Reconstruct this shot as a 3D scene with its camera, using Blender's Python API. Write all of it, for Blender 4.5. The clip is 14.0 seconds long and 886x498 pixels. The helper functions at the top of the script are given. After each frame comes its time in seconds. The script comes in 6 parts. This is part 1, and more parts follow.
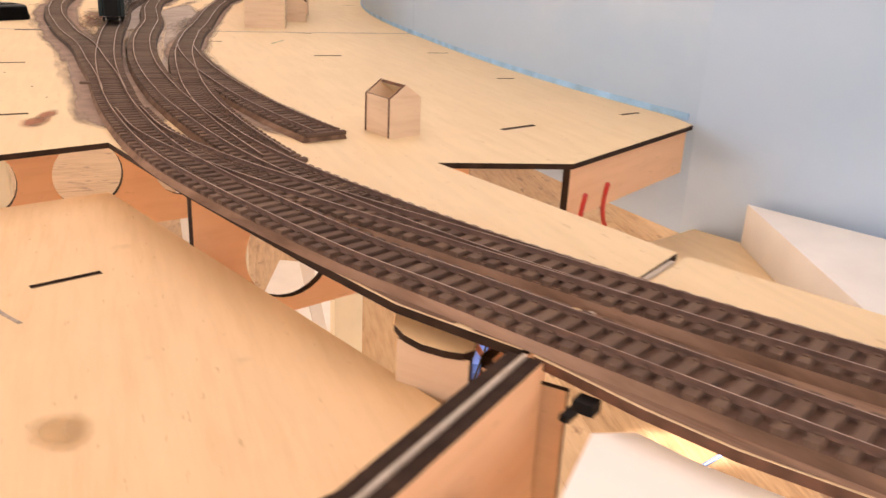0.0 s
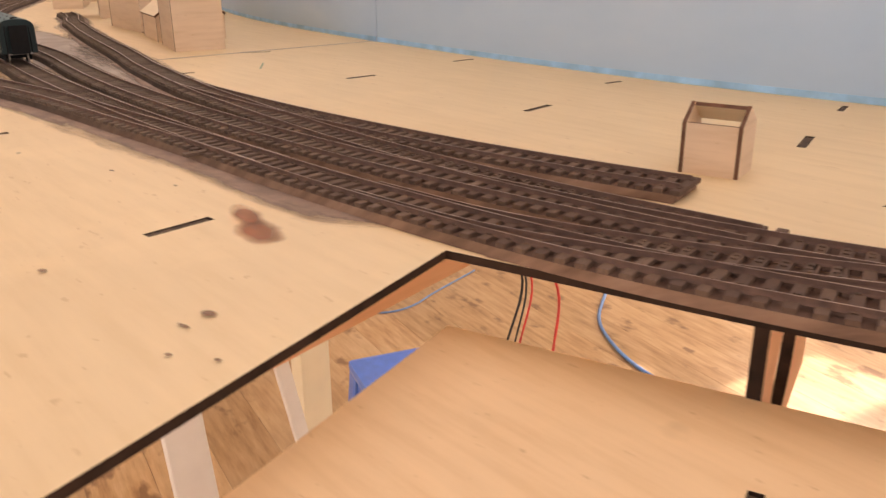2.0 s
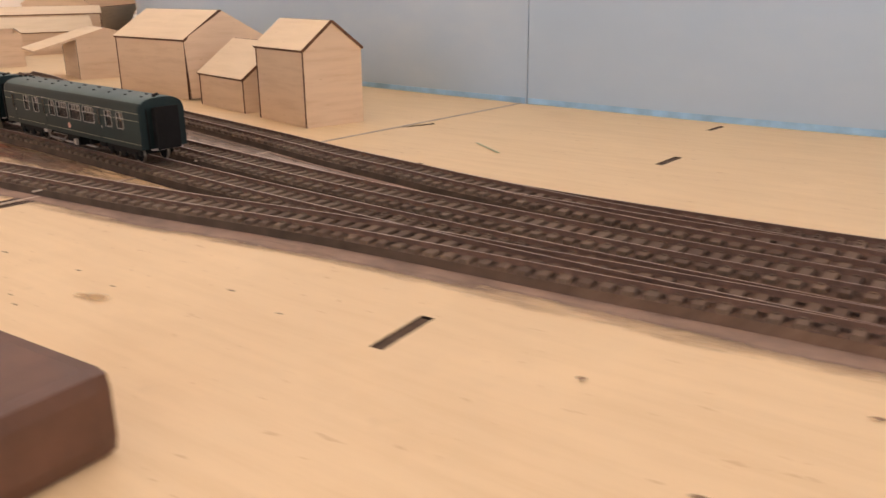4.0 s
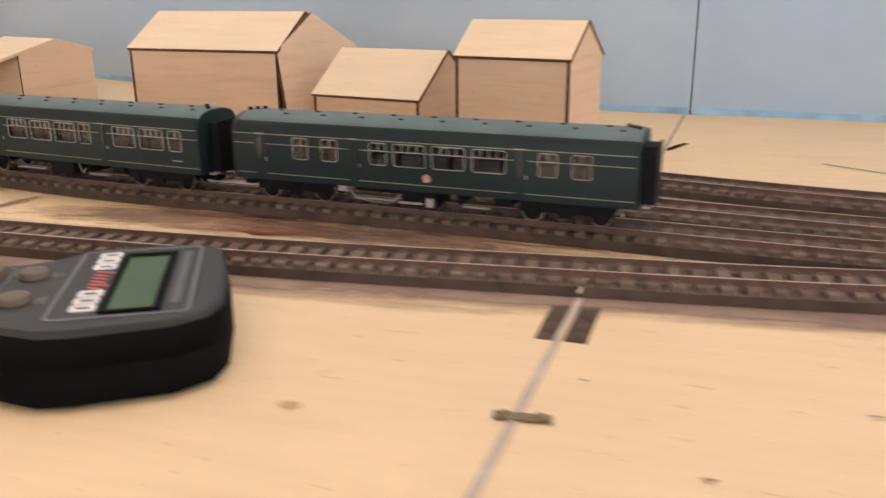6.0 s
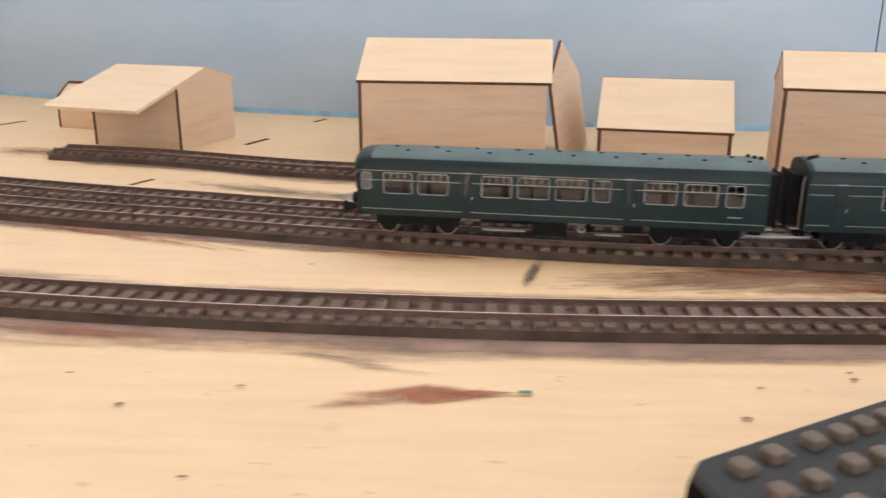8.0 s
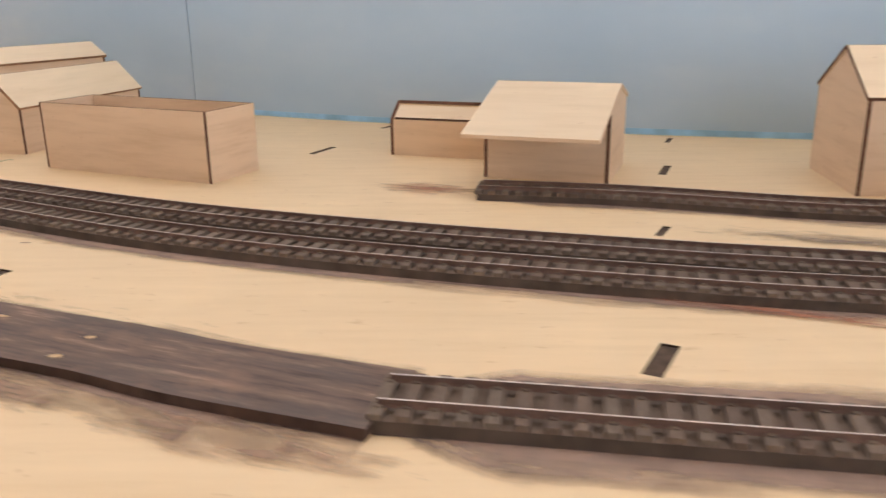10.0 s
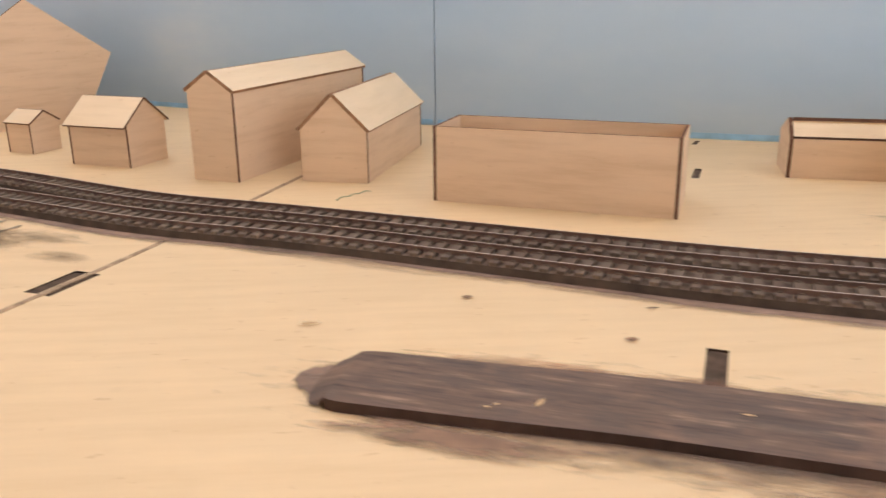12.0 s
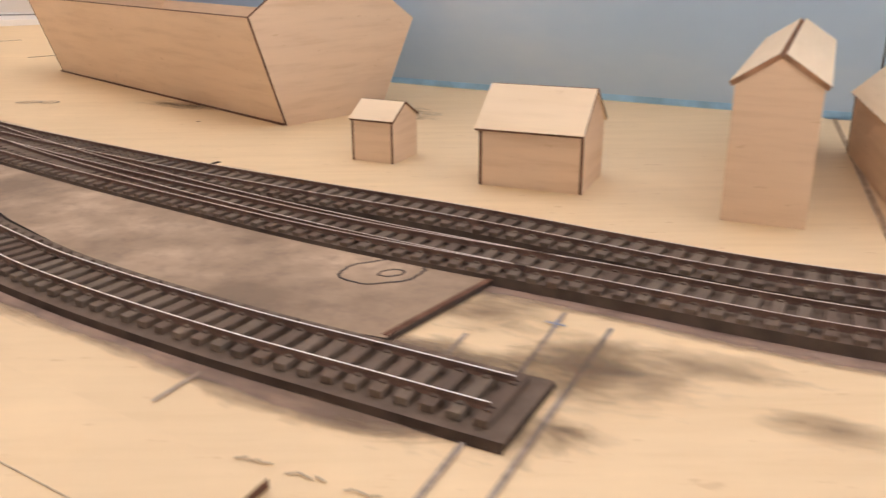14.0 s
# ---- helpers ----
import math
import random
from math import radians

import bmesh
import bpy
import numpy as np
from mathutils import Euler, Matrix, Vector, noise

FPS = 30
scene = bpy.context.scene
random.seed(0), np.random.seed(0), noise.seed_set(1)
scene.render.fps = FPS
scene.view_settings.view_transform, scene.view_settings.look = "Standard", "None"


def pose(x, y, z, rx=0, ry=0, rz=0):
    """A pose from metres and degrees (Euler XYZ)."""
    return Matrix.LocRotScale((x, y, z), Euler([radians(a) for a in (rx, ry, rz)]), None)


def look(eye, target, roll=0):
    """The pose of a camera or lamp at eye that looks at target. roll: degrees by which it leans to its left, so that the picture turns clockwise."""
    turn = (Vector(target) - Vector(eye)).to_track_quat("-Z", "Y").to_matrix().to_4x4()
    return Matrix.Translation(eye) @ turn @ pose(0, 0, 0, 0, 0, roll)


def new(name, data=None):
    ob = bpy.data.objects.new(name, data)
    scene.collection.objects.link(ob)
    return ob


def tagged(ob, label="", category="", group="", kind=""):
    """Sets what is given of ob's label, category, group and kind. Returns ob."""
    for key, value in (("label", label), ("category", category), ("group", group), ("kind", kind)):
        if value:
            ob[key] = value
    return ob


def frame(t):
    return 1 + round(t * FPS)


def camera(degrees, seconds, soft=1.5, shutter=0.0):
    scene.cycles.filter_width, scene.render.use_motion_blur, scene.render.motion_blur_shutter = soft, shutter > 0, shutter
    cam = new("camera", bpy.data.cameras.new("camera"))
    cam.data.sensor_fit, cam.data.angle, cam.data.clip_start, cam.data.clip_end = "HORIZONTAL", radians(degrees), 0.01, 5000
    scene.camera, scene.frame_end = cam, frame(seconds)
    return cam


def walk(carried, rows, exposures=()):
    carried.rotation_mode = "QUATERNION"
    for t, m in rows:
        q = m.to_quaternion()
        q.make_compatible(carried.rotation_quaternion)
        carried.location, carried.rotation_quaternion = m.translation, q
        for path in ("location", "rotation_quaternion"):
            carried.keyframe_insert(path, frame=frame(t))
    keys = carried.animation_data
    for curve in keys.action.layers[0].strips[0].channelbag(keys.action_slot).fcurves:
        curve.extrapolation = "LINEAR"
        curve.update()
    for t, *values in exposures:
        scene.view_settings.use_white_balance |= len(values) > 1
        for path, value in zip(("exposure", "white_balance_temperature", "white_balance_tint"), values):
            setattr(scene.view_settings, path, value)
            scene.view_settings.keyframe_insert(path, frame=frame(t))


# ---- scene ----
cam = camera(56.07, 14.0, soft=1.5, shutter=0.35)
PATH = [
    (0, (1.65775, -0.25412, 0.14750), (0.79264, 0.11011, -0.19736), 2.781),
    (0.5, (1.55421, -0.29520, 0.13921), (0.70933, 0.10709, -0.21338), 2.290),
    (1, (1.45478, -0.34707, 0.13355), (0.63810, 0.11203, -0.21610), 1.694),
    (1.5, (1.34880, -0.42683, 0.13381), (0.60045, 0.13444, -0.21968), 0.346),
    (2, (1.28803, -0.48858, 0.13320), (0.57732, 0.12415, -0.21241), -0.421),
    (2.4, (1.23714, -0.51243, 0.13127), (0.53650, 0.11808, -0.20273), -0.477),
    (3, (1.09184, -0.52555, 0.12651), (0.40516, 0.13094, -0.18572), -0.625),
    (3.2, (1.03011, -0.52876, 0.12798), (0.35376, 0.14003, -0.18068), -0.728),
    (5.3, (0.50390, -0.67956, 0.13733), (0.14823, 0.20224, -0.17237), -0.554),
    (5.5, (0.45979, -0.67598, 0.13699), (0.12494, 0.21384, -0.17301), -0.784),
    (6, (0.29792, -0.64596, 0.12471), (0.02166, 0.26742, -0.17433), -0.418),
    (6.5, (0.19578, -0.63727, 0.12692), (-0.03166, 0.28863, -0.17468), 0.531),
    (7, (0.07288, -0.64435, 0.13450), (-0.08620, 0.29601, -0.16620), 1.175),
    (7.5, (-0.03278, -0.65899, 0.14329), (-0.12588, 0.28928, -0.16022), 0.401),
    (8, (-0.13346, -0.66963, 0.14529), (-0.16350, 0.28514, -0.15053), 0.273),
    (8.2, (-0.17171, -0.67718, 0.14949), (-0.19716, 0.27608, -0.15160), -0.615),
    (8.5, (-0.22213, -0.68430, 0.14668), (-0.24114, 0.27144, -0.14690), -0.498),
    (9, (-0.30814, -0.65456, 0.14474), (-0.33065, 0.30186, -0.14638), -0.104),
    (9.2, (-0.35273, -0.63130, 0.14488), (-0.38602, 0.32562, -0.14355), -0.193),
    (11.3, (-0.78769, -0.47147, 0.15395), (-0.75810, 0.47917, -0.15494), -0.784),
    (11.5, (-0.83246, -0.47015, 0.15647), (-0.79216, 0.48104, -0.14950), -0.554),
    (11.6, (-0.85071, -0.46619, 0.15802), (-0.80854, 0.48491, -0.14797), -0.716),
    (12, (-0.91922, -0.44559, 0.15890), (-0.86521, 0.50656, -0.14191), -0.574),
    (12.5, (-1.00945, -0.37577, 0.14796), (-0.95354, 0.57511, -0.15652), -0.059),
    (13, (-1.11219, -0.28633, 0.14804), (-1.07760, 0.66031, -0.17238), -0.062),
    (13.4, (-1.16958, -0.22025, 0.14716), (-1.15239, 0.72332, -0.18357), -0.174),
    (13.5, (-1.18309, -0.21313, 0.14557), (-1.16786, 0.73064, -0.18468), -0.049),
    (14, (-1.25590, -0.16914, 0.14729), (-1.24899, 0.77069, -0.19427), -0.406),
]
EXPOSURES = [(0, 1.78, 7820, 27), (0.5, 1.82, 7760, 26), (1, 1.9, 7980, 30), (1.5, 1.45, 8100, 29), (2, 1.42, 7980, 27), (3, 1.25, 8020, 28), (5.5, 1.66, 7250, 23), (6.0, 1.60, 7150, 22), (6.5, 1.86, 6830, 22), (7.0, 2.0, 6550, 18), (7.5, 1.9, 6550, 18), (9, 1.54, 6460, 16), (11.5, 1.6, 6850, 18), (12.5, 1.68, 6750, 18), (13.5, 1.5, 7080, 23), (14, 1.70, 6660, 19)]
walk(cam, [(t, look(eye, target, roll)) for t, eye, target, roll in PATH], EXPOSURES)

# ---- light: a day-lit room, windows overhead and to the right, two added fill lamps ----
world = bpy.data.worlds.new("sky")
scene.world = world
world.use_nodes = True
wn = world.node_tree
sky = wn.nodes.new("ShaderNodeTexSky")
sky.sky_type, sky.sun_disc = "NISHITA", False
sky.sun_elevation, sky.sun_rotation = radians(35), radians(12)
wn.links.new(sky.outputs["Color"], wn.nodes["Background"].inputs["Color"])
wn.nodes["Background"].inputs["Strength"].default_value = 0.05


def area_lamp(name, eye, target, sx, sy, watts, colour):
    data = bpy.data.lights.new(name, "AREA")
    data.shape, data.size, data.size_y, data.energy, data.color = "RECTANGLE", sx, sy, watts, colour
    ob = new(name, data)
    ob.matrix_world = look(eye, target)
    return ob


# daylight from the roof window over the layout and from the side window; the rest is fill
area_lamp("roof_window_light", (-0.35, 0.55, 1.62), (-0.5, 0.0, 0.0), 4.4, 1.5, 12.6, (1.0, 0.94, 0.86))
area_lamp("side_window_light", (2.93, -0.2, 0.42), (0.0, -0.1, 0.0), 2.2, 2.0, 6.0, (1.0, 0.95, 0.88))
# added cool fill from behind the viewer, lifts the upright faces
area_lamp("south_window_light", (0.9, -2.56, 0.65), (-0.1, 0.3, 0.05), 2.0, 1.0, 6.0, (0.76, 0.90, 1.0))
# added fill inside the north wall, brightens the floor under the layout
area_lamp("north_window_light", (0.55, 3.18, 0.30), (0.50, 0.9, -0.98), 2.0, 0.9, 42.0, (1.0, 0.93, 0.84))
sun = new("sun", bpy.data.lights.new("sun", "SUN"))
sun.data.energy, sun.data.angle, sun.data.color = 5.0, radians(1.2), (1.0, 0.98, 0.95)
sun.matrix_world = look((1.05, 3.2, 0.70), (0.60, 1.15, -0.74))

# ---- materials ----
def node_mat(name, build):
    m = bpy.data.materials.new(name)
    m.use_nodes = True
    nt = m.node_tree
    build(nt, nt.nodes["Principled BSDF"])
    return m


def add(nt, kind, **inputs):
    n = nt.nodes.new(kind)
    for key, value in inputs.items():
        n.inputs[key.replace("_", " ")].default_value = value
    return n


def noise_fac(nt, scale, detail=4.0, stretch=(1, 1, 1), rough=0.55, offset=0.0, own=False):
    co = nt.nodes.new("ShaderNodeTexCoord")
    mp = nt.nodes.new("ShaderNodeMapping")
    mp.inputs["Scale"].default_value = stretch
    mp.inputs["Location"].default_value = (offset, offset * 0.7, offset * 0.3)
    if own:
        info = nt.nodes.new("ShaderNodeObjectInfo")
        shift = nt.nodes.new("ShaderNodeVectorMath")
        shift.operation = "MULTIPLY_ADD"
        shift.inputs[1].default_value = (17.0, 29.0, 7.0)
        nt.links.new(info.outputs["Random"], shift.inputs[0])
        nt.links.new(co.outputs["Object"], shift.inputs[2])
        nt.links.new(shift.outputs[0], mp.inputs["Vector"])
    else:
        nt.links.new(co.outputs["Object"], mp.inputs["Vector"])
    n = add(nt, "ShaderNodeTexNoise", Scale=scale, Detail=detail, Roughness=rough)
    nt.links.new(mp.outputs["Vector"], n.inputs["Vector"])
    return n.outputs["Fac"]


def ramp(nt, fac, *stops):
    r = nt.nodes.new("ShaderNodeValToRGB")
    el = r.color_ramp.elements
    el[0].position, el[0].color = stops[0][0], (*stops[0][1], 1)
    el[1].position, el[1].color = stops[-1][0], (*stops[-1][1], 1)
    for pos, col in stops[1:-1]:
        e = el.new(pos)
        e.color = (*col, 1)
    nt.links.new(fac, r.inputs["Fac"])
    return r.outputs["Color"]


def mixed(nt, fac, a, b, kind="MIX"):
    m = nt.nodes.new("ShaderNodeMix")
    m.data_type, m.blend_type = "RGBA", kind
    for sock, value in ((m.inputs[0], fac), (m.inputs[6], a), (m.inputs[7], b)):
        if isinstance(value, bpy.types.NodeSocket):
            nt.links.new(value, sock)
        else:
            sock.default_value = value if isinstance(value, float) else (*value, 1)
    return m.outputs[2]


def relief(nt, shader, fac, strength, distance=0.001):
    b = add(nt, "ShaderNodeBump", Strength=strength, Distance=distance)
    nt.links.new(fac, b.inputs["Height"])
    nt.links.new(b.outputs["Normal"], shader.inputs["Normal"])


def plain(name, colour, rough=0.5, metal=0.0, vary=0.15, scale=60.0, bump=0.0, spec=0.5):
    def build(nt, sh):
        n = noise_fac(nt, scale)
        dark, light = tuple(c * (1 - vary) for c in colour), tuple(min(1, c * (1 + vary)) for c in colour)
        nt.links.new(ramp(nt, n, (0.3, dark), (0.7, light)), sh.inputs["Base Color"])
        sh.inputs["Roughness"].default_value, sh.inputs["Metallic"].default_value = rough, metal
        sh.inputs["Specular IOR Level"].default_value = spec
        if bump:
            relief(nt, sh, noise_fac(nt, scale * 4), bump, 0.0005)
    return node_mat(name, build)


def plywood(name, light, dark, grain_axis=0, rough=0.55, flecks=0.25):
    def build(nt, sh):
        st = [9, 9, 9]
        st[grain_axis] = 1.0
        fine = noise_fac(nt, 14, 6, st, 0.6, 0.0, True)
        broad = noise_fac(nt, 5, 3, (1, 1, 1), 0.5, 3.0)
        col = ramp(nt, fine, (0.3, dark), (0.52, light), (0.75, tuple(min(1, c * 1.05) for c in light)))
        col = mixed(nt, ramp(nt, broad, (0.35, (0, 0, 0)), (0.75, (0.45, 0.45, 0.45))), col, tuple(c * 0.87 for c in light))
        knots = noise_fac(nt, 38, 2, (1, 1, 1), 0.4, 7.0)
        col = mixed(nt, ramp(nt, knots, (0.74, (0, 0, 0)), (0.82, (0.4, 0.4, 0.4))), col, tuple(c * 0.72 for c in dark))
        fst = [3.2, 3.2, 3.2]
        fst[grain_axis] = 1.0
        fleck = noise_fac(nt, 75, 2, fst, 0.5, 11.0)
        col = mixed(nt, ramp(nt, fleck, (0.69, (0, 0, 0)), (0.75, (flecks, flecks, flecks))), col, (0.40, 0.215, 0.085))
        pale = noise_fac(nt, 17, 4, (1, 1, 1), 0.6, 17.0)
        col = mixed(nt, ramp(nt, pale, (0.54, (0, 0, 0)), (0.72, (0.3, 0.3, 0.3))), col, tuple(min(0.92, c * 1.12) for c in light))
        nt.links.new(col, sh.inputs["Base Color"])
        sh.inputs["Roughness"].default_value = rough
        relief(nt, sh, fine, 0.12, 0.0006)
    return node_mat(name, build)


PLY_DECK = plywood("birch_plywood_deck", (0.77, 0.585, 0.352), (0.725, 0.54, 0.312), 0, 0.55, 0.30)
# deck ply again, with orange bounced light mixed into the sheet's colour
PLY_LOW_BOUNCE = plywood("bounce_tinted_plywood_sheet", (0.78, 0.545, 0.315), (0.72, 0.485, 0.265), 0, 0.55, 0.4)
# one birch ply: wall tone dimmer, roof tone paler, as light falls on them
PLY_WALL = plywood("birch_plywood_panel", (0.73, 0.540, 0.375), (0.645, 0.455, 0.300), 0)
PLY_ROOF_LIT = plywood("birch_plywood_roof_lit", (0.79, 0.63, 0.43), (0.74, 0.58, 0.38), 0)
# ribs: plain ply with the floor's orange bounce light put into the colour
PLY_RIB_BOUNCE = plywood("plywood_rib_floor_bounce", (0.88, 0.52, 0.30), (0.83, 0.47, 0.26), 0)
EDGE_BROWN = plain("scorched_brown_edge", (0.138, 0.066, 0.041), 0.85, 0, 0.4, 90, 0.0, 0.25)
TENON = plain("dark_brown_tenon_end", (0.098, 0.066, 0.046), 0.85, 0, 0.4, 120, 0.2, 0.2)
BURNT = plain("laser_burnt_edge", (0.036, 0.0195, 0.013), 0.9, 0, 0.4, 90, 0.0, 0.2)


def backdrop_paint(nt, sh):
    """Sky blue brushed over board, paler where the brush ran dry."""
    broad = noise_fac(nt, 2.2, 5, (1, 1, 2.2), 0.6)
    streak = noise_fac(nt, 9, 4, (1, 1, 5), 0.6, 2.0)
    col = ramp(nt, broad, (0.32, (0.37, 0.53, 0.71)), (0.55, (0.43, 0.575, 0.73)), (0.72, (0.53, 0.64, 0.75)))
    col = mixed(nt, ramp(nt, streak, (0.42, (0, 0, 0)), (0.75, (0.3, 0.3, 0.3))), col, (0.39, 0.55, 0.73))
    nt.links.new(col, sh.inputs["Base Color"])
    sh.inputs["Roughness"].default_value = 0.6
    relief(nt, sh, noise_fac(nt, 40, 4, (1, 1, 1), 0.6, 4.0), 0.08, 0.002)


SKY_PAINT = node_mat("sky_blue_painted_backdrop", backdrop_paint)
LINE_BLUE = plain("bright_blue_paint_line", (0.30, 0.56, 0.82), 0.6, 0, 0.25, 30)


def sleeper_build(nt, sh):
    """Weathered brown plastic sleepers, each a little greyer, redder or paler than the next."""
    info = nt.nodes.new("ShaderNodeObjectInfo")
    tone = ramp(nt, info.outputs["Random"], (0.0, (0.128, 0.090, 0.068)), (0.35, (0.165, 0.117, 0.087)), (0.7, (0.172, 0.133, 0.101)), (1.0, (0.210, 0.155, 0.116)))
    place = nt.nodes.new("ShaderNodeSeparateXYZ")
    nt.links.new(info.outputs["Location"], place.inputs[0])
    rusty = ramp(nt, info.outputs["Random"], (0.0, (0.105, 0.062, 0.045)), (0.5, (0.150, 0.092, 0.064)), (1.0, (0.185, 0.118, 0.084)))
    tone = mixed(nt, ramp(nt, place.outputs[0], (0.45, (0, 0, 0)), (0.95, (1, 1, 1))), tone, rusty)
    grain = noise_fac(nt, 220, 4, (1, 5, 1), 0.6, 0.0, True)
    col = mixed(nt, ramp(nt, grain, (0.40, (0, 0, 0)), (0.70, (0.5, 0.5, 0.5))), tone, (0.085, 0.056, 0.043))
    nt.links.new(col, sh.inputs["Base Color"])
    sh.inputs["Roughness"].default_value, sh.inputs["Specular IOR Level"].default_value = 0.85, 0.3
    relief(nt, sh, grain, 0.4, 0.0005)


SLEEPER = node_mat("weathered_brown_sleeper", sleeper_build)
RAIL_SIDE = plain("rust_brown_rail_web", (0.135, 0.074, 0.054), 0.75, 0.0, 0.3, 120)
RAIL_BRIGHT = plain("bright_bare_railhead", (0.90, 0.86, 0.80), 0.35, 0.6, 0.1, 80)


def rail_top_build(nt, sh):
    """Railhead, worn bright along most of the line and still rust-painted beside the open bay."""
    co = nt.nodes.new("ShaderNodeTexCoord")
    sep = nt.nodes.new("ShaderNodeSeparateXYZ")
    nt.links.new(co.outputs["Object"], sep.inputs[0])
    wear = noise_fac(nt, 25, 4)
    bright = ramp(nt, wear, (0.3, (0.60, 0.50, 0.43)), (0.7, (0.80, 0.70, 0.62)))
    rust = ramp(nt, wear, (0.35, (0.20, 0.115, 0.080)), (0.75, (0.46, 0.33, 0.25)))
    nt.links.new(mixed(nt, ramp(nt, sep.outputs[0], (0.30, (0, 0, 0)), (0.75, (1, 1, 1))), bright, rust), sh.inputs["Base Color"])
    sh.inputs["Roughness"].default_value, sh.inputs["Metallic"].default_value = 0.42, 0.35


RAIL_TOP = node_mat("worn_nickel_railhead", rail_top_build)
BED_DARK = plain("dark_cork_bed_flank", (0.052, 0.034, 0.025), 0.9, 0, 0.4, 70, 0.4, 0.2)


def bed_build(nt, sh):
    """Brown paint over cork, rust-red by the open bay and dusted grey further along."""
    co = nt.nodes.new("ShaderNodeTexCoord")
    sep = nt.nodes.new("ShaderNodeSeparateXYZ")
    nt.links.new(co.outputs["Object"], sep.inputs[0])
    drift = nt.nodes.new("ShaderNodeMath")
    drift.operation = "MULTIPLY_ADD"
    drift.inputs[1].default_value = 0.25
    nt.links.new(noise_fac(nt, 7, 3), drift.inputs[0])
    nt.links.new(sep.outputs[0], drift.inputs[2])
    dust = ramp(nt, noise_fac(nt, 60, 5, (1, 1, 1), 0.65), (0.3, (0.105, 0.074, 0.055)), (0.7, (0.175, 0.130, 0.098)))
    rust = ramp(nt, noise_fac(nt, 45, 5, (1, 1, 1), 0.65), (0.3, (0.075, 0.038, 0.026)), (0.7, (0.150, 0.086, 0.062)))
    col = mixed(nt, ramp(nt, drift.outputs[0], (0.55, (0, 0, 0)), (0.95, (1, 1, 1))), dust, rust)
    nt.links.new(col, sh.inputs["Base Color"])
    sh.inputs["Roughness"].default_value, sh.inputs["Specular IOR Level"].default_value = 0.9, 0.25
    relief(nt, sh, noise_fac(nt, 260, 3), 0.5, 0.0006)


BED = node_mat("brown_painted_cork_bed", bed_build)


def turned_streaks(nt, degrees, along, across, scale=1.0, detail=5.0):
    """Long streaks in plan, drawn out in one direction."""
    co = nt.nodes.new("ShaderNodeTexCoord")
    turn = nt.nodes.new("ShaderNodeMapping")
    turn.inputs["Rotation"].default_value = (0, 0, radians(-degrees))
    nt.links.new(co.outputs["Object"], turn.inputs["Vector"])
    mp = nt.nodes.new("ShaderNodeMapping")
    mp.inputs["Scale"].default_value = (along, across, 20)
    nt.links.new(turn.outputs["Vector"], mp.inputs["Vector"])
    n = add(nt, "ShaderNodeTexNoise", Scale=scale, Detail=detail, Roughness=0.6)
    nt.links.new(mp.outputs["Vector"], n.inputs["Vector"])
    return n.outputs["Fac"]


def shoulder_build(nt, sh):
    """Cut side of the trackbed: near black where it is thick with paint, worn to tan beside the open bay."""
    co = nt.nodes.new("ShaderNodeTexCoord")
    sep = nt.nodes.new("ShaderNodeSeparateXYZ")
    nt.links.new(co.outputs["Object"], sep.inputs[0])
    dark = ramp(nt, noise_fac(nt, 70, 4), (0.3, (0.055, 0.039, 0.030)), (0.7, (0.105, 0.074, 0.056)))
    tan = ramp(nt, turned_streaks(nt, 24, 9, 120), (0.3, (0.13, 0.075, 0.050)), (0.5, (0.25, 0.150, 0.102)), (0.7, (0.38, 0.245, 0.175)))
    nt.links.new(mixed(nt, ramp(nt, sep.outputs[0], (0.50, (0, 0, 0)), (0.95, (1, 1, 1))), dark, tan), sh.inputs["Base Color"])
    sh.inputs["Roughness"].default_value, sh.inputs["Specular IOR Level"].default_value = 0.85, 0.25


def brown_deck_build(nt, sh):
    """Brown spray on the deck, brushed out into paler and darker streaks along the tracks."""
    streak = turned_streaks(nt, 24, 7, 130)
    blot = noise_fac(nt, 30, 4)
    col = ramp(nt, streak, (0.30, (0.115, 0.066, 0.045)), (0.50, (0.235, 0.142, 0.098)), (0.70, (0.37, 0.235, 0.165)))
    col = mixed(nt, ramp(nt, blot, (0.45, (0, 0, 0)), (0.75, (0.5, 0.5, 0.5))), col, (0.13, 0.078, 0.055))
    nt.links.new(col, sh.inputs["Base Color"])
    sh.inputs["Roughness"].default_value, sh.inputs["Specular IOR Level"].default_value = 0.9, 0.2
    relief(nt, sh, streak, 0.2, 0.0006)


BED_SIDE = node_mat("painted_bed_shoulder", shoulder_build)
BROWN_DECK = node_mat("brown_sprayed_deck", brown_deck_build)
WALL_PAINT = plain("white_room_paint", (0.8, 0.77, 0.72), 0.7, 0, 0.04, 2)


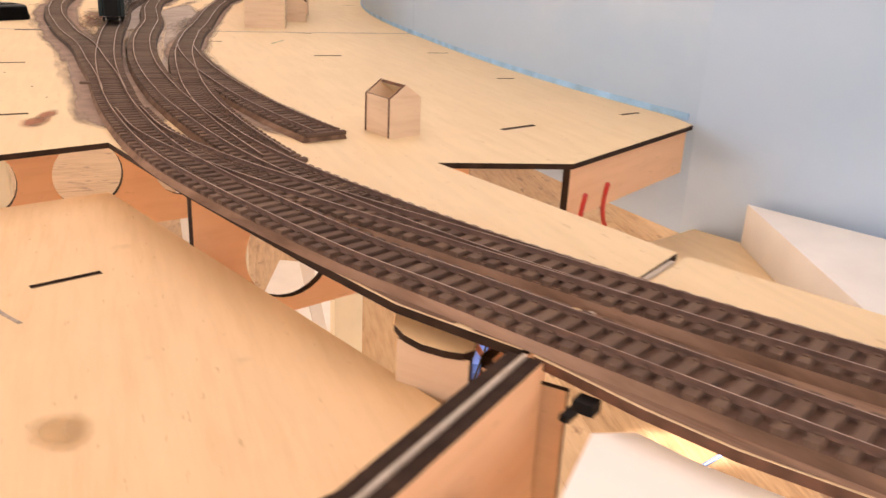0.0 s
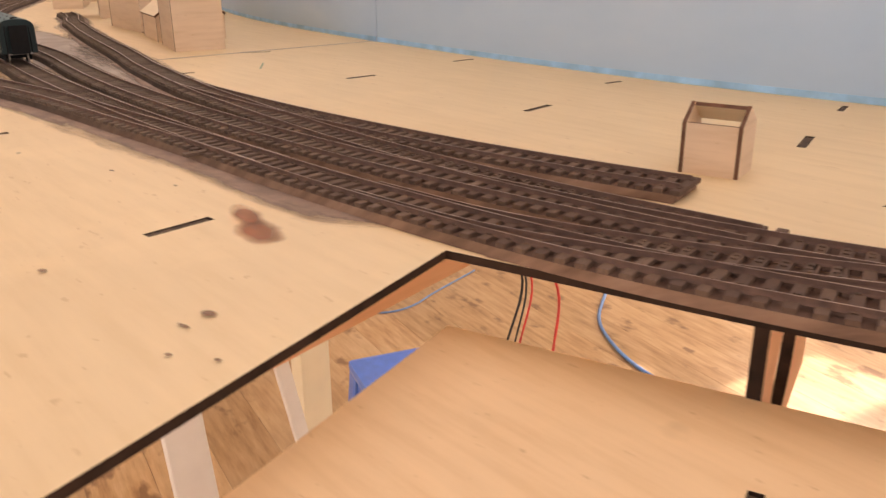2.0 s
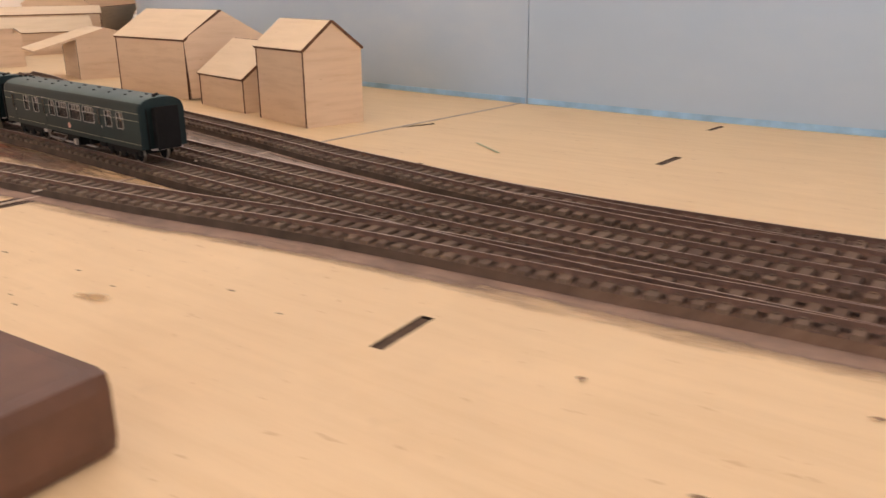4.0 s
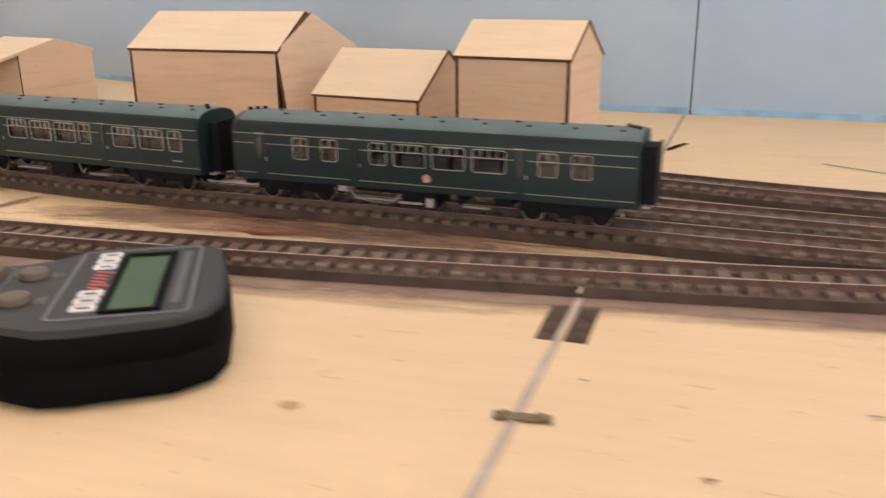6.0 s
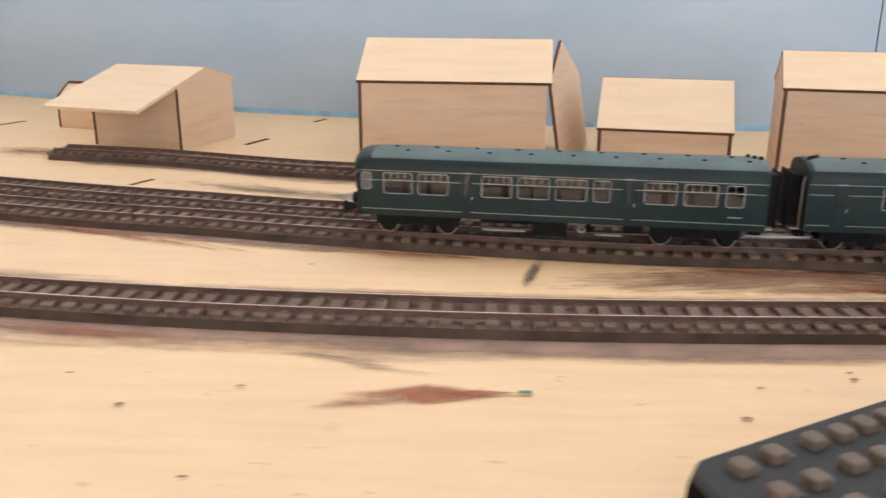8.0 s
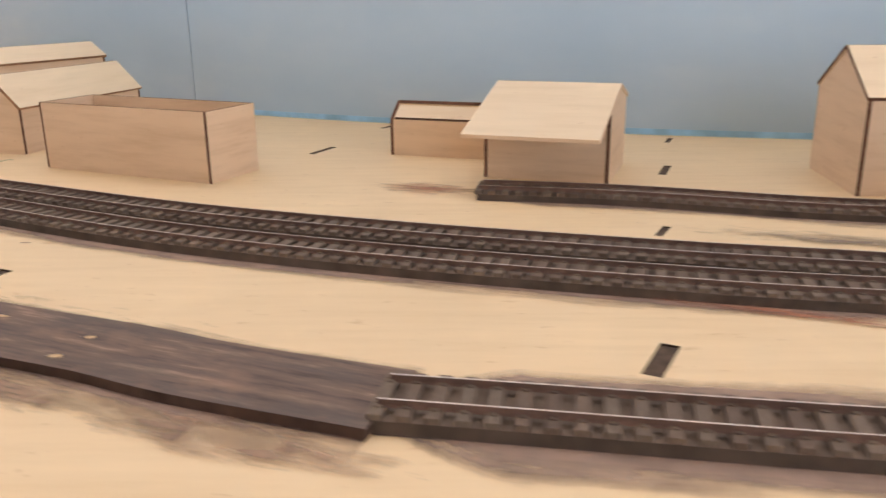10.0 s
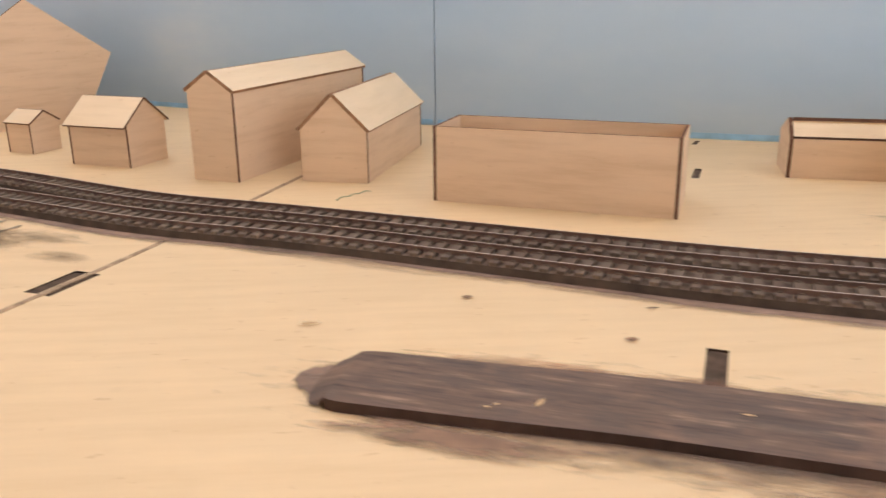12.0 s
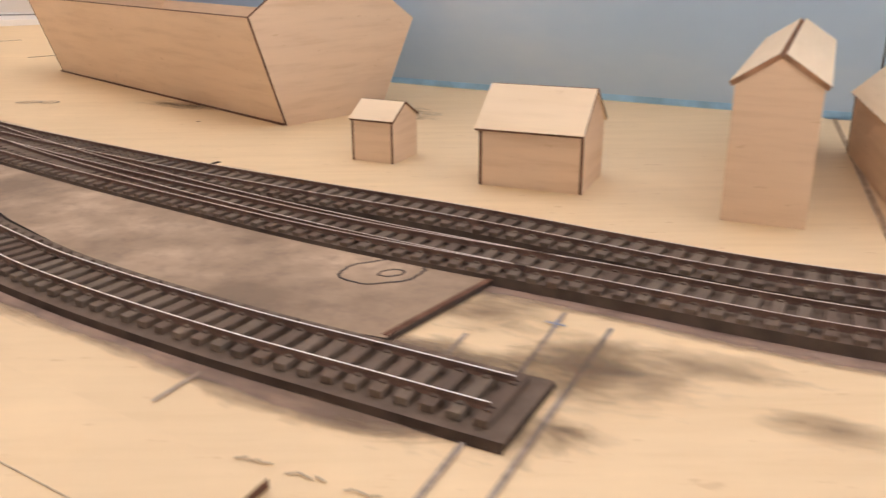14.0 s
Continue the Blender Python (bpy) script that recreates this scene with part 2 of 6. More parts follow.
def floor_build(nt, sh):
    """Old pine boards: long grain, dark knots and wear, each board its own tone."""
    fine = noise_fac(nt, 9, 6, (7, 0.8, 7), 0.62, 0.0, True)
    broad = noise_fac(nt, 2.5, 3, (1, 1, 1), 0.5, 3.0, True)
    knots = noise_fac(nt, 16, 3, (1.2, 0.6, 1), 0.5, 7.0, True)
    col = ramp(nt, fine, (0.30, (0.36, 0.20, 0.095)), (0.50, (0.55, 0.35, 0.185)), (0.72, (0.68, 0.47, 0.28)))
    col = mixed(nt, ramp(nt, broad, (0.4, (0, 0, 0)), (0.7, (0.5, 0.5, 0.5))), col, (0.66, 0.48, 0.29))
    col = mixed(nt, ramp(nt, knots, (0.61, (0, 0, 0)), (0.70, (0.8, 0.8, 0.8))), col, (0.20, 0.10, 0.05))
    info = nt.nodes.new("ShaderNodeObjectInfo")
    col = mixed(nt, 1.0, col, ramp(nt, info.outputs["Random"], (0.0, (0.70, 0.68, 0.65)), (1.0, (1, 1, 1))), "MULTIPLY")
    nt.links.new(col, sh.inputs["Base Color"])
    sh.inputs["Roughness"].default_value = 0.34
    relief(nt, sh, fine, 0.15, 0.001)


FLOORWOOD = node_mat("old_pine_floor_boards", floor_build)
GREEN = plain("bottle_green_coach_paint", (0.0052, 0.0195, 0.0215), 0.5, 0, 0.2, 30, 0.0, 0.35)
ROOF_GREY = plain("grey_green_coach_roof", (0.085, 0.135, 0.135), 0.65, 0, 0.15, 40)
CREAM = plain("pale_cream_lining", (0.36, 0.37, 0.28), 0.5, 0, 0.05)
SILVER = plain("silver_window_frame", (0.42, 0.41, 0.40), 0.45, 0.2, 0.1)
DRAWBAR = plain("dull_steel_bar", (0.50, 0.47, 0.45), 0.4, 0.3, 0.15)
DARK_GLASS = plain("dark_coach_glazing", (0.030, 0.036, 0.038), 0.25, 0, 0.2)
BLACK = plain("black_underframe", (0.0075, 0.0072, 0.0075), 0.7, 0, 0.3, 150, 0.0, 0.2)
STEEL = plain("bright_wheel_steel", (0.42, 0.39, 0.34), 0.35, 1.0, 0.2)


def layered(name, colour, build_alpha, rough=0.8, vary=0.3, scale=40.0):
    """Paint that covers the wood only in part: where it is thin, the wood shows."""
    def build(nt, sh):
        n = noise_fac(nt, scale)
        nt.links.new(ramp(nt, n, (0.3, tuple(c * (1 - vary) for c in colour)), (0.7, tuple(min(1, c * (1 + vary)) for c in colour))), sh.inputs["Base Color"])
        sh.inputs["Roughness"].default_value = rough
        clear = nt.nodes.new("ShaderNodeBsdfTransparent")
        mix = nt.nodes.new("ShaderNodeMixShader")
        nt.links.new(build_alpha(nt), mix.inputs[0])
        nt.links.new(clear.outputs[0], mix.inputs[1])
        nt.links.new(sh.outputs[0], mix.inputs[2])
        nt.links.new(mix.outputs[0], nt.nodes["Material Output"].inputs["Surface"])
    return node_mat(name, build)


def maths(nt, op, a, b=0.0, clamp=False):
    n = nt.nodes.new("ShaderNodeMath")
    n.operation, n.use_clamp = op, clamp
    for sock, value in zip(n.inputs, (a, b)):
        if isinstance(value, bpy.types.NodeSocket):
            nt.links.new(value, sock)
        else:
            sock.default_value = value
    return n.outputs[0]


def band_alpha(nt):
    """Dense in the middle of a band, broken into streaks and gone at its rim."""
    co = nt.nodes.new("ShaderNodeTexCoord")
    sep = nt.nodes.new("ShaderNodeSeparateXYZ")
    nt.links.new(co.outputs["UV"], sep.inputs[0])
    off = maths(nt, "MULTIPLY", maths(nt, "ABSOLUTE", maths(nt, "SUBTRACT", sep.outputs[1], 0.5)), 2.0)
    mp = nt.nodes.new("ShaderNodeMapping")
    mp.inputs["Scale"].default_value = (9, 7.0, 1)
    nt.links.new(co.outputs["UV"], mp.inputs["Vector"])
    streak = add(nt, "ShaderNodeTexNoise", Scale=1.0, Detail=6.0, Roughness=0.62)
    nt.links.new(mp.outputs["Vector"], streak.inputs["Vector"])
    rough_n = streak.outputs["Fac"]
    fine_n = noise_fac(nt, 120, 4, (1, 1, 1), 0.6, 5.0)
    v = maths(nt, "SUBTRACT", maths(nt, "ADD", maths(nt, "MULTIPLY", rough_n, 0.95), maths(nt, "MULTIPLY", fine_n, 0.18)), maths(nt, "SUBTRACT", maths(nt, "MULTIPLY", off, 1.5), 0.60))
    return maths(nt, "MULTIPLY", maths(nt, "MULTIPLY", v, 2.4, True), 0.86)


def patch_alpha(nt, soft=3.0, ragged=1.0, across=1.0, pointed=False):
    """A blot: full in the middle of its sheet, ragged at the rim."""
    co = nt.nodes.new("ShaderNodeTexCoord")
    vec = nt.nodes.new("ShaderNodeVectorMath")
    vec.operation = "SUBTRACT"
    vec.inputs[1].default_value = (0.5, 0.5, 0.5)
    nt.links.new(co.outputs["Generated"], vec.inputs[0])
    flat = nt.nodes.new("ShaderNodeVectorMath")
    flat.operation = "MULTIPLY"
    flat.inputs[1].default_value = (2, 2, 0)
    nt.links.new(vec.outputs[0], flat.inputs[0])
    ln = nt.nodes.new("ShaderNodeVectorMath")
    ln.operation = "LENGTH"
    nt.links.new(flat.outputs[0], ln.inputs[0])
    reach = ln.outputs["Value"]
    if pointed:
        side = nt.nodes.new("ShaderNodeVectorMath")
        side.operation = "DOT_PRODUCT"
        side.inputs[1].default_value = (1, 1, 0)
        size = nt.nodes.new("ShaderNodeVectorMath")
        size.operation = "ABSOLUTE"
        nt.links.new(flat.outputs[0], size.inputs[0])
        nt.links.new(size.outputs[0], side.inputs[0])
        reach = maths(nt, "MULTIPLY", side.outputs["Value"], 0.85)
    n = noise_fac(nt, 45, 5, (1, across, 1), 0.6, 0.0, True)
    v = maths(nt, "SUBTRACT", maths(nt, "ADD", 0.72 - 0.5 * ragged, maths(nt, "MULTIPLY", n, ragged)), reach)
    return maths(nt, "MULTIPLY", v, soft, True)


OVERSPRAY = layered("grey_brown_overspray_on_wood", (0.285, 0.195, 0.150), band_alpha)
GREY_SPRAY = layered("pale_grey_sprayed_ground", (0.46, 0.39, 0.335), lambda nt: maths(nt, "MULTIPLY", band_alpha(nt), 0.95), 0.85, 0.2, 25)
RED_STAIN = layered("red_brown_wood_stain", (0.33, 0.11, 0.055), lambda nt: maths(nt, "MULTIPLY", patch_alpha(nt, 4.0, 0.35, 2.5, True), 0.72))
RED_BLOT = layered("red_brown_wood_blot", (0.33, 0.115, 0.06), lambda nt: maths(nt, "MULTIPLY", patch_alpha(nt, 2.6, 0.7), 0.66))
RUST_WASH = layered("streaky_rust_red_wash", (0.36, 0.15, 0.085), lambda nt: maths(nt, "MULTIPLY", patch_alpha(nt, 1.8, 1.6, 6.0), 0.6))
DARK_STAIN = layered("dark_grey_sprayed_stain", (0.20, 0.15, 0.115), lambda nt: maths(nt, "MULTIPLY", patch_alpha(nt, 1.3, 1.6, 3.5), 0.75))
BROWN_WASH = layered("streaky_brown_wash", (0.30, 0.185, 0.125), lambda nt: maths(nt, "MULTIPLY", patch_alpha(nt, 1.9, 1.3, 5.0), 0.8))
KNOT = layered("dark_knot_stain", (0.155, 0.055, 0.032), lambda nt: maths(nt, "MULTIPLY", patch_alpha(nt, 3.5, 0.6), 0.7))
OIL_STAIN = layered("pale_oil_stain", (0.52, 0.33, 0.15), lambda nt: maths(nt, "MULTIPLY", patch_alpha(nt, 3.0, 0.5), 0.5))
GLUE_MARK = layered("dried_pale_glue", (0.66, 0.46, 0.26), lambda nt: maths(nt, "MULTIPLY", patch_alpha(nt, 3.0, 0.9), 0.85))
SMOKE = layered("soft_grey_brown_spray", (0.20, 0.135, 0.085), lambda nt: maths(nt, "MULTIPLY", patch_alpha(nt, 0.95, 1.5, 2.4), 0.75))
FELT_GREY = plain("dark_grey_felt_strip", (0.10, 0.10, 0.105), 0.9, 0, 0.3, 80)
FAINT = plain("faint_pencil_writing", (0.47, 0.37, 0.255), 0.7, 0, 0.25, 200)
PENCIL = plain("grey_pencil_mark", (0.33, 0.265, 0.21), 0.6, 0, 0.4, 200)
INK = plain("brown_ink_line", (0.05, 0.032, 0.025), 0.6, 0, 0.2)


def card_build(nt, sh):
    blot = noise_fac(nt, 16, 5, (1, 1, 1), 0.6)
    fine = noise_fac(nt, 110, 3, (1, 1, 1), 0.6, 2.0)
    col = ramp(nt, blot, (0.34, (0.225, 0.158, 0.105)), (0.52, (0.355, 0.255, 0.172)), (0.7, (0.52, 0.385, 0.265)))
    col = mixed(nt, ramp(nt, fine, (0.5, (0, 0, 0)), (0.75, (0.35, 0.35, 0.35))), col, (0.14, 0.10, 0.08))
    nt.links.new(col, sh.inputs["Base Color"])
    sh.inputs["Roughness"].default_value = 0.85


GREY_CARD = node_mat("blotchy_grey_painted_card", card_build)


def plank_build(nt, sh):
    """Dark-stained wood, streaked along its length, worn pale in places."""
    co = nt.nodes.new("ShaderNodeTexCoord")
    turn = nt.nodes.new("ShaderNodeMapping")
    turn.inputs["Rotation"].default_value = (0, 0, radians(21))
    nt.links.new(co.outputs["Object"], turn.inputs["Vector"])
    facs = []
    for stretch, scale, detail in (((2.6, 20, 1), 8.0, 6.0), ((4, 10, 1), 5.0, 4.0), ((2, 3, 1), 14.0, 5.0)):
        mp = nt.nodes.new("ShaderNodeMapping")
        mp.inputs["Scale"].default_value = stretch
        nt.links.new(turn.outputs["Vector"], mp.inputs["Vector"])
        n = add(nt, "ShaderNodeTexNoise", Scale=scale, Detail=detail, Roughness=0.65)
        nt.links.new(mp.outputs["Vector"], n.inputs["Vector"])
        facs.append(n.outputs["Fac"])
    col = ramp(nt, facs[0], (0.30, (0.040, 0.028, 0.023)), (0.42, (0.115, 0.076, 0.058)), (0.56, (0.165, 0.108, 0.080)), (0.68, (0.32, 0.215, 0.155)))
    col = mixed(nt, ramp(nt, facs[1], (0.46, (0, 0, 0)), (0.66, (0.7, 0.7, 0.7))), col, (0.085, 0.068, 0.060))
    col = mixed(nt, ramp(nt, facs[2], (0.53, (0, 0, 0)), (0.70, (0.6, 0.6, 0.6))), col, (0.26, 0.155, 0.105))
    nt.links.new(col, sh.inputs["Base Color"])
    sh.inputs["Roughness"].default_value = 0.75
    relief(nt, sh, facs[0], 0.3, 0.0008)


OLD_PLANK = node_mat("dark_weathered_plank", plank_build)
PLANK_SIDE = plain("dark_brown_plank_edge", (0.062, 0.036, 0.027), 0.85, 0, 0.45, 60, 0.3, 0.2)
SEAM_BROWN = plain("brown_joint_filler", (0.38, 0.275, 0.185), 0.85, 0.0, 0.4, 110, 0.3, 0.2)
EDGE_TAN = plain("lightly_scorched_edge", (0.30, 0.165, 0.095), 0.85, 0, 0.35, 90, 0.0, 0.25)
SEAM_GREY = plain("pale_grey_filler", (0.47, 0.40, 0.33), 0.8, 0.0, 0.2, 60, 0.3, 0.2)
BRASS = plain("tarnished_brass", (0.24, 0.18, 0.11), 0.45, 0.8, 0.3, 300)
FOAM = plain("white_foam_board", (0.82, 0.80, 0.76), 0.8, 0, 0.04, 20)
BLUE_PLASTIC = plain("blue_moulded_plastic", (0.085, 0.21, 0.68), 0.28, 0, 0.1)
RED_WIRE = plain("red_wire_sleeve", (0.6, 0.04, 0.03), 0.4)
RUST_WIRE = plain("rust_red_wire_sleeve", (0.32, 0.085, 0.04), 0.5)
BLACK_WIRE = plain("black_wire_sleeve", (0.02, 0.02, 0.02), 0.4)
BLUE_WIRE = plain("blue_wire_sleeve", (0.12, 0.25, 0.5), 0.4)
CREAM_WOOD = plain("cream_painted_timber", (0.78, 0.70, 0.52), 0.5, 0, 0.06, 10)
WHITE_WOOD = plain("white_painted_timber", (0.8, 0.78, 0.74), 0.5, 0, 0.06, 10)
HANDSET = plain("dark_grey_handset_plastic", (0.021, 0.025, 0.024), 0.55, 0, 0.12, 300, 0.15, 0.35)
HANDSET_SIDE = plain("black_handset_shell", (0.0034, 0.0031, 0.0031), 0.75, 0, 0.12, 300, 0.15, 0.08)
KEY = plain("taupe_rubber_key", (0.135, 0.105, 0.078), 0.65, 0, 0.12, 90)
RED_KEY = plain("red_rubber_key", (0.72, 0.035, 0.05), 0.5, 0, 0.08)
LCD = plain("green_lcd_glass", (0.030, 0.085, 0.018), 0.22, 0, 0.2, 60, 0.0, 0.3)
PRINT_WHITE = plain("white_print", (0.75, 0.75, 0.72), 0.5)
PRINT_GREY = plain("grey_print", (0.12, 0.13, 0.13), 0.5)
PRINT_RED = plain("red_print", (0.6, 0.1, 0.1), 0.5)
# pale tone of the reflection in the cab's side glass
CAB_REFLECTION = plain("pale_cab_glass_reflection", (0.13, 0.135, 0.125), 0.6)
SEAT_BROWN = plain("grey_brown_coach_seat", (0.052, 0.043, 0.043), 0.8)


def pane_build(nt, sh):
    sh.inputs["Base Color"].default_value = (0.85, 0.86, 0.85, 1)
    sh.inputs["Roughness"].default_value = 0.05
    sh.inputs["Transmission Weight"].default_value = 1.0
    sh.inputs["IOR"].default_value = 1.45


PANE = node_mat("clear_coach_glazing", pane_build)
# ---- building helpers ----
def mesh_of(name, bm, mats):
    me = bpy.data.meshes.new(name)
    bm.normal_update()
    bm.to_mesh(me)
    bm.free()
    for m in mats if isinstance(mats, (list, tuple)) else [mats]:
        me.materials.append(m)
    return me


def part(name, bm, mats, parent=None, label="", m=None):
    ob = new(name, bm if isinstance(bm, bpy.types.Mesh) else mesh_of(name, bm, mats))
    ob.parent = parent
    if m is not None:
        ob.matrix_basis = m
    if label:
        tagged(ob, label)
    return ob


def empty(name, m, label, category, group="", kind=""):
    ob = new(name)
    ob.empty_display_size = 0.02
    ob.matrix_basis = m
    return tagged(ob, label, category, group, kind)


def prism(outline, z0, z1, holes=(), bm=None, m=None, side_mat=1, top_mat=0):
    """A flat plate: an outline in x and y with holes, from z0 to z1; its cut sides take a material of their own."""
    bm = bm or bmesh.new()
    work = bmesh.new()
    edges = []
    for loop in (outline, *holes):
        vs = [work.verts.new((x, y, z1)) for x, y in loop]
        edges += [work.edges.new((vs[i - 1], vs[i])) for i in range(len(vs))]
    bmesh.ops.triangle_fill(work, use_beauty=True, use_dissolve=False, edges=edges)
    for f in work.faces:
        if f.normal.z < 0:
            f.normal_flip()
        f.material_index = top_mat
    tops = list(work.faces)
    low = {v: work.verts.new((v.co.x, v.co.y, z0)) for v in list(work.verts)}
    for f in tops:
        g = work.faces.new([low[v] for v in reversed(f.verts)])
        g.material_index = top_mat
    for loop_edges in edges:
        if len(loop_edges.link_faces) == 1:
            lp = loop_edges.link_faces[0].loops
            for l in lp:
                if l.edge == loop_edges:
                    a, b = l.vert, l.link_loop_next.vert
                    g = work.faces.new((b, a, low[a], low[b]))
                    g.material_index = side_mat
    if m is not None:
        bmesh.ops.transform(work, matrix=m, verts=work.verts)
    me = bpy.data.meshes.new("tmp")
    work.to_mesh(me)
    work.free()
    bm.from_mesh(me)
    bpy.data.meshes.remove(me)
    return bm


def block(sx, sy, sz, at=(0, 0, 0), bevel=0.0, bm=None, turn=None):
    """A box of that size whose foot is centred at the place given, with bevelled edges."""
    bm = bm or bmesh.new()
    work = bmesh.new()
    bmesh.ops.create_cube(work, size=1)
    bmesh.ops.scale(work, vec=(sx, sy, sz), verts=work.verts)
    if bevel:
        bmesh.ops.bevel(work, geom=work.edges[:], offset=bevel, segments=2, affect="EDGES", profile=0.7)
    m = Matrix.Translation((at[0], at[1], at[2] + sz / 2))
    bmesh.ops.transform(work, matrix=m @ turn if turn else m, verts=work.verts)
    me = bpy.data.meshes.new("tmp")
    work.to_mesh(me)
    work.free()
    bm.from_mesh(me)
    bpy.data.meshes.remove(me)
    return bm


def tube(points, radius, bm=None, sides=8):
    """A round cable or wire along the points."""
    bm = bm or bmesh.new()
    rings = []
    n = len(points)
    for i, p in enumerate(points):
        way = (Vector(points[min(i + 1, n - 1)]) - Vector(points[max(i - 1, 0)])).normalized()
        a = way.cross((0, 0, 1) if abs(way.z) < 0.9 else (1, 0, 0)).normalized()
        b = way.cross(a)
        rings.append([bm.verts.new(Vector(p) + radius * (a * math.cos(k * math.tau / sides) + b * math.sin(k * math.tau / sides))) for k in range(sides)])
    for r, s in zip(rings, rings[1:]):
        for k in range(sides):
            bm.faces.new((r[k], r[k - 1], s[k - 1], s[k]))
    bm.faces.new(rings[0])
    bm.faces.new(reversed(rings[-1]))
    for f in bm.faces:
        f.smooth = True
    return bm


def smooth_line(ctrl, step=0.005):
    """A smooth line through control points, sampled evenly: places and headings."""
    pts = [Vector((*p, 0)) if len(p) == 2 else Vector(p) for p in ctrl]
    pts = [2 * pts[0] - pts[1]] + pts + [2 * pts[-1] - pts[-2]]
    fine = []
    for a, b, c, d in zip(pts, pts[1:], pts[2:], pts[3:]):
        for k in range(24):
            t = k / 24
            fine.append(0.5 * (2 * b + (c - a) * t + (2 * a - 5 * b + 4 * c - d) * t * t + (3 * b - a - 3 * c + d) * t ** 3))
    fine.append(pts[-2])
    dist = np.r_[0, np.cumsum([(b - a).length for a, b in zip(fine, fine[1:])])]
    at = np.linspace(0, dist[-1], max(2, int(round(dist[-1] / step)) + 1))
    xyz = np.array(fine)
    out = np.stack([np.interp(at, dist, xyz[:, k]) for k in range(3)], 1)
    for _ in range(6):
        out[1:-1] = (out[:-2] + 2 * out[1:-1] + out[2:]) / 4
    way = np.gradient(out, axis=0)
    way /= np.linalg.norm(way, axis=1)[:, None]
    return out, way


def sweep(line, way, section, mats, widths=None):
    """A bar of one section, given as (across, up) with a material per side, along a line."""
    bm = bmesh.new()
    rows = []
    for k, (p, w) in enumerate(zip(line, way)):
        across = Vector((-w[1], w[0], 0)) * (1.0 if widths is None else widths[k])
        rows.append([bm.verts.new(Vector(p) + across * a + Vector((0, 0, u))) for a, u in section])
    n = len(section)
    for r, s in zip(rows, rows[1:]):
        for k in range(n):
            f = bm.faces.new((r[k], r[(k + 1) % n], s[(k + 1) % n], s[k]))
            f.material_index = mats[k]
    for r in (rows[0], rows[-1]):
        bm.faces.new(r).material_index = mats[0]
    bmesh.ops.recalc_face_normals(bm, faces=bm.faces)
    return bm


def arc(cx, cy, r, a0, a1, n=12):
    return [(cx + r * math.cos(radians(a0 + (a1 - a0) * k / n)), cy + r * math.sin(radians(a0 + (a1 - a0) * k / n))) for k in range(n + 1)]


def slot(x, y, length, width, deg):
    c, s = math.cos(radians(deg)), math.sin(radians(deg))
    return [(x + c * u - s * v, y + s * u + c * v) for u, v in ((-length / 2, -width / 2), (length / 2, -width / 2), (length / 2, width / 2), (-length / 2, width / 2))]


# ---- room shell ----
FLOOR_Z = -0.98
part("room_floor", prism([(-3.2, -2.6), (3.0, -2.6), (3.0, 3.2), (-3.2, 3.2)], FLOOR_Z - 0.02, FLOOR_Z), [FLOORWOOD, FLOORWOOD])
tagged(bpy.data.objects["room_floor"], "worn brown timber floorboards under the layout", "floor", kind="structure")
part("ceiling", prism([(-3.2, -2.6), (3.0, -2.6), (3.0, 3.2), (-3.2, 3.2)], 1.66, 1.7, [[(-2.6, -0.2), (1.9, -0.2), (1.9, 1.3), (-2.6, 1.3)]]), [WALL_PAINT, WALL_PAINT])
tagged(bpy.data.objects["ceiling"], "white painted ceiling with a roof window", "ceiling", kind="structure")


def wall(name, a, b, z0, z1, thick, mat, holes=(), label="plain white painted room wall"):
    """An upright wall from a to b in plan, with openings given along it and up."""
    a, b = Vector((*a, 0)), Vector((*b, 0))
    length = (b - a).length
    turn = math.atan2(b.y - a.y, b.x - a.x)
    bm = prism([(0, z0), (length, z0), (length, z1), (0, z1)], -thick, 0, holes, side_mat=0)
    ob = part(name, bm, [mat, mat], m=Matrix.Translation(a) @ Matrix.Rotation(turn, 4, "Z") @ Matrix.Rotation(radians(90), 4, "X"))
    return tagged(ob, label, "wall", kind="structure")


wall("wall_east", (3.0, 3.2), (3.0, -2.6), FLOOR_Z, 1.66, 0.1, WALL_PAINT, [[(2.2, -0.6), (4.6, -0.6), (4.6, 1.45), (2.2, 1.45)]], "white painted room wall with a large window opening")
wall("wall_south", (3.0, -2.6), (-3.2, -2.6), FLOOR_Z, 1.66, 0.1, WALL_PAINT, [[(1.1, 0.15), (3.1, 0.15), (3.1, 1.15), (1.1, 1.15)]], "unseen white painted room wall with an opening added for the fill lamp")
wall("wall_west", (-3.2, -2.6), (-3.2, 3.2), FLOOR_Z, 1.66, 0.1, WALL_PAINT)
# the north wall, unseen: panels round four openings placed to shape the sun patches on the floor
OPENINGS = [(0.71, 0.98, 0.08, 0.35), (0.50, 0.56, 0.38, 0.43), (0.19, 0.26, 0.54, 0.68), (0.70, 0.86, 0.50, 0.70)]
NX = sorted({-3.2, 3.0} | {v for o in OPENINGS for v in o[:2]})
NZ = sorted({FLOOR_Z, 1.66} | {v for o in OPENINGS for v in o[2:]})
nbm = bmesh.new()
for x0, x1 in zip(NX, NX[1:]):
    for z0, z1 in zip(NZ, NZ[1:]):
        if not any(a <= x0 and x1 <= b and c <= z0 and z1 <= d for a, b, c, d in OPENINGS):
            block(x1 - x0, 0.03, z1 - z0, ((x0 + x1) / 2, 3.215, z0), bm=nbm)
bmesh.ops.remove_doubles(nbm, verts=nbm.verts, dist=0.0001)
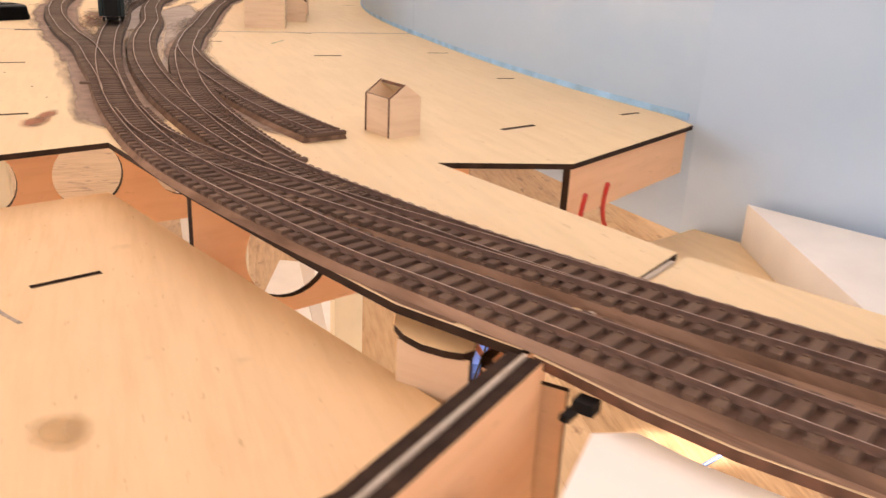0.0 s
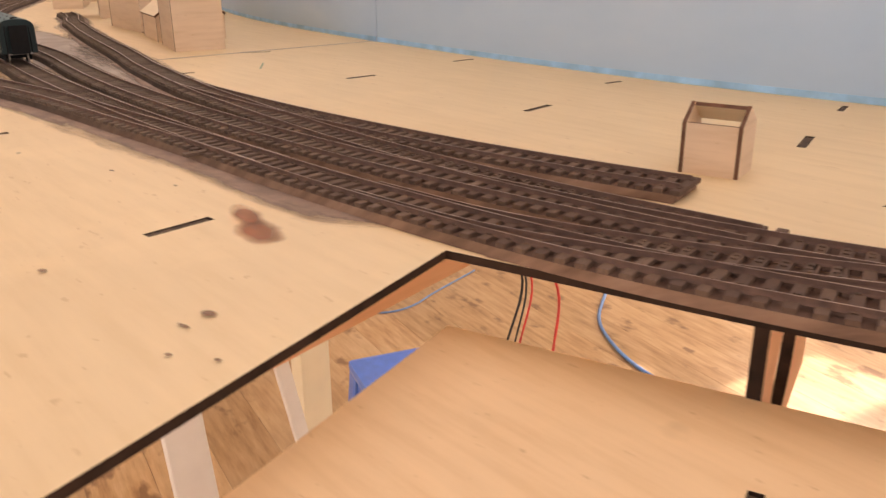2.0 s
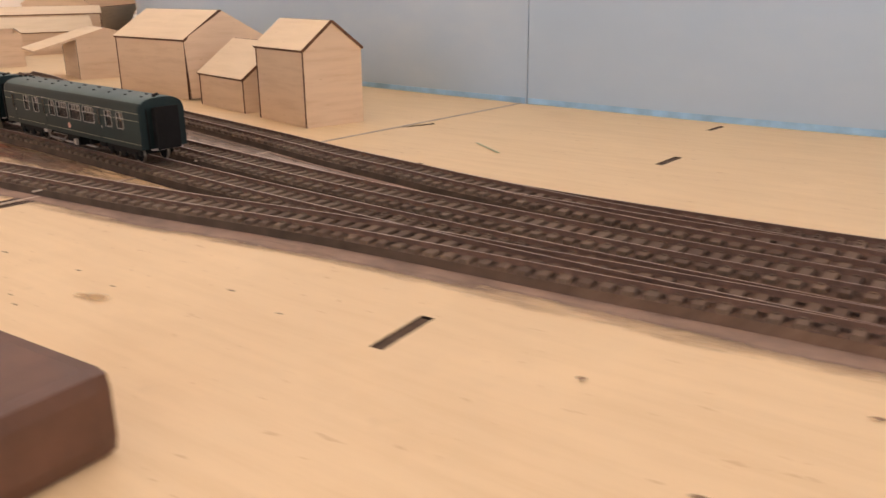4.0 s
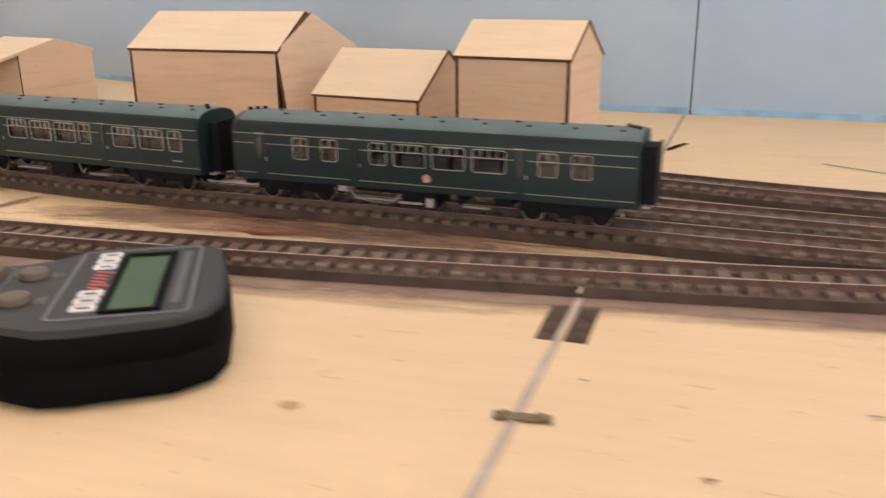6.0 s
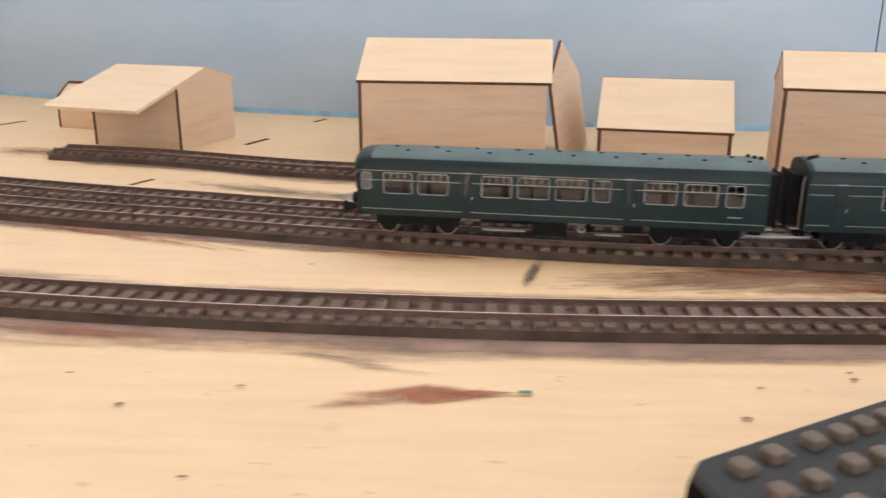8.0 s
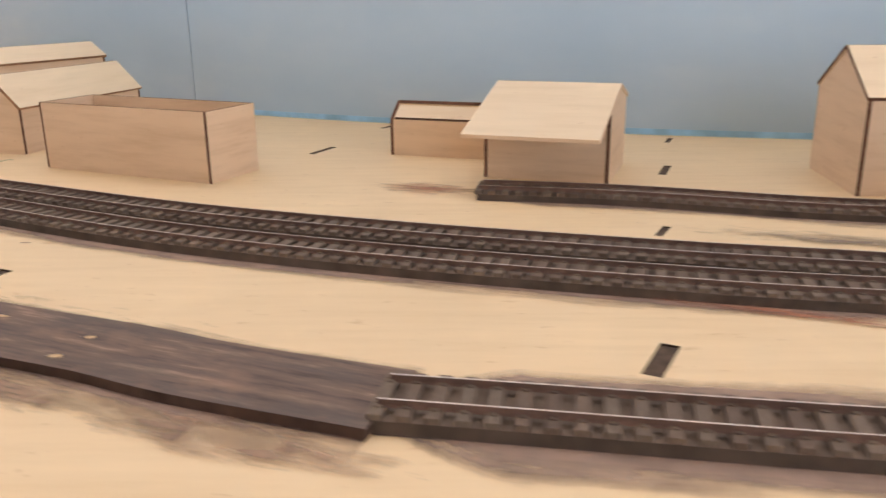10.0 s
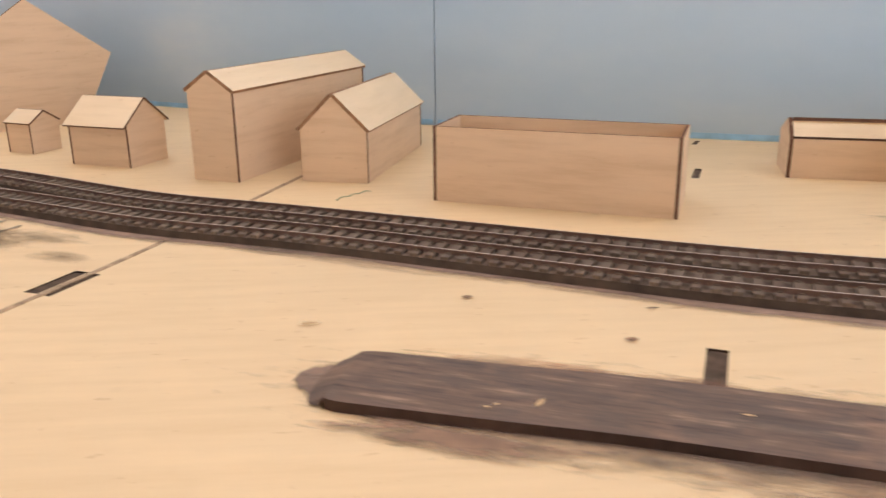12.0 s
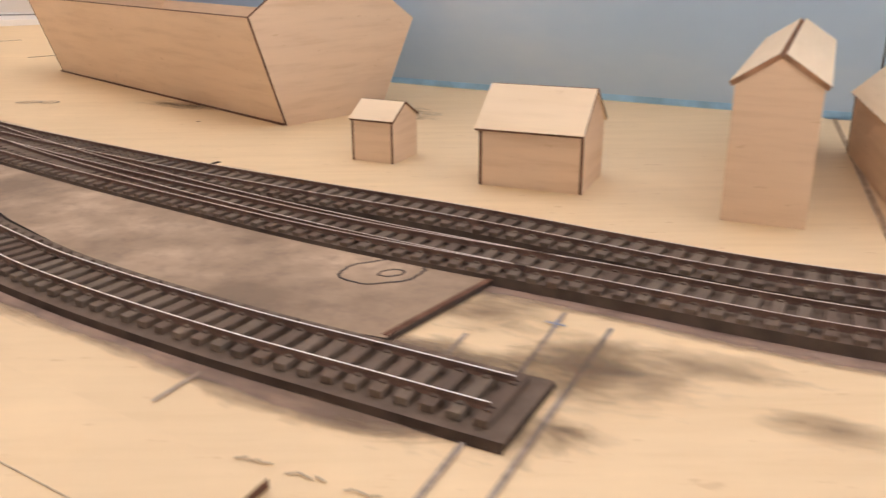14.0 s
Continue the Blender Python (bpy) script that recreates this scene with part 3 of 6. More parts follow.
tagged(part("wall_north", nbm, [WALL_PAINT]), "unseen white room wall with openings cut to shape the floor's sun patches", "wall", kind="structure")

# ---- backdrop: painted boards bent round the back of the layout ----
BACK = [(-1.70, 1.072), (-1.62, 1.02), (-1.32, 0.812), (-1.05, 0.655), (-0.84, 0.54), (-0.64, 0.447), (-0.4, 0.36), (-0.17, 0.302), (0.05, 0.266), (0.29, 0.246), (0.55, 0.232), (0.8, 0.235), (1.03, 0.262)]
back_line, back_way = smooth_line(BACK, 0.03)


def backdrop_panel(name, lo, hi, z0, label):
    xs = np.linspace(max(lo, back_line[0][0]), min(hi, back_line[-1][0]), 40)
    pts = np.stack([xs, np.interp(xs, back_line[:, 0], back_line[:, 1]), 0 * xs], 1)
    wys = np.stack([np.interp(xs, back_line[:, 0], back_way[:, n]) for n in range(3)], 1)
    sec = [(0, z0), (0, 0.62), (0.006, 0.62), (0.006, z0)]
    ob = part(name, sweep(pts, wys, sec, [0, 0, 0, 0]), [SKY_PAINT])
    return tagged(ob, label, "backdrop", kind="structure")


backdrop_panel("backdrop_1", 0.2944, 2, -0.11, "pale blue-grey painted backdrop board behind the tracks")
backdrop_panel("backdrop_2", -0.8693, 0.2930, -0.02, "pale blue-grey painted backdrop board behind the wooden buildings")
backdrop_panel("backdrop_3", -3, -0.8707, -0.02, "blue-grey painted backdrop board behind the goods sheds")
wall("backdrop_4", (1.03, 0.262), (1.62, 0.50), -0.11, 0.62, 0.006, SKY_PAINT, label="pale blue-grey painted backdrop board past the end of the deck")
wall("backdrop_5", (1.622, 0.502), (1.95, 0.30), -0.11, 0.62, 0.006, SKY_PAINT, label="pale blue painted backdrop board turning the corner")

# unseen dark strips added behind the backdrop joints, so no light shows through
for joint_x in (0.2937, -0.8700):
    k = int(np.abs(back_line[:, 0] - joint_x).argmin())
    jy, turn = float(np.interp(joint_x, back_line[:, 0], back_line[:, 1])), math.atan2(back_way[k][1], back_way[k][0])
    side = 1 if math.cos(turn) > 0 else -1
    tagged(part("batten", block(0.04, 0.012, 0.62, (0, side * 0.0135, 0)), [TENON], m=Matrix.Translation((joint_x, jy, -0.004)) @ Matrix.Rotation(turn, 4, "Z")), "unseen dark strip added behind the joint of two backdrop boards to block light", "batten", kind="structure")

# thin blue paint line along the foot of the backdrop
for line_lo, line_hi, owner in ((0.296, 1.02, "backdrop_1"), (-0.867, 0.291, "backdrop_2"), (-1.695, -0.873, "backdrop_3")):
    xs = np.linspace(line_lo, line_hi, 40)
    pts = np.stack([xs, np.interp(xs, back_line[:, 0], back_line[:, 1]), 0 * xs], 1)
    wys = np.stack([np.interp(xs, back_line[:, 0], back_way[:, n]) for n in range(3)], 1)
    part("paint_line", sweep(pts, wys, [(-0.0012, 0.0002), (-0.0012, 0.0065), (-0.0002, 0.0065), (-0.0002, 0.0002)], [0] * 4), [LINE_BLUE], bpy.data.objects[owner], "bright blue painted line at the foot")

# ---- baseboard decks of laser-cut plywood ----
EDGE = math.atan2(0.1445, 0.414)
EU, EV = Vector((math.cos(EDGE), math.sin(EDGE))), Vector((-math.sin(EDGE), math.cos(EDGE)))
CORNER = Vector((1.0162, -0.2525))


def bay(u, v):
    """A place in plan by the open bay: u along its long edge, v away from the viewer."""
    p = CORNER + EU * u + EV * v
    return (p.x, p.y)


def back_edge(lo, hi, gap=0.001):
    return [(p[0] + w[1] * gap, p[1] - w[0] * gap) for p, w in zip(back_line, back_way) if lo <= p[0] <= hi]


SLOTS = {
    1: [(0.286, 0.053, 0.039, 68), (0.556, 0.030, 0.036, 88), (0.533, 0.197, 0.03, 86), (0.762, 0.193, 0.022, 83), (0.805, 0.036, 0.036, 98),
        (0.981, 0.221, 0.026, 105), (1.02, 0.08, 0.04, 108), (0.9008, -0.3297, 0.037, 97), (0.6014, -0.349, 0.037, 95), (0.40, -0.101, 0.03, 84)],
    2: [(-0.655, 0.258, 0.04, 66), (-0.347, 0.155, 0.039, 70), (-0.48, -0.397, 0.04, 58), (-0.437, -0.226, 0.034, 64, 0.0085), (-0.783, -0.125, 0.042, 67, 0.0095),
        (-0.392, -0.033, 0.024, 64), (-0.604, 0.404, 0.023, 60), (-0.309, 0.302, 0.027, 69), (-0.1185, -0.4720, 0.038, 78, 0.0092)],
    3: [(-1.832, 1.080, 0.040, 38), (-1.990, 1.308, 0.040, 36), (-1.105, 0.640, 0.024, 40), (-1.42, 0.42, 0.02, 60)],
}
SEAM_C = [(0.246, -0.56), (0.2502, -0.4856), (0.2607, -0.2702), (0.2885, 0.24)]
SEAM_D = [(-1.24, -0.30), (-1.1554, -0.0942), (-1.0716, 0.0945), (-0.9, 0.565)]


def deck(name, outline, number, label, wide=0.0055, extra=()):
    holes = [slot(x, y, n, broad[0] if broad else wide * (1.15 if n > 0.03 else 0.9), a) for x, y, n, a, *broad in SLOTS[number]] + list(extra)
    ob = part(name, prism(outline, -0.0042, 0.0, holes), [PLY_DECK, BURNT])
    tagged(ob, label, "baseboard", kind="structure")
    for hole in holes:
        cx, cy = sum(p[0] for p in hole) / 4, sum(p[1] for p in hole) / 4
        inner = [(cx + (x - cx) * 1.1, cy + (y - cy) * 1.1) for x, y in hole]
        part("tenon", prism(inner, -0.03, -0.0044), [TENON, TENON], ob)
        core = [(cx + (x - cx) * 0.97, cy + (y - cy) * 0.93) for x, y in hole]
        part("tenon_end", prism(core, -0.0043, -0.0007), [TENON, TENON], ob)
    return ob


g = 0.0011
deck_1 = deck("baseboard_1",
     [(x + g, y) for x, y in SEAM_C] + back_edge(0.296, 1.028) + [(1.04, 0.2505), (1.145, 0.062), bay(0.17, 0.17), (1.325, 0.020), (1.355, -0.030), (1.4015, -0.1110), (1.3468, -0.1441), (1.2894, -0.1655), (1.1514, -0.2122), bay(0, 0), bay(0, -0.36), (0.7, -0.60)], 1,
     "birch plywood baseboard deck with laser-cut slots and burnt edges", extra=[[(0.2580, -0.3626), (0.2668, -0.3630), (0.2682, -0.3240), (0.2600, -0.3242)], [(0.2492, -0.5350), (0.2560, -0.5355), (0.2578, -0.4975), (0.2510, -0.4970)]])
deck_2 = deck("baseboard_2",
     [(x - g, y) for x, y in reversed(SEAM_C)] + [(0.02, -0.535), (-0.2, -0.4945), (-0.3333, -0.4653), (-0.50, -0.429), (-0.85, -0.30)] + [(x + g, y - g / 2) for x, y in SEAM_D] + back_edge(-0.829, 0.280), 2,
     "birch plywood baseboard deck stained brown beside the tracks", extra=[[(0.2375, -0.5345), (0.2445, -0.5350), (0.2462, -0.4970), (0.2395, -0.4965)], [(0.2475, -0.3628), (0.2544, -0.3630), (0.2563, -0.3240), (0.2485, -0.3245)], [(-1.1150, -0.0065), (-1.1095, -0.0092), (-1.0935, 0.0258), (-1.0992, 0.0285)]])
deck_3 = deck("baseboard_3",
     [(x - g, y + g / 2) for x, y in reversed(SEAM_D)] + [(-1.75, 0.05), (-2.5, 0.75), (-2.75, 1.95), (-1.85, 1.95), (-1.69, 1.10)] + back_edge(-1.69, -0.905), 3,
     "birch plywood baseboard deck with pencil marks and grey sprayed patches", extra=[[(-1.1265, -0.0010), (-1.1178, -0.0042), (-1.1019, 0.0308), (-1.1106, 0.0340)]])
strip = tagged(part("baseboard_4", prism([(1.4075, -0.1090), (1.4220, -0.1029), (1.4534, -0.0991 + 0.008), (1.4851, -0.0760), (1.5174, -0.0549), (1.70, 0.065), (2.0, 0.27), (1.90, 0.41), (1.50, 0.10), (1.331, 0.022), (1.361, -0.028)], -0.0042, 0), [PLY_DECK, EDGE_BROWN]),
     "narrow plywood deck carrying two tracks past the open bay", "baseboard", kind="structure")

# ---- ribs under the decks, round the open bay ----


def rib(name, at, turn, v0, v1, circles, label, low=-0.098, hole_z=-0.052, hole_r=0.033):
    """A plywood rib under the deck with round lightening holes, standing along a line through a place in plan."""
    holes = [[(v + hole_r * math.cos(a * math.tau / 28), hole_z + hole_r * math.sin(a * math.tau / 28)) for a in range(28)] for v in circles]
    bm = prism([(v0, low), (v1, low), (v1, -0.0044), (v0, -0.0044)], -0.003, 0.003, holes)
    ob = part(name, bm, [PLY_RIB_BOUNCE, BURNT], m=Matrix.Translation((*at, 0)) @ Matrix.Rotation(turn + radians(90), 4, "Z") @ Matrix.Rotation(radians(90), 4, "X"))
    return tagged(ob, label, "rib", "ribs of the baseboard", "structure")


rib("rib", (0.8675, -0.2809), radians(13), -0.24, 0.44, [-0.168, -0.0794, 0.0091, 0.0976, 0.186, 0.2746, 0.363], "plywood rib with round holes under the deck, floor bounce in its orange tone", -0.1165, -0.0625, 0.0304)
rib("rib", bay(0.141, 0), EDGE, -0.0045, 0.165, [0.0655], "plywood rib with a round hole under the track, floor bounce in its orange tone", hole_r=0.035)
# panel closing the deck's end under its far edge
ax, ay = 1.143, 0.066
ob = part("end_panel", prism([(0, -0.046), (0.212, -0.046), (0.212, -0.0044), (0, -0.0044)], -0.003, 0.003), [PLY_RIB_BOUNCE, BURNT],
     m=Matrix.Translation((ax - 0.006, ay - 0.004, 0)) @ Matrix.Rotation(math.atan2(0.1885, -0.107), 4, "Z") @ Matrix.Rotation(radians(90), 4, "X"))
tagged(ob, "plywood end panel under the deck's cut edge, floor bounce in its orange tone", "end panel", kind="structure")

# lower plywood panel lying in the bay
low_panel = part("plywood_sheet", prism([bay(0.003, -0.004), bay(0.40, -0.004), bay(0.40, -0.36), bay(0.003, -0.36)], -0.042, -0.036, [slot(1.189, -0.281, 0.038, 0.0055, 110)]), [PLY_LOW_BOUNCE, BURNT])
part("tenon", prism(slot(1.189, -0.281, 0.041, 0.0062, 110), -0.048, -0.0425), [TENON, TENON], low_panel)
part("tenon_end", prism(slot(1.189, -0.281, 0.0372, 0.0050, 110), -0.0424, -0.0375), [TENON, TENON], low_panel)
tagged(low_panel, "loose plywood sheet lying lower in the open bay, bounce light in its tan tone", "plywood sheet")
tagged(part("bearer", block(0.12, 0.34, 0.055, (0, 0, 0)), [PLY_RIB_BOUNCE], m=Matrix.Translation((*bay(0.2, -0.19), -0.098)) @ Matrix.Rotation(EDGE, 4, "Z")), "plain timber bearer under the loose panel", "bearer")
for u in (0.16, 0.24):
    tagged(part("support_post", block(0.03, 0.03, -0.098 - FLOOR_Z, (0, 0, 0), 0.002), [CREAM_WOOD], m=Matrix.Translation((*bay(u, -0.30), FLOOR_Z)) @ Matrix.Rotation(EDGE, 4, "Z")), "plain timber post under the bearer", "post")


# floor boards seen through the open bay
plank_mesh = mesh_of("plank", block(0.1393, 4.4, 0.012, (0, 0, 0), 0.0006), [FLOORWOOD])
floor_ob = bpy.data.objects["room_floor"]
for k in range(20):
    part("plank", plank_mesh, None, floor_ob, m=pose(-0.4 + 0.0267 * k, -0.3 + 0.1374 * k, FLOOR_Z - 0.008, 0, 0, 79))
# ---- tracks ----
GAUGE, SLEEP_L, PITCH = 0.0188, 0.0345, 0.0102
BED_H, SLEEP_Z, SLEEP_H, RAIL_H = 0.0048, 0.0041, 0.0031, 0.0025
sleeper_bm = block(SLEEP_L, 0.0054, SLEEP_H, (0, 0, 0), 0.0007)
for side in (-1, 1):
    for step in (-1, 1):
        block(0.0016, 0.0026, 0.0009, (side * (GAUGE / 2 + 0.0005) + step * 0.0014, 0, SLEEP_H - 0.0002), 0.0, bm=sleeper_bm)
sleeper_mesh = mesh_of("sleeper", sleeper_bm, [SLEEPER])
NEAR = [(1.76, 0.12), (1.62, 0.030), (1.505, -0.035), (1.427, -0.0758), (1.345, -0.1175), (1.272, -0.153), (1.10, -0.212), (0.93, -0.2375), (0.7473, -0.2475), (0.64, -0.2560),
        (0.4943, -0.2670), (0.3524, -0.2880), (0.2285, -0.3005), (0.10, -0.3115), (-0.05, -0.3168), (-0.16, -0.3150), (-0.27, -0.3080), (-0.384, -0.2945), (-0.49, -0.2780), (-0.548, -0.269)]
MAIN = [(0.84, -0.2425), (0.74, -0.2460), (0.62, -0.2465), (0.50, -0.2430), (0.36, -0.2360), (0.24, -0.2260), (0.171, -0.2205), (0.066, -0.2130), (-0.054, -0.206), (-0.21, -0.1815), (-0.30, -0.1625), (-0.385, -0.1465),
        (-0.55, -0.104), (-0.71, -0.049), (-0.87, 0.0275), (-0.975, 0.0785), (-1.09, 0.1265), (-1.19, 0.183), (-1.305, 0.2485), (-1.40, 0.313), (-1.50, 0.385), (-1.62, 0.478), (-1.76, 0.59)]
BACKLINE = [(1.72, 0.17), (1.59, 0.082), (1.475, 0.012), (1.37, -0.048), (1.25, -0.105), (1.10, -0.158), (0.93, -0.1880), (0.80, -0.2000), (0.68, -0.2045), (0.56, -0.2030), (0.44, -0.1965), (0.33, -0.1850), (0.19, -0.168), (0.05, -0.160), (-0.06, -0.1535),
            (-0.2233, -0.1345), (-0.31, -0.115), (-0.40, -0.095), (-0.55, -0.054), (-0.71, 0.001), (-0.88, 0.0785), (-1.0, 0.135), (-1.11, 0.185), (-1.24, 0.27), (-1.335, 0.326), (-1.45, 0.398), (-1.62, 0.52), (-1.76, 0.635)]
SIDING = [(1.04, -0.097), (0.98, -0.1115), (0.90, -0.127), (0.82, -0.1375), (0.72, -0.1465), (0.60, -0.1500), (0.505, -0.1465), (0.43, -0.1345), (0.35, -0.1215), (0.27, -0.1040), (0.19, -0.0880), (0.05, -0.062), (-0.10, -0.0320), (-0.20, -0.0085), (-0.285, 0.010), (-0.40, 0.0475), (-0.505, 0.069)]
INNER = [(0.47, -0.1410), (0.53, -0.1500), (0.60, -0.1580), (0.72, -0.1665), (0.83, -0.1710), (0.93, -0.1690), (1.03, -0.1600), (1.11, -0.1480)]
CROSS = [(1.38, -0.0435), (1.30, -0.088), (1.22, -0.133), (1.12, -0.185), (1.02, -0.2215), (0.93, -0.2345)]
STUB = [(-1.2344, 0.0750), (-1.266, 0.0927), (-1.2865, 0.1043), (-1.3318, 0.1299), (-1.388, 0.1651), (-1.425, 0.1905), (-1.4616, 0.2183), (-1.535, 0.285), (-1.60, 0.36)]
LINK = [(-1.20, 0.188), (-1.30, 0.250), (-1.40, 0.322), (-1.50, 0.402), (-1.60, 0.490), (-1.70, 0.587)]


def across_gap(p, w, other):
    """How far another line lies to the left of this one at a place, or None where it is not beside it."""
    d = other[:, :2] - p[:2]
    along = d @ w[:2]
    k = np.abs(along).argmin()
    return float(d[k] @ np.array([-w[1], w[0]])) if abs(along[k]) < 0.012 else None


def track(label, ctrl, bed=0.042, bed_h=BED_H, main_of=(), branch_of=(), lift=0.0, spray=0.036, pitch=PITCH, head=None, shoulder=None, spray_to=9.0, bed_start=None, slope=0.0008):
    line, way = smooth_line([bed_start] + ctrl if bed_start else ctrl, 0.006)
    root = empty("track", Matrix.Identity(4), label, "track", "model tracks")
    half = bed / 2
    crown = half - slope
    sec = [(-half - 0.0008, 0.0002), (half + 0.0008, 0.0002), (crown, bed_h), (-crown, bed_h)]
    part("trackbed", sweep(line, way, sec, [1, 1, 0, 1]), [BED, shoulder or BED_SIDE], root)
    if spray:
        keep = line[:, 0] < spray_to
        count = int(keep.sum())
        fade = np.minimum(1, (np.minimum(np.arange(count), count - 1 - np.arange(count)) + 0.3) / 8) ** 0.5
        ribbon("overspray", line[keep], way[keep], (half + spray) * fade, 0.0004 + bed_h * 0.04, OVERSPRAY, root)
    line, way = smooth_line(ctrl, 0.006)
    z = SLEEP_Z + SLEEP_H + lift
    for side in (-1, 1):
        c = side * (GAUGE / 2 + 0.0005)
        sec = [(c - 0.0008, z - 0.0006), (c + 0.0008, z - 0.0006), (c + 0.0003, z + 0.0005), (c + 0.00042, z + RAIL_H), (c - 0.00042, z + RAIL_H), (c - 0.0003, z + 0.0005)]
        part("rail", sweep(line, way, sec, [0, 0, 0, 1, 0, 0]), [RAIL_SIDE, head or RAIL_TOP], root)
    fine, fway = smooth_line(ctrl, pitch)
    others = [smooth_line(o, 0.006)[0] for o in main_of]
    mains = [smooth_line(o, 0.006)[0] for o in branch_of]
    rest = bmesh.new()
    for k, (p, w) in enumerate(zip(fine, fway)):
        if any((q := across_gap(p, w, o)) is not None and abs(q) < 0.027 for o in mains):
            continue
        lo, hi = -SLEEP_L / 2, SLEEP_L / 2
        for o in others:
            q = across_gap(p, w, o)
            if q is not None and abs(q) < 0.027:
                lo, hi = min(lo, q - SLEEP_L / 2), max(hi, q + SLEEP_L / 2)
        mid = Vector((p[0] - w[1] * (lo + hi) / 2, p[1] + w[0] * (lo + hi) / 2, SLEEP_Z + lift))
        turn = math.atan2(w[1], w[0]) + radians(90) + 0.035 * math.sin(k * 12.9)
        place = Matrix.Translation(mid) @ Matrix.Rotation(turn, 4, "Z") @ Matrix.Diagonal(((hi - lo) / SLEEP_L, 1, 1, 1))
        if k < 380:
            part("sleeper", sleeper_mesh, None, root, m=place)
        else:
            first = len(rest.verts)
            rest.from_mesh(sleeper_mesh)
            rest.verts.ensure_lookup_table()
            bmesh.ops.transform(rest, matrix=place, verts=rest.verts[first:])
    if rest.verts:
        tagged(part("far_sleepers", rest, [SLEEPER], root), kind="stuff")
    else:
        rest.free()
    return root


def ribbon(name, line, way, half, z, mat, parent):
    """A thin painted band on the deck along a line; u runs along it and v across it."""
    bm = bmesh.new()
    uv = bm.loops.layers.uv.new("UVMap")
    rows = []
    for k, (p, w) in enumerate(zip(line, way)):
        a = Vector((-w[1], w[0], 0))
        reach = float(half[k]) if isinstance(half, np.ndarray) else half
        rows.append([bm.verts.new((Vector((p[0], p[1], z)) + a * reach * s)) for s in (-1, 1)])
    for k, (r, s) in enumerate(zip(rows, rows[1:])):
        f = bm.faces.new((r[0], s[0], s[1], r[1]))
        for lp, c in zip(f.loops, ((k, 0), (k + 1, 0), (k + 1, 1), (k, 1))):
            lp[uv].uv = (c[0] * 0.006, c[1])
    return part(name, bm, [mat], parent)


near_track = track("brown-painted running track with worn rails curving along the deck edge", NEAR, bed=0.0365, main_of=(MAIN, CROSS), spray_to=0.985)
part("switch_bar", block(0.006, 0.036, 0.0022, (0, 0, 0), 0.0005), [SLEEPER], near_track, "dark bar of the points reaching past the trackbed", m=pose(0.783, -0.2545, 0.0046, 0, 0, -6))
track("brown-painted main track carrying the green train", MAIN, bed=0.0365, bed_h=0.0050, main_of=(LINK,), branch_of=(NEAR,), spray=0.024, spray_to=-0.16)
track("brown-painted far main track beside the wooden buildings", BACKLINE, bed=0.0365, bed_h=0.0048, main_of=(INNER, CROSS, LINK), spray=0.028, spray_to=-0.16)
track("long siding track ending by the canopied shed", SIDING, bed=0.0365, bed_h=0.0046, main_of=(INNER,), spray=0.022)
track("crossover track joining the siding to the far main track", INNER, bed=0.036, bed_h=0.0043, branch_of=(SIDING, BACKLINE), spray=0)
track("crossover track joining the two running tracks", CROSS, bed=0.036, bed_h=0.0044, branch_of=(NEAR, BACKLINE), spray=0)
track("unconnected track with bright bare rails on a raised bed", STUB, bed=0.046, bed_h=0.0033, lift=-0.0008, spray=0.026, head=RAIL_BRIGHT, shoulder=BED_DARK, bed_start=(-1.2255, 0.0703))
track("diverging track past the hopper building", LINK, bed=0.036, bed_h=0.0042, branch_of=(MAIN, BACKLINE), spray=0)


# grey sprayed ground between the running tracks
for a, b, share, half, owner in ((MAIN, BACKLINE, 0.5, 0.05, deck_2), (BACKLINE, SIDING, 0.45, 0.075, deck_2)):
    first, _ = smooth_line(a, 0.02)
    second, _ = smooth_line(b, 0.02)
    xs = np.linspace(0.80, -0.24, 60)
    ya = np.interp(xs, first[::-1, 0], first[::-1, 1])
    yb = np.interp(xs, second[::-1, 0], second[::-1, 1])
    mid = np.stack([xs, ya + (yb - ya) * share, 0 * xs], 1)
    mw = np.gradient(mid, axis=0)
    mw /= np.linalg.norm(mw, axis=1)[:, None]
    taper = np.minimum(1, np.minimum(np.arange(60), 59 - np.arange(60)) / 16) ** 0.6
    ribbon("sprayed_ground", mid, mw, half * taper, 0.0003, GREY_SPRAY, owner)

# brown paint sprayed over the deck round the two tracks beside the open bay
FRONT = [(1.035, -0.2455), (1.09, -0.2305), (1.1514, -0.2110), (1.2894, -0.1643), (1.3468, -0.1428), (1.4015, -0.1098), (1.4220, -0.1017), (1.4534, -0.0899), (1.4851, -0.0748), (1.5174, -0.0537), (1.70, 0.0662), (1.76, 0.108)]
front_xy, back_xy = np.array(FRONT), smooth_line(BACKLINE, 0.02)[0][::-1]
for owner, x_lo, x_hi in ((deck_1, 1.035, 1.372), (strip, 1.380, 1.70)):
    bm = bmesh.new()
    rows = []
    for n, x in enumerate(np.linspace(x_lo, x_hi, 60)):
        y0 = float(np.interp(x, front_xy[:, 0], front_xy[:, 1]))
        y1 = float(np.interp(x, back_xy[:, 0], back_xy[:, 1])) + 0.021 + 0.0025 * math.sin(n * 1.7) + 0.002 * math.sin(n * 0.6)
        if x < 1.10:
            y1 = min(y1, y0 + 0.012 + 0.9 * (x - 1.035))
        rows.append((bm.verts.new((x, y0, 0.00025)), bm.verts.new((x, y1, 0.00025))))
    for r, s in zip(rows, rows[1:]):
        bm.faces.new((r[0], s[0], s[1], r[1]))
    part("brown_spray", bm, [BROWN_DECK], owner)
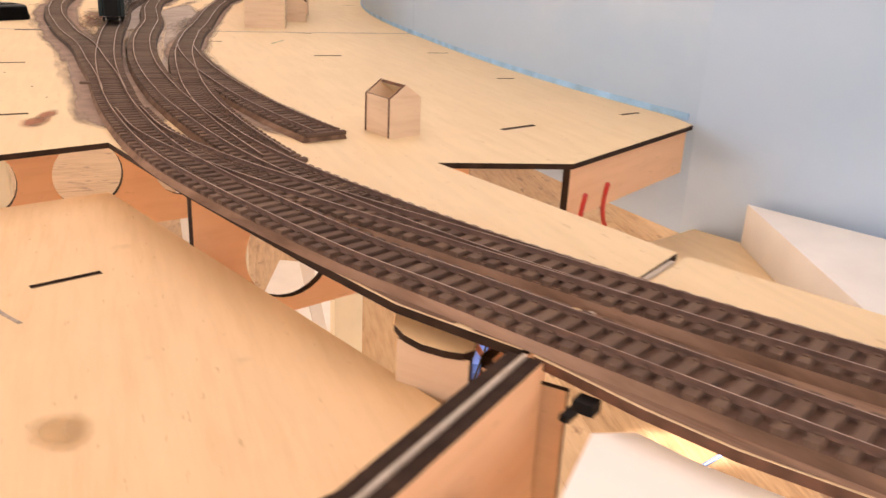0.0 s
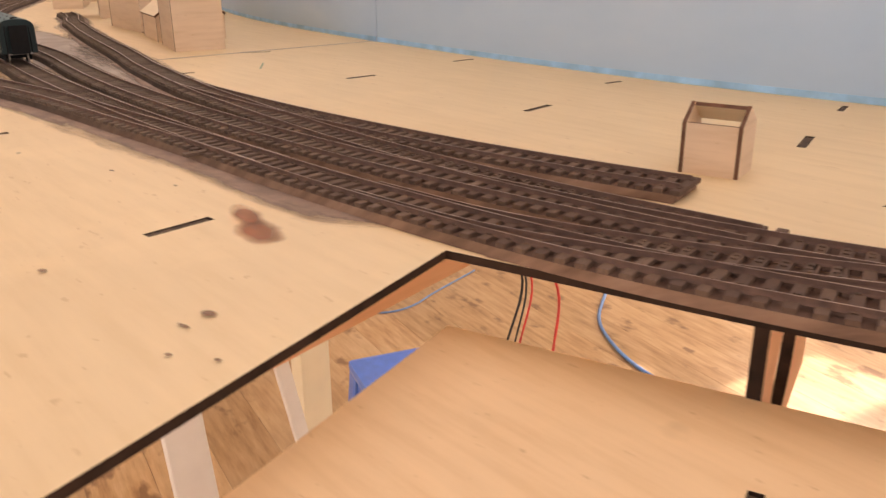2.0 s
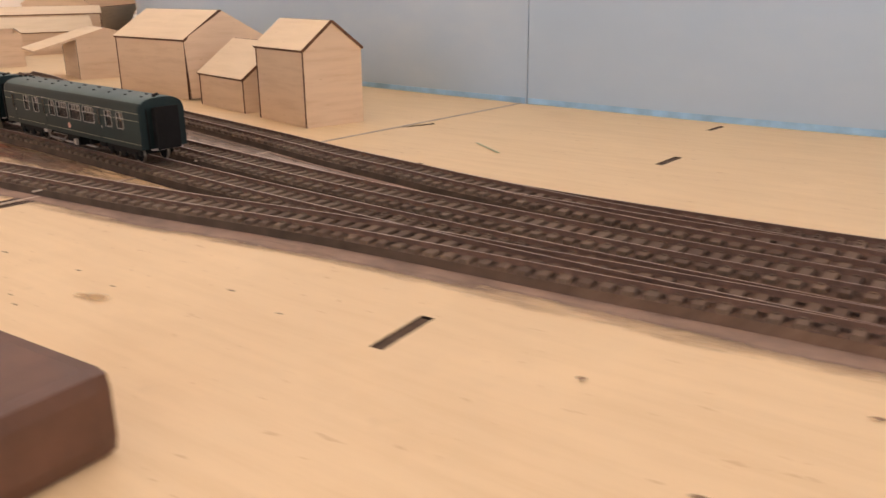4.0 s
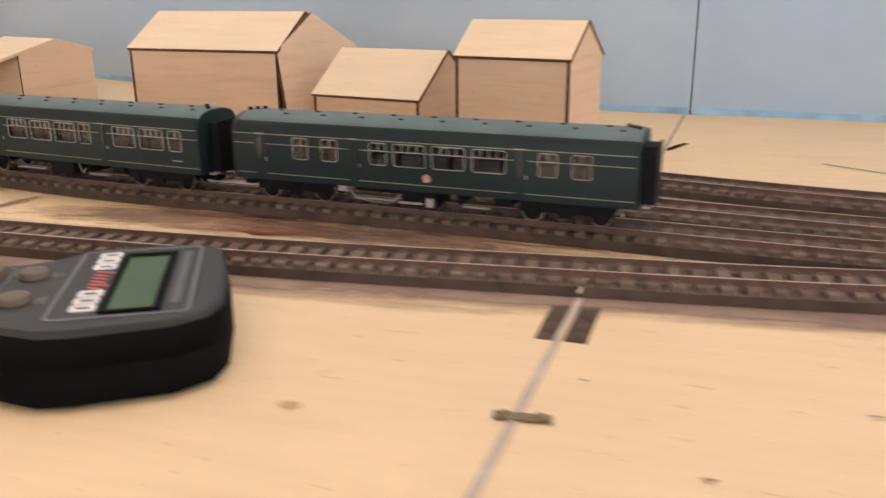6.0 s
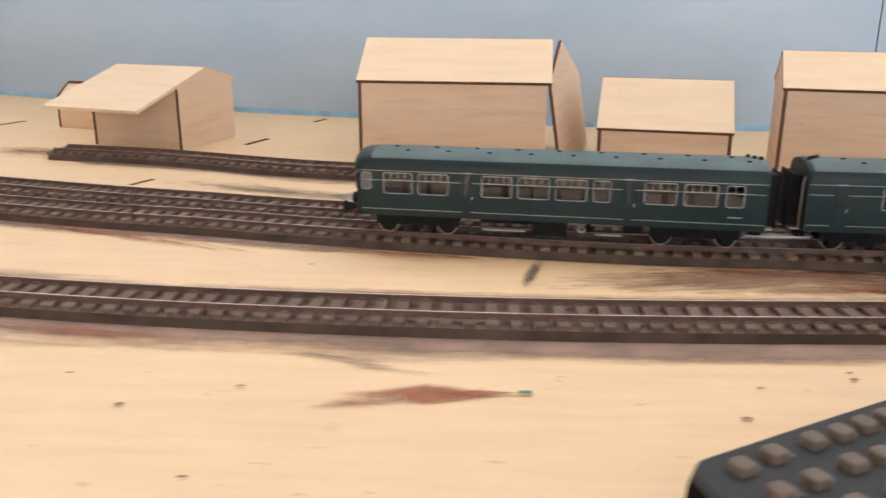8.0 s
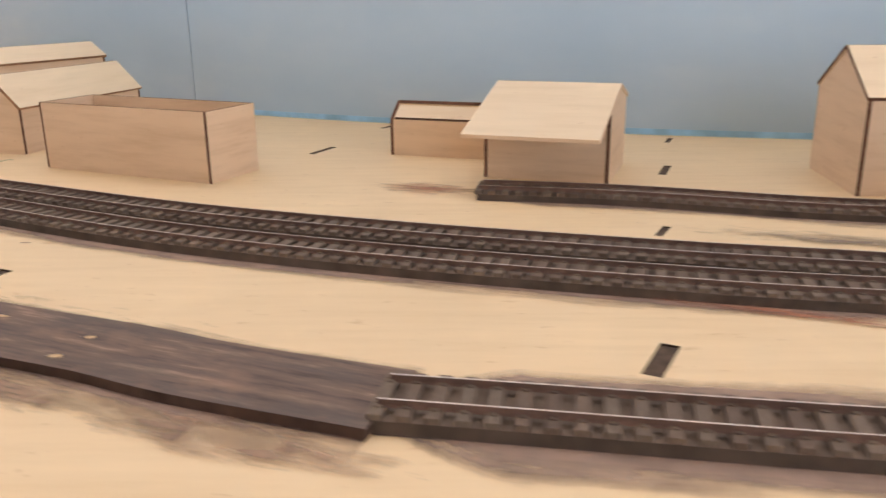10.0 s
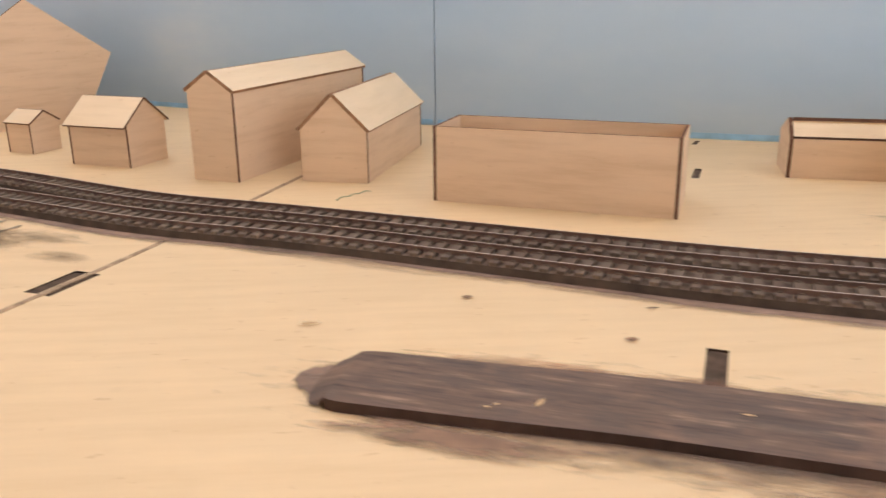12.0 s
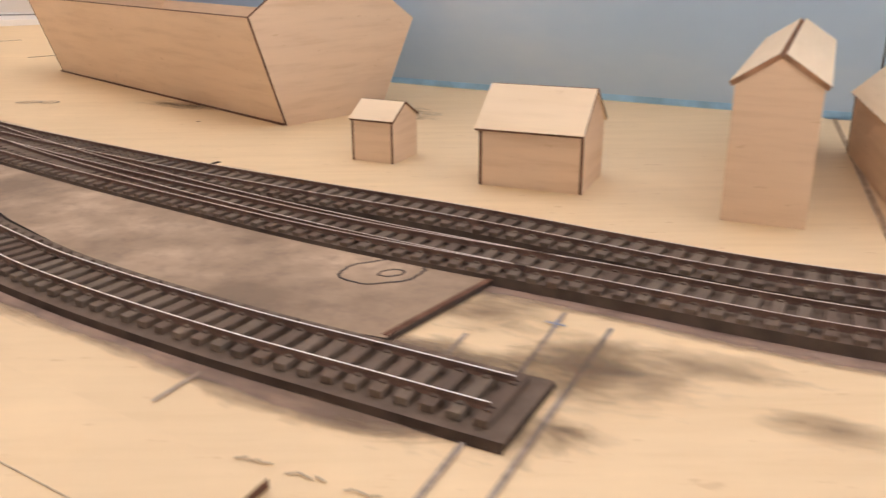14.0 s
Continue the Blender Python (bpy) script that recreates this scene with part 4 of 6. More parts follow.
# ---- laser-cut plywood buildings ----
T = 0.0025


def panel(name, outline, parent, m, mat=PLY_WALL, label="", t=0.0025):
    """A plywood plate with burnt cut edges; its outline stands in x and z, its face looks to -y."""
    return part(name, prism(outline, 0, t), [mat, EDGE_BROWN], parent, label, m @ Matrix.Rotation(radians(90), 4, "X"))


def house(name, at, yaw, w, d, eave, ridge, label, over=0.004, front_over=0.0, ridge_at=0.5, lean=None, category="model house", T=0.0030, roof_edge=EDGE_BROWN, inset=False):
    """A plain plywood house mock-up: ridge along its front, front wall at y 0; an inset roof lies between the gables."""
    root = empty(name, pose(at[0], at[1], 0, 0, 0, yaw), label, category, "plywood mock-up buildings")
    rx = d * ridge_at
    back = eave if ridge_at <= 0.5 else ridge - (ridge - eave) * (d - rx) / rx
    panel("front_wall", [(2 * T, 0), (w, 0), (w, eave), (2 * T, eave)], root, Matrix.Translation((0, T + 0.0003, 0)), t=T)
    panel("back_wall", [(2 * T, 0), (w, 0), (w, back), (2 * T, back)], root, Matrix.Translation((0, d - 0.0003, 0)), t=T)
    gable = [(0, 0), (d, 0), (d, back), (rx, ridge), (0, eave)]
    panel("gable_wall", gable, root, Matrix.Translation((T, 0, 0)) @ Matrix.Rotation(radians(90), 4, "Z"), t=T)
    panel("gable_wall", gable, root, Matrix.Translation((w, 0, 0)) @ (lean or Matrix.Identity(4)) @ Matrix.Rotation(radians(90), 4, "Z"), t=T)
    for y0, y1, z0, z1, o in ((0, rx, eave, ridge, over + front_over), (d, rx, back, ridge, over)):
        run, rise = abs(rx - y0), z1 - z0
        length = math.hypot(run, rise)
        slope = math.atan2(rise, run)
        if inset:
            top = length + (0.0032 if y0 > rx else 0.0)
            bm = prism([(2 * T + 0.0003, T + 0.0004), (w - 0.0003, T + 0.0004), (w - 0.0003, top), (2 * T + 0.0003, top)], -T - 0.0004, -0.0004)
        else:
            bm = prism([(T - 0.001, -o), (w + T + 0.001, -o), (w + T + 0.001, length), (T - 0.001, length)], 0.0, T)
        m = Matrix.Translation((0, y0, z0)) @ Matrix.Rotation(slope, 4, "X")
        if y0 > rx:
            m = Matrix.Translation((w + 2 * T, y0, z0)) @ Matrix.Rotation(math.pi, 4, "Z") @ Matrix.Rotation(slope, 4, "X")
        part("roof_panel", bm, [PLY_ROOF_LIT, roof_edge], root, m=m)
    return root


def yaw_of(a, b):
    return math.degrees(math.atan2(b[1] - a[1], b[0] - a[0]))


house("large_house", (-0.2338, 0.0580), yaw_of((-0.2338, 0.0597), (-0.0681, 0.0473)), 0.166, 0.104, 0.0700, 0.1025, "large plain plywood house mock-up with a pitched roof in the lit tone", over=0.001, lean=Matrix.Translation((0, 0, 0.0716)) @ Matrix.Rotation(radians(-15.7), 4, "Z") @ Matrix.Rotation(radians(-9.7), 4, "Y") @ Matrix.Translation((0, 0, -0.070)))
house("low_house", (-0.0286, 0.0330), yaw_of((-0.0286, 0.0334), (0.0768, 0.0109)), 0.108, 0.099, 0.0350, 0.0715, "low plywood house mock-up between two taller ones", over=0.001)
house("tall_house", (0.1105, 0.0020), yaw_of((0.1107, 0.003), (0.205, -0.0198)), 0.0975, 0.066, 0.0725, 0.0985, "tall narrow plywood house mock-up with burnt corner edges", over=0.001)
house("canopy_shed", (-0.5040, 0.1330), yaw_of((-0.4857, 0.1694), (-0.3889, 0.138)), 0.102, 0.088, 0.0590, 0.0715, "plywood shed mock-up with a deep canopy roof", over=0.0015, front_over=0.060, ridge_at=0.5, category="model shed", roof_edge=PLY_WALL)
house("small_shed", (-0.5890, 0.2350), yaw_of((-0.5887, 0.2318), (-0.4871, 0.1995)), 0.105, 0.06, 0.0335, 0.0485, "small low plywood shed mock-up behind the canopy shed", inset=True, ridge_at=0.35, category="model shed")
house("hut", (-1.2300, 0.3612), yaw_of((-1.2308, 0.3624), (-1.1649, 0.3336)), 0.0690, 0.053, 0.0405, 0.0610, "small plywood hut mock-up with overhanging roof", over=0.006, category="model hut", T=0.002)
house("kiosk", (-1.3192, 0.4322), yaw_of((-1.3192, 0.4308), (-1.2880, 0.4150)), 0.0345, 0.036, 0.0300, 0.0410, "tiny plywood kiosk mock-up with pitched roof", over=0.001, category="model kiosk", T=0.0018)


def long_shed(name, at, yaw, w, d, eave, ridge, label):
    """A plywood shed whose gable end faces the tracks."""
    return house(name, at, yaw, w, d, eave, ridge, label, over=0.0015, category="model shed", roof_edge=EDGE_TAN)


# gable fronts: the front of house() is their long side, so they stand turned by a quarter
long_shed("goods_shed", (-1.0555, 0.2586), yaw_of((-1.0544, 0.2606), (-0.9522, 0.4797)), 0.242, 0.045, 0.0765, 0.0915, "long tall plywood goods shed mock-up, gable end to the track")
long_shed("gabled_shed", (-0.9438, 0.2440), yaw_of((-0.945, 0.249), (-0.8940, 0.424)), 0.183, 0.059, 0.0440, 0.0728, "plywood shed mock-up with a steep gable end to the track")

# open-topped box
tray = empty("open_box", pose(-0.8926, 0.1850, 0, 0, 0, yaw_of((-0.8926, 0.1855), (-0.7235, 0.1127))), "open-topped plywood box building mock-up without a roof", "model building", "plywood mock-up buildings")
TW, TD, TH = 0.184, 0.062, 0.058
for name, y in (("front_wall", T), ("back_wall", TD)):
    panel(name, [(2 * T, 0), (TW, 0), (TW, TH), (2 * T, TH)], tray, Matrix.Translation((0, y - 0.0003, 0)))
for x in (T, TW):
    panel("side_wall", [(0, 0), (TD, 0), (TD, TH), (0, TH)], tray, Matrix.Translation((x, 0, 0)) @ Matrix.Rotation(radians(90), 4, "Z"))
part("floor_panel", prism([(2 * T, T), (TW, T), (TW, TD - T), (2 * T, TD - T)], 0.0, 0.0025), [PLY_WALL, EDGE_BROWN], tray)

# hopper: a body that widens upwards, with five-sided ends and an open top
HX, HD, HL = (-1.389, 0.5597), 0.108, 0.50
hop_yaw = yaw_of((-1.389, 0.5597), (-1.7266, 0.9103)) - 180
hopper = empty("hopper", pose(HX[0], HX[1], 0, 0, 0, hop_yaw), "large plywood hopper mock-up with outward-leaning sides", "model building", "plywood mock-up buildings")
FIVE = [(0, 0), (HD, 0), (HD + 0.044, 0.083), (HD * 0.5, 0.150), (-0.030, 0.094)]
for x in (0.0, -HL + T):
    panel("end_wall", FIVE, hopper, t=0.0034, m=Matrix.Translation((x, 0, 0)) @ Matrix.Rotation(radians(90), 4, "Z"))
lean_f = math.atan2(0.030, 0.094)
# added dark strip: the foot's scorched edge and contact shade in one colour
part("base_edge", prism([(-HL, -0.0022), (0, -0.0022), (0, 0.0006), (-HL, 0.0006)], 0.0, 0.0016), [EDGE_BROWN, EDGE_BROWN], hopper)
part("front_wall", prism([(-HL + 2 * T, 0), (0, 0), (0, math.hypot(0.03, 0.094)), (-HL + 2 * T, math.hypot(0.03, 0.094))], 0, T), [PLY_WALL, EDGE_BROWN], hopper, m=Matrix.Translation((0, T, 0)) @ Matrix.Rotation(radians(90) + lean_f, 4, "X"))
part("back_wall", prism([(-HL + 2 * T, 0), (0, 0), (0, 0.091), (-HL + 2 * T, 0.091)], 0, T), [PLY_WALL, EDGE_BROWN], hopper, m=Matrix.Translation((0, HD, 0)) @ Matrix.Rotation(radians(90) - math.atan2(0.044, 0.083), 4, "X"))
part("floor_panel", prism([(-HL + T, -0.0012), (-T, -0.0012), (-T, HD - T), (-HL + T, HD - T)], 0.0, 0.0013), [PLY_WALL, EDGE_BROWN], hopper)

# small open house without its roof, on the deck behind the first train position
shell = empty("roofless_house", pose(1.0046, -0.0560, 0, 0, 0, yaw_of((1.0046, -0.0544), (1.0392, -0.0448))), "tiny unfinished plywood house shell with two gables", "model house", "plywood mock-up buildings")
SW, SD = 0.036, 0.030
for x in (T, SW):
    panel("gable_wall", [(0, 0), (SD, 0), (SD, 0.031), (SD / 2, 0.0415), (0, 0.031)], shell, Matrix.Translation((x, 0, 0)) @ Matrix.Rotation(radians(90), 4, "Z"))
panel("front_wall", [(2 * T, 0), (SW, 0), (SW, 0.031), (2 * T, 0.031)], shell, Matrix.Translation((0, T + 0.0003, 0)))
part("roof_panel", prism([(2 * T, 0), (SW, 0), (SW, 0.0178), (2 * T, 0.0178)], -T, 0), [PLY_ROOF_LIT, EDGE_BROWN], shell, m=Matrix.Translation((0, SD / 2, 0.0412)) @ Matrix.Rotation(radians(-35), 4, "X"))

# ---- marks, stains and loose pieces on the decks ----
def stain(parent, name, x, y, lx, ly, deg, mat, z=0.0009):
    bm = bmesh.new()
    n = 26
    ring = [bm.verts.new((math.cos(k * math.tau / n) * lx / 2, math.sin(k * math.tau / n) * ly / 2, 0)) for k in range(n)]
    bm.faces.new(ring)
    return part(name, bm, [mat], parent, m=pose(x, y, z, 0, 0, deg))


def strip_mark(parent, name, a, b, width, mat, z=0.0006, thick=0.0002):
    d = Vector((b[0] - a[0], b[1] - a[1]))
    bm = block(d.length, width, thick)
    return part(name, bm, [mat], parent, m=pose((a[0] + b[0]) / 2, (a[1] + b[1]) / 2, z, 0, 0, math.degrees(math.atan2(d.y, d.x))))


stain(deck_1, "stain", 0.9360, -0.3045, 0.060, 0.034, -14, RED_BLOT)
stain(deck_1, "stain", 0.9110, -0.2970, 0.066, 0.022, -13, RED_BLOT, 0.0010)
stain(deck_2, "stain", -0.149, -0.3875, 0.078, 0.022, 2, RED_STAIN)
stain(deck_2, "stain", -0.130, -0.3862, 0.046, 0.007, 2, RED_STAIN, 0.0010)
stain(deck_2, "stain", -0.174, -0.3950, 0.050, 0.010, 12, RUST_WASH)
for k in range(3):
    stain(deck_2, "brush_streak", -0.190 + 0.010 * k, -0.3555 - 0.0045 * k, 0.060, 0.0055, -14, DARK_STAIN)
stain(deck_2, "stain", 0.075, -0.262, 0.19, 0.024, 6, RUST_WASH, 0.0010)
stain(deck_2, "stain", 0.04, -0.2400, 0.17, 0.018, -6, RUST_WASH, 0.0010)
stain(deck_2, "brown_wash", 0.01, -0.249, 0.27, 0.064, 5, BROWN_WASH, 0.00075)
stain(deck_2, "brown_wash", 0.15, -0.252, 0.30, 0.066, -2, BROWN_WASH, 0.00065)
stain(deck_2, "stain", -0.0975, -0.2400, 0.066, 0.012, 75, DARK_STAIN, 0.0011)
stain(deck_2, "stain", -0.0985, -0.2440, 0.050, 0.009, 75, DARK_STAIN, 0.0013)
stain(deck_2, "stain", -0.100, -0.2550, 0.020, 0.008, 70, DARK_STAIN, 0.0012)
stain(deck_2, "stain", -0.170, -0.2140, 0.16, 0.016, -10, RUST_WASH, 0.0011)
stain(deck_2, "stain", -0.36, -0.1790, 0.30, 0.018, -20, RUST_WASH, 0.0011)
stain(deck_2, "stain", -0.30, -0.3350, 0.15, 0.016, -7, RUST_WASH, 0.0011)
stain(deck_2, "stain", -0.545, 0.088, 0.12, 0.055, -16, RUST_WASH)
stain(deck_2, "stain", 0.14, -0.255, 0.20, 0.055, -7, DARK_STAIN)
stain(deck_1, "stain", 0.36, -0.25, 0.26, 0.07, -6, DARK_STAIN)
stain(deck_1, "stain", 0.99, -0.215, 0.24, 0.045, 14, DARK_STAIN)
stain(deck_2, "stain", 0.15, -0.11, 0.45, 0.07, -12, DARK_STAIN)
stain(deck_2, "stain", -0.28, -0.06, 0.30, 0.04, -17, DARK_STAIN)
stain(deck_2, "stain", -0.78, -0.185, 0.52, 0.12, -20, DARK_STAIN)
stain(deck_3, "stain", -1.200, 0.103, 0.125, 0.085, -18, SMOKE)
stain(deck_3, "stain", -1.190, 0.100, 0.070, 0.045, -18, SMOKE, 0.0010)
stain(deck_3, "stain", -1.215, 0.062, 0.050, 0.030, -30, SMOKE)
stain(deck_3, "stain", -1.129, 0.060, 0.066, 0.030, -20, SMOKE)
stain(deck_3, "stain", -1.300, 0.088, 0.20, 0.055, -29, SMOKE)
stain(deck_3, "stain", -1.232, 0.062, 0.060, 0.040, -60, SMOKE, 0.0010)
stain(deck_3, "stain", -1.238, 0.110, 0.120, 0.034, -29, SMOKE, 0.0011)
stain(deck_3, "stain", -1.205, 0.112, 0.050, 0.050, -29, SMOKE, 0.0012)
stain(deck_3, "stain", -1.235, 0.155, 0.08, 0.060, -29, SMOKE)
stain(deck_3, "stain", -1.515, 0.664, 0.135, 0.050, -29, SMOKE, 0.0010)
stain(deck_3, "stain", -1.495, 0.652, 0.095, 0.034, -29, SMOKE, 0.0011)
stain(deck_3, "knot", -1.470, 0.576, 0.009, 0.005, -30, KNOT)
stain(deck_3, "stain", -1.160, 0.105, 0.110, 0.040, -24, SMOKE, 0.0011)
stain(deck_2, "stain", -1.00, 0.075, 0.12, 0.05, -26, DARK_STAIN)
stain(deck_3, "stain", -1.30, 0.62, 0.16, 0.09, -40, DARK_STAIN)
stain(deck_1, "stain", 0.4655, -0.4010, 0.026, 0.014, 10, OIL_STAIN)
stain(deck_1, "stain", 0.4575, -0.4035, 0.016, 0.006, 14, OIL_STAIN, 0.0010)
stain(deck_2, "stain", -0.964, -0.061, 0.018, 0.009, 5, OIL_STAIN)
stain(deck_2, "stain", 0.184, -0.436, 0.014, 0.009, 5, OIL_STAIN)
stain(low_panel, "stain", 1.35, -0.28, 0.046, 0.036, 20, OIL_STAIN, -0.0351)
KNOTS_1 = [(1.010, -0.367, 0.012, 0.0075), (0.920, -0.401, 0.008, 0.005), (1.014, -0.379, 0.012, 0.0032), (1.032, -0.393, 0.005, 0.0028), (1.047, -0.382, 0.005, 0.003), (1.033, -0.460, 0.008, 0.006),
           (0.83, -0.30, 0.006, 0.003), (0.77, -0.315, 0.007, 0.003), (0.74, -0.39, 0.008, 0.004), (0.68, -0.345, 0.005, 0.004), (0.3095, -0.4435, 0.007, 0.0026), (0.3580, -0.3945, 0.009, 0.0022), (0.3640, -0.3925, 0.007, 0.0018), (0.424, -0.3858, 0.006, 0.0022), (0.5084, -0.3601, 0.006, 0.0020), (0.5473, -0.3663, 0.006, 0.0020), (0.4302, -0.4225, 0.004, 0.0016), (0.4440, -0.4275, 0.005, 0.0018), (0.4069, -0.4834, 0.006, 0.0024), (0.4318, -0.4775, 0.007, 0.0026), (0.270, -0.3940, 0.004, 0.0018), (0.4585, -0.3888, 0.005, 0.0018)]
for x, y, lx, ly in KNOTS_1:
    stain(deck_1, "knot", x, y, lx * 1.1, ly * 1.1, 10, KNOT)
KNOTS_2 = [(-0.883, -0.031, 0.009, 0.007), (-0.811, -0.093, 0.010, 0.008), (-0.444, -0.407, 0.008, 0.005), (-0.0334, -0.4016, 0.007, 0.004), (-0.2198, -0.3837, 0.006, 0.0025), (-0.2214, -0.4462, 0.006, 0.0025), (0.019, -0.3625, 0.005, 0.0028),
           (0.0186, -0.3683, 0.006, 0.0035), (-0.0208, -0.3774, 0.005, 0.003), (-0.26, -0.40, 0.006, 0.004), (-0.29, -0.375, 0.006, 0.002), (-0.22, -0.235, 0.006, 0.002), (-0.70, -0.06, 0.012, 0.004), (-0.79, -0.055, 0.01, 0.003)]
for x, y, lx, ly in KNOTS_2:
    stain(deck_2, "knot", x, y, lx * 1.05, ly * 1.05, 5, KNOT)
GREEN_DOT = plain("green_paint_spot", (0.07, 0.22, 0.12), 0.6)
for x, y, lx, ly in ((-0.1112, -0.3855, 0.0050, 0.0020), (-0.352, -0.421, 0.0020, 0.0014), (-0.444, -0.4065, 0.0024, 0.0018)):
    part("paint_spot", block(lx, ly, 0.0003), [GREEN_DOT], deck_2, m=pose(x, y, 0.0012, 0, 0, 4))

# ink ring and pencil setting-out lines on the left deck
def ring_mark(parent, name, x, y, rx, ry, width, mat, z, deg=0.0):
    pts = [(rx * math.cos(k * math.tau / 40) * (1 + 0.05 * math.sin(3 * k)), ry * math.copysign(abs(math.sin(k * math.tau / 40)) ** 1.15, math.sin(k * math.tau / 40)) * (1 + 0.06 * math.sin(k)), 0) for k in range(41)]
    return part(name, tube(pts, width / 2, sides=5), [mat], parent, m=pose(x, y, z, 0, 0, deg) @ Matrix.Diagonal((1, 1, 0.25, 1)))


CARD = [(-1.2250, 0.1930), (-1.2765, 0.1262), (-1.335, 0.150), (-1.40, 0.19), (-1.50, 0.285), (-1.60, 0.40), (-1.80, 0.60), (-1.70, 0.56), (-1.55, 0.43), (-1.42, 0.335), (-1.30, 0.252)]
card = tagged(part("ground_card", prism(CARD, 0.0003, 0.0030), [GREY_CARD, INK]), "grey-brown painted ground sheet lying between two tracks", "ground sheet")
strip_mark(card, "edge_line", (-1.2265, 0.1925), (-1.2770, 0.1285), 0.0030, EDGE_BROWN, 0.0031, 0.0003)
ring_mark(card, "ink_ring", -1.2820, 0.1975, 0.0205, 0.0150, 0.0015, INK, 0.0031, 14)
ring_mark(card, "ink_loop", -1.2775, 0.1955, 0.0062, 0.0042, 0.0013, INK, 0.0031, 20)
for a, b, w in (((-1.2829, -0.0144), (-1.2194, 0.1151), 0.0022), ((-1.2633, -0.0149), (-1.1852, 0.1376), 0.0022), ((-1.2985, 0.0255), (-1.2520, 0.0100), 0.0004), ((-1.288, 0.006), (-1.250, -0.012), 0.0004),
                ((-1.2194, 0.1151), (-1.2018, 0.1537), 0.0020), ((-1.2528, 0.1159), (-1.2446, 0.1344), 0.0020), ((-1.3545, 0.0835), (-1.3435, 0.1045), 0.0018)):
    strip_mark(deck_3, "pencil_line", a, b, w, PENCIL)
note_rng = random.Random(4)
for k in range(5):
    for x, y, dx, dy in ((-1.318 + 0.017 * k, 0.050 - 0.0085 * k, 0.012, -0.0045), (-1.262 + 0.014 * k, 0.002 - 0.006 * k, 0.009, -0.004)):
        for n in range(3):
            jx, jy = note_rng.uniform(-0.001, 0.001), note_rng.uniform(-0.0012, 0.0012)
            strip_mark(deck_3, "pencil_note", (x + jx + dx * n / 3, y + jy + dy * n / 3), (x + dx * (n + 0.9) / 3, y + dy * (n + 0.9) / 3 - jy), 0.0007, FAINT)
BLUE_INK = plain("blue_ink_mark", (0.22, 0.26, 0.36), 0.6)
strip_mark(deck_3, "ink_cross", (-1.2110, 0.1445), (-1.2035, 0.1400), 0.0011, BLUE_INK, 0.0008)
strip_mark(deck_3, "ink_cross", (-1.2085, 0.1385), (-1.2060, 0.1460), 0.0011, BLUE_INK, 0.0009)
strip_mark(deck_3, "pencil_note", (-1.545, 0.485), (-1.51, 0.462), 0.003, PENCIL)
ring_mark(deck_3, "pencil_ring", -1.651, 0.686, 0.010, 0.006, 0.0016, PENCIL, 0.0006, 0)
ring_mark(deck_3, "pencil_ring", -1.672, 0.687, 0.012, 0.005, 0.0018, PENCIL, 0.0006, 12)
strip_mark(deck_3, "pencil_line", (-1.42, 0.40), (-1.375, 0.378), 0.0012, PENCIL)
strip_mark(deck_2, "pencil_line", (-0.52, -0.395), (-0.38, -0.404), 0.0003, PENCIL)
strip_mark(deck_2, "pencil_line", (-0.56, -0.425), (-0.42, -0.4285), 0.0003, PENCIL)
GREEN_INK = plain("green_pen_squiggle", (0.30, 0.36, 0.22), 0.6)
squiggle = [(-0.9661 + 0.0042 * k, 0.1943 + 0.0046 * k + (0.004 if k % 2 else -0.004), 0) for k in range(7)]
part("pen_squiggle", tube([tuple(p) for p in smooth_line(squiggle, 0.002)[0]], 0.0008, sides=5), [GREEN_INK], deck_2, m=pose(0, 0, 0.0004) @ Matrix.Diagonal((1, 1, 0.3, 1)))
strip_mark(deck_1, "pen_squiggle", (0.39, 0.006), (0.43, -0.02), 0.002, GREEN_INK)
scratch_line, _ = smooth_line([(1.176, -0.3455, 0), (1.190, -0.3345, 0), (1.198, -0.3300, 0), (1.206, -0.3255, 0), (1.214, -0.3165, 0), (1.228, -0.3095, 0), (1.242, -0.3005, 0)], 0.004)
part("scratch", tube([tuple(p) for p in scratch_line], 0.0012, sides=5), [PENCIL], low_panel, m=pose(0, 0, -0.0360) @ Matrix.Diagonal((1, 1, 0.3, 1)))

# joint hardware where two decks meet
for i, (line, label) in enumerate(((SEAM_C, "thin grey filler strip in the joint between two decks"), (SEAM_D, "thin grey-brown filler strip in the joint between two decks"))):
    hw = 0.0015 if i == 0 else 0.0017
    lp, lw = smooth_line([(x, y, -0.0012) for x, y in line], 0.02)
    tagged(part("joint_strip", sweep(lp, lw, [(-hw, 0.001), (hw, 0.001), (hw, 0.0018), (-hw, 0.0018)], [0] * 4), [SEAM_GREY if i == 0 else SEAM_BROWN]), label, "joint strip", kind="structure")
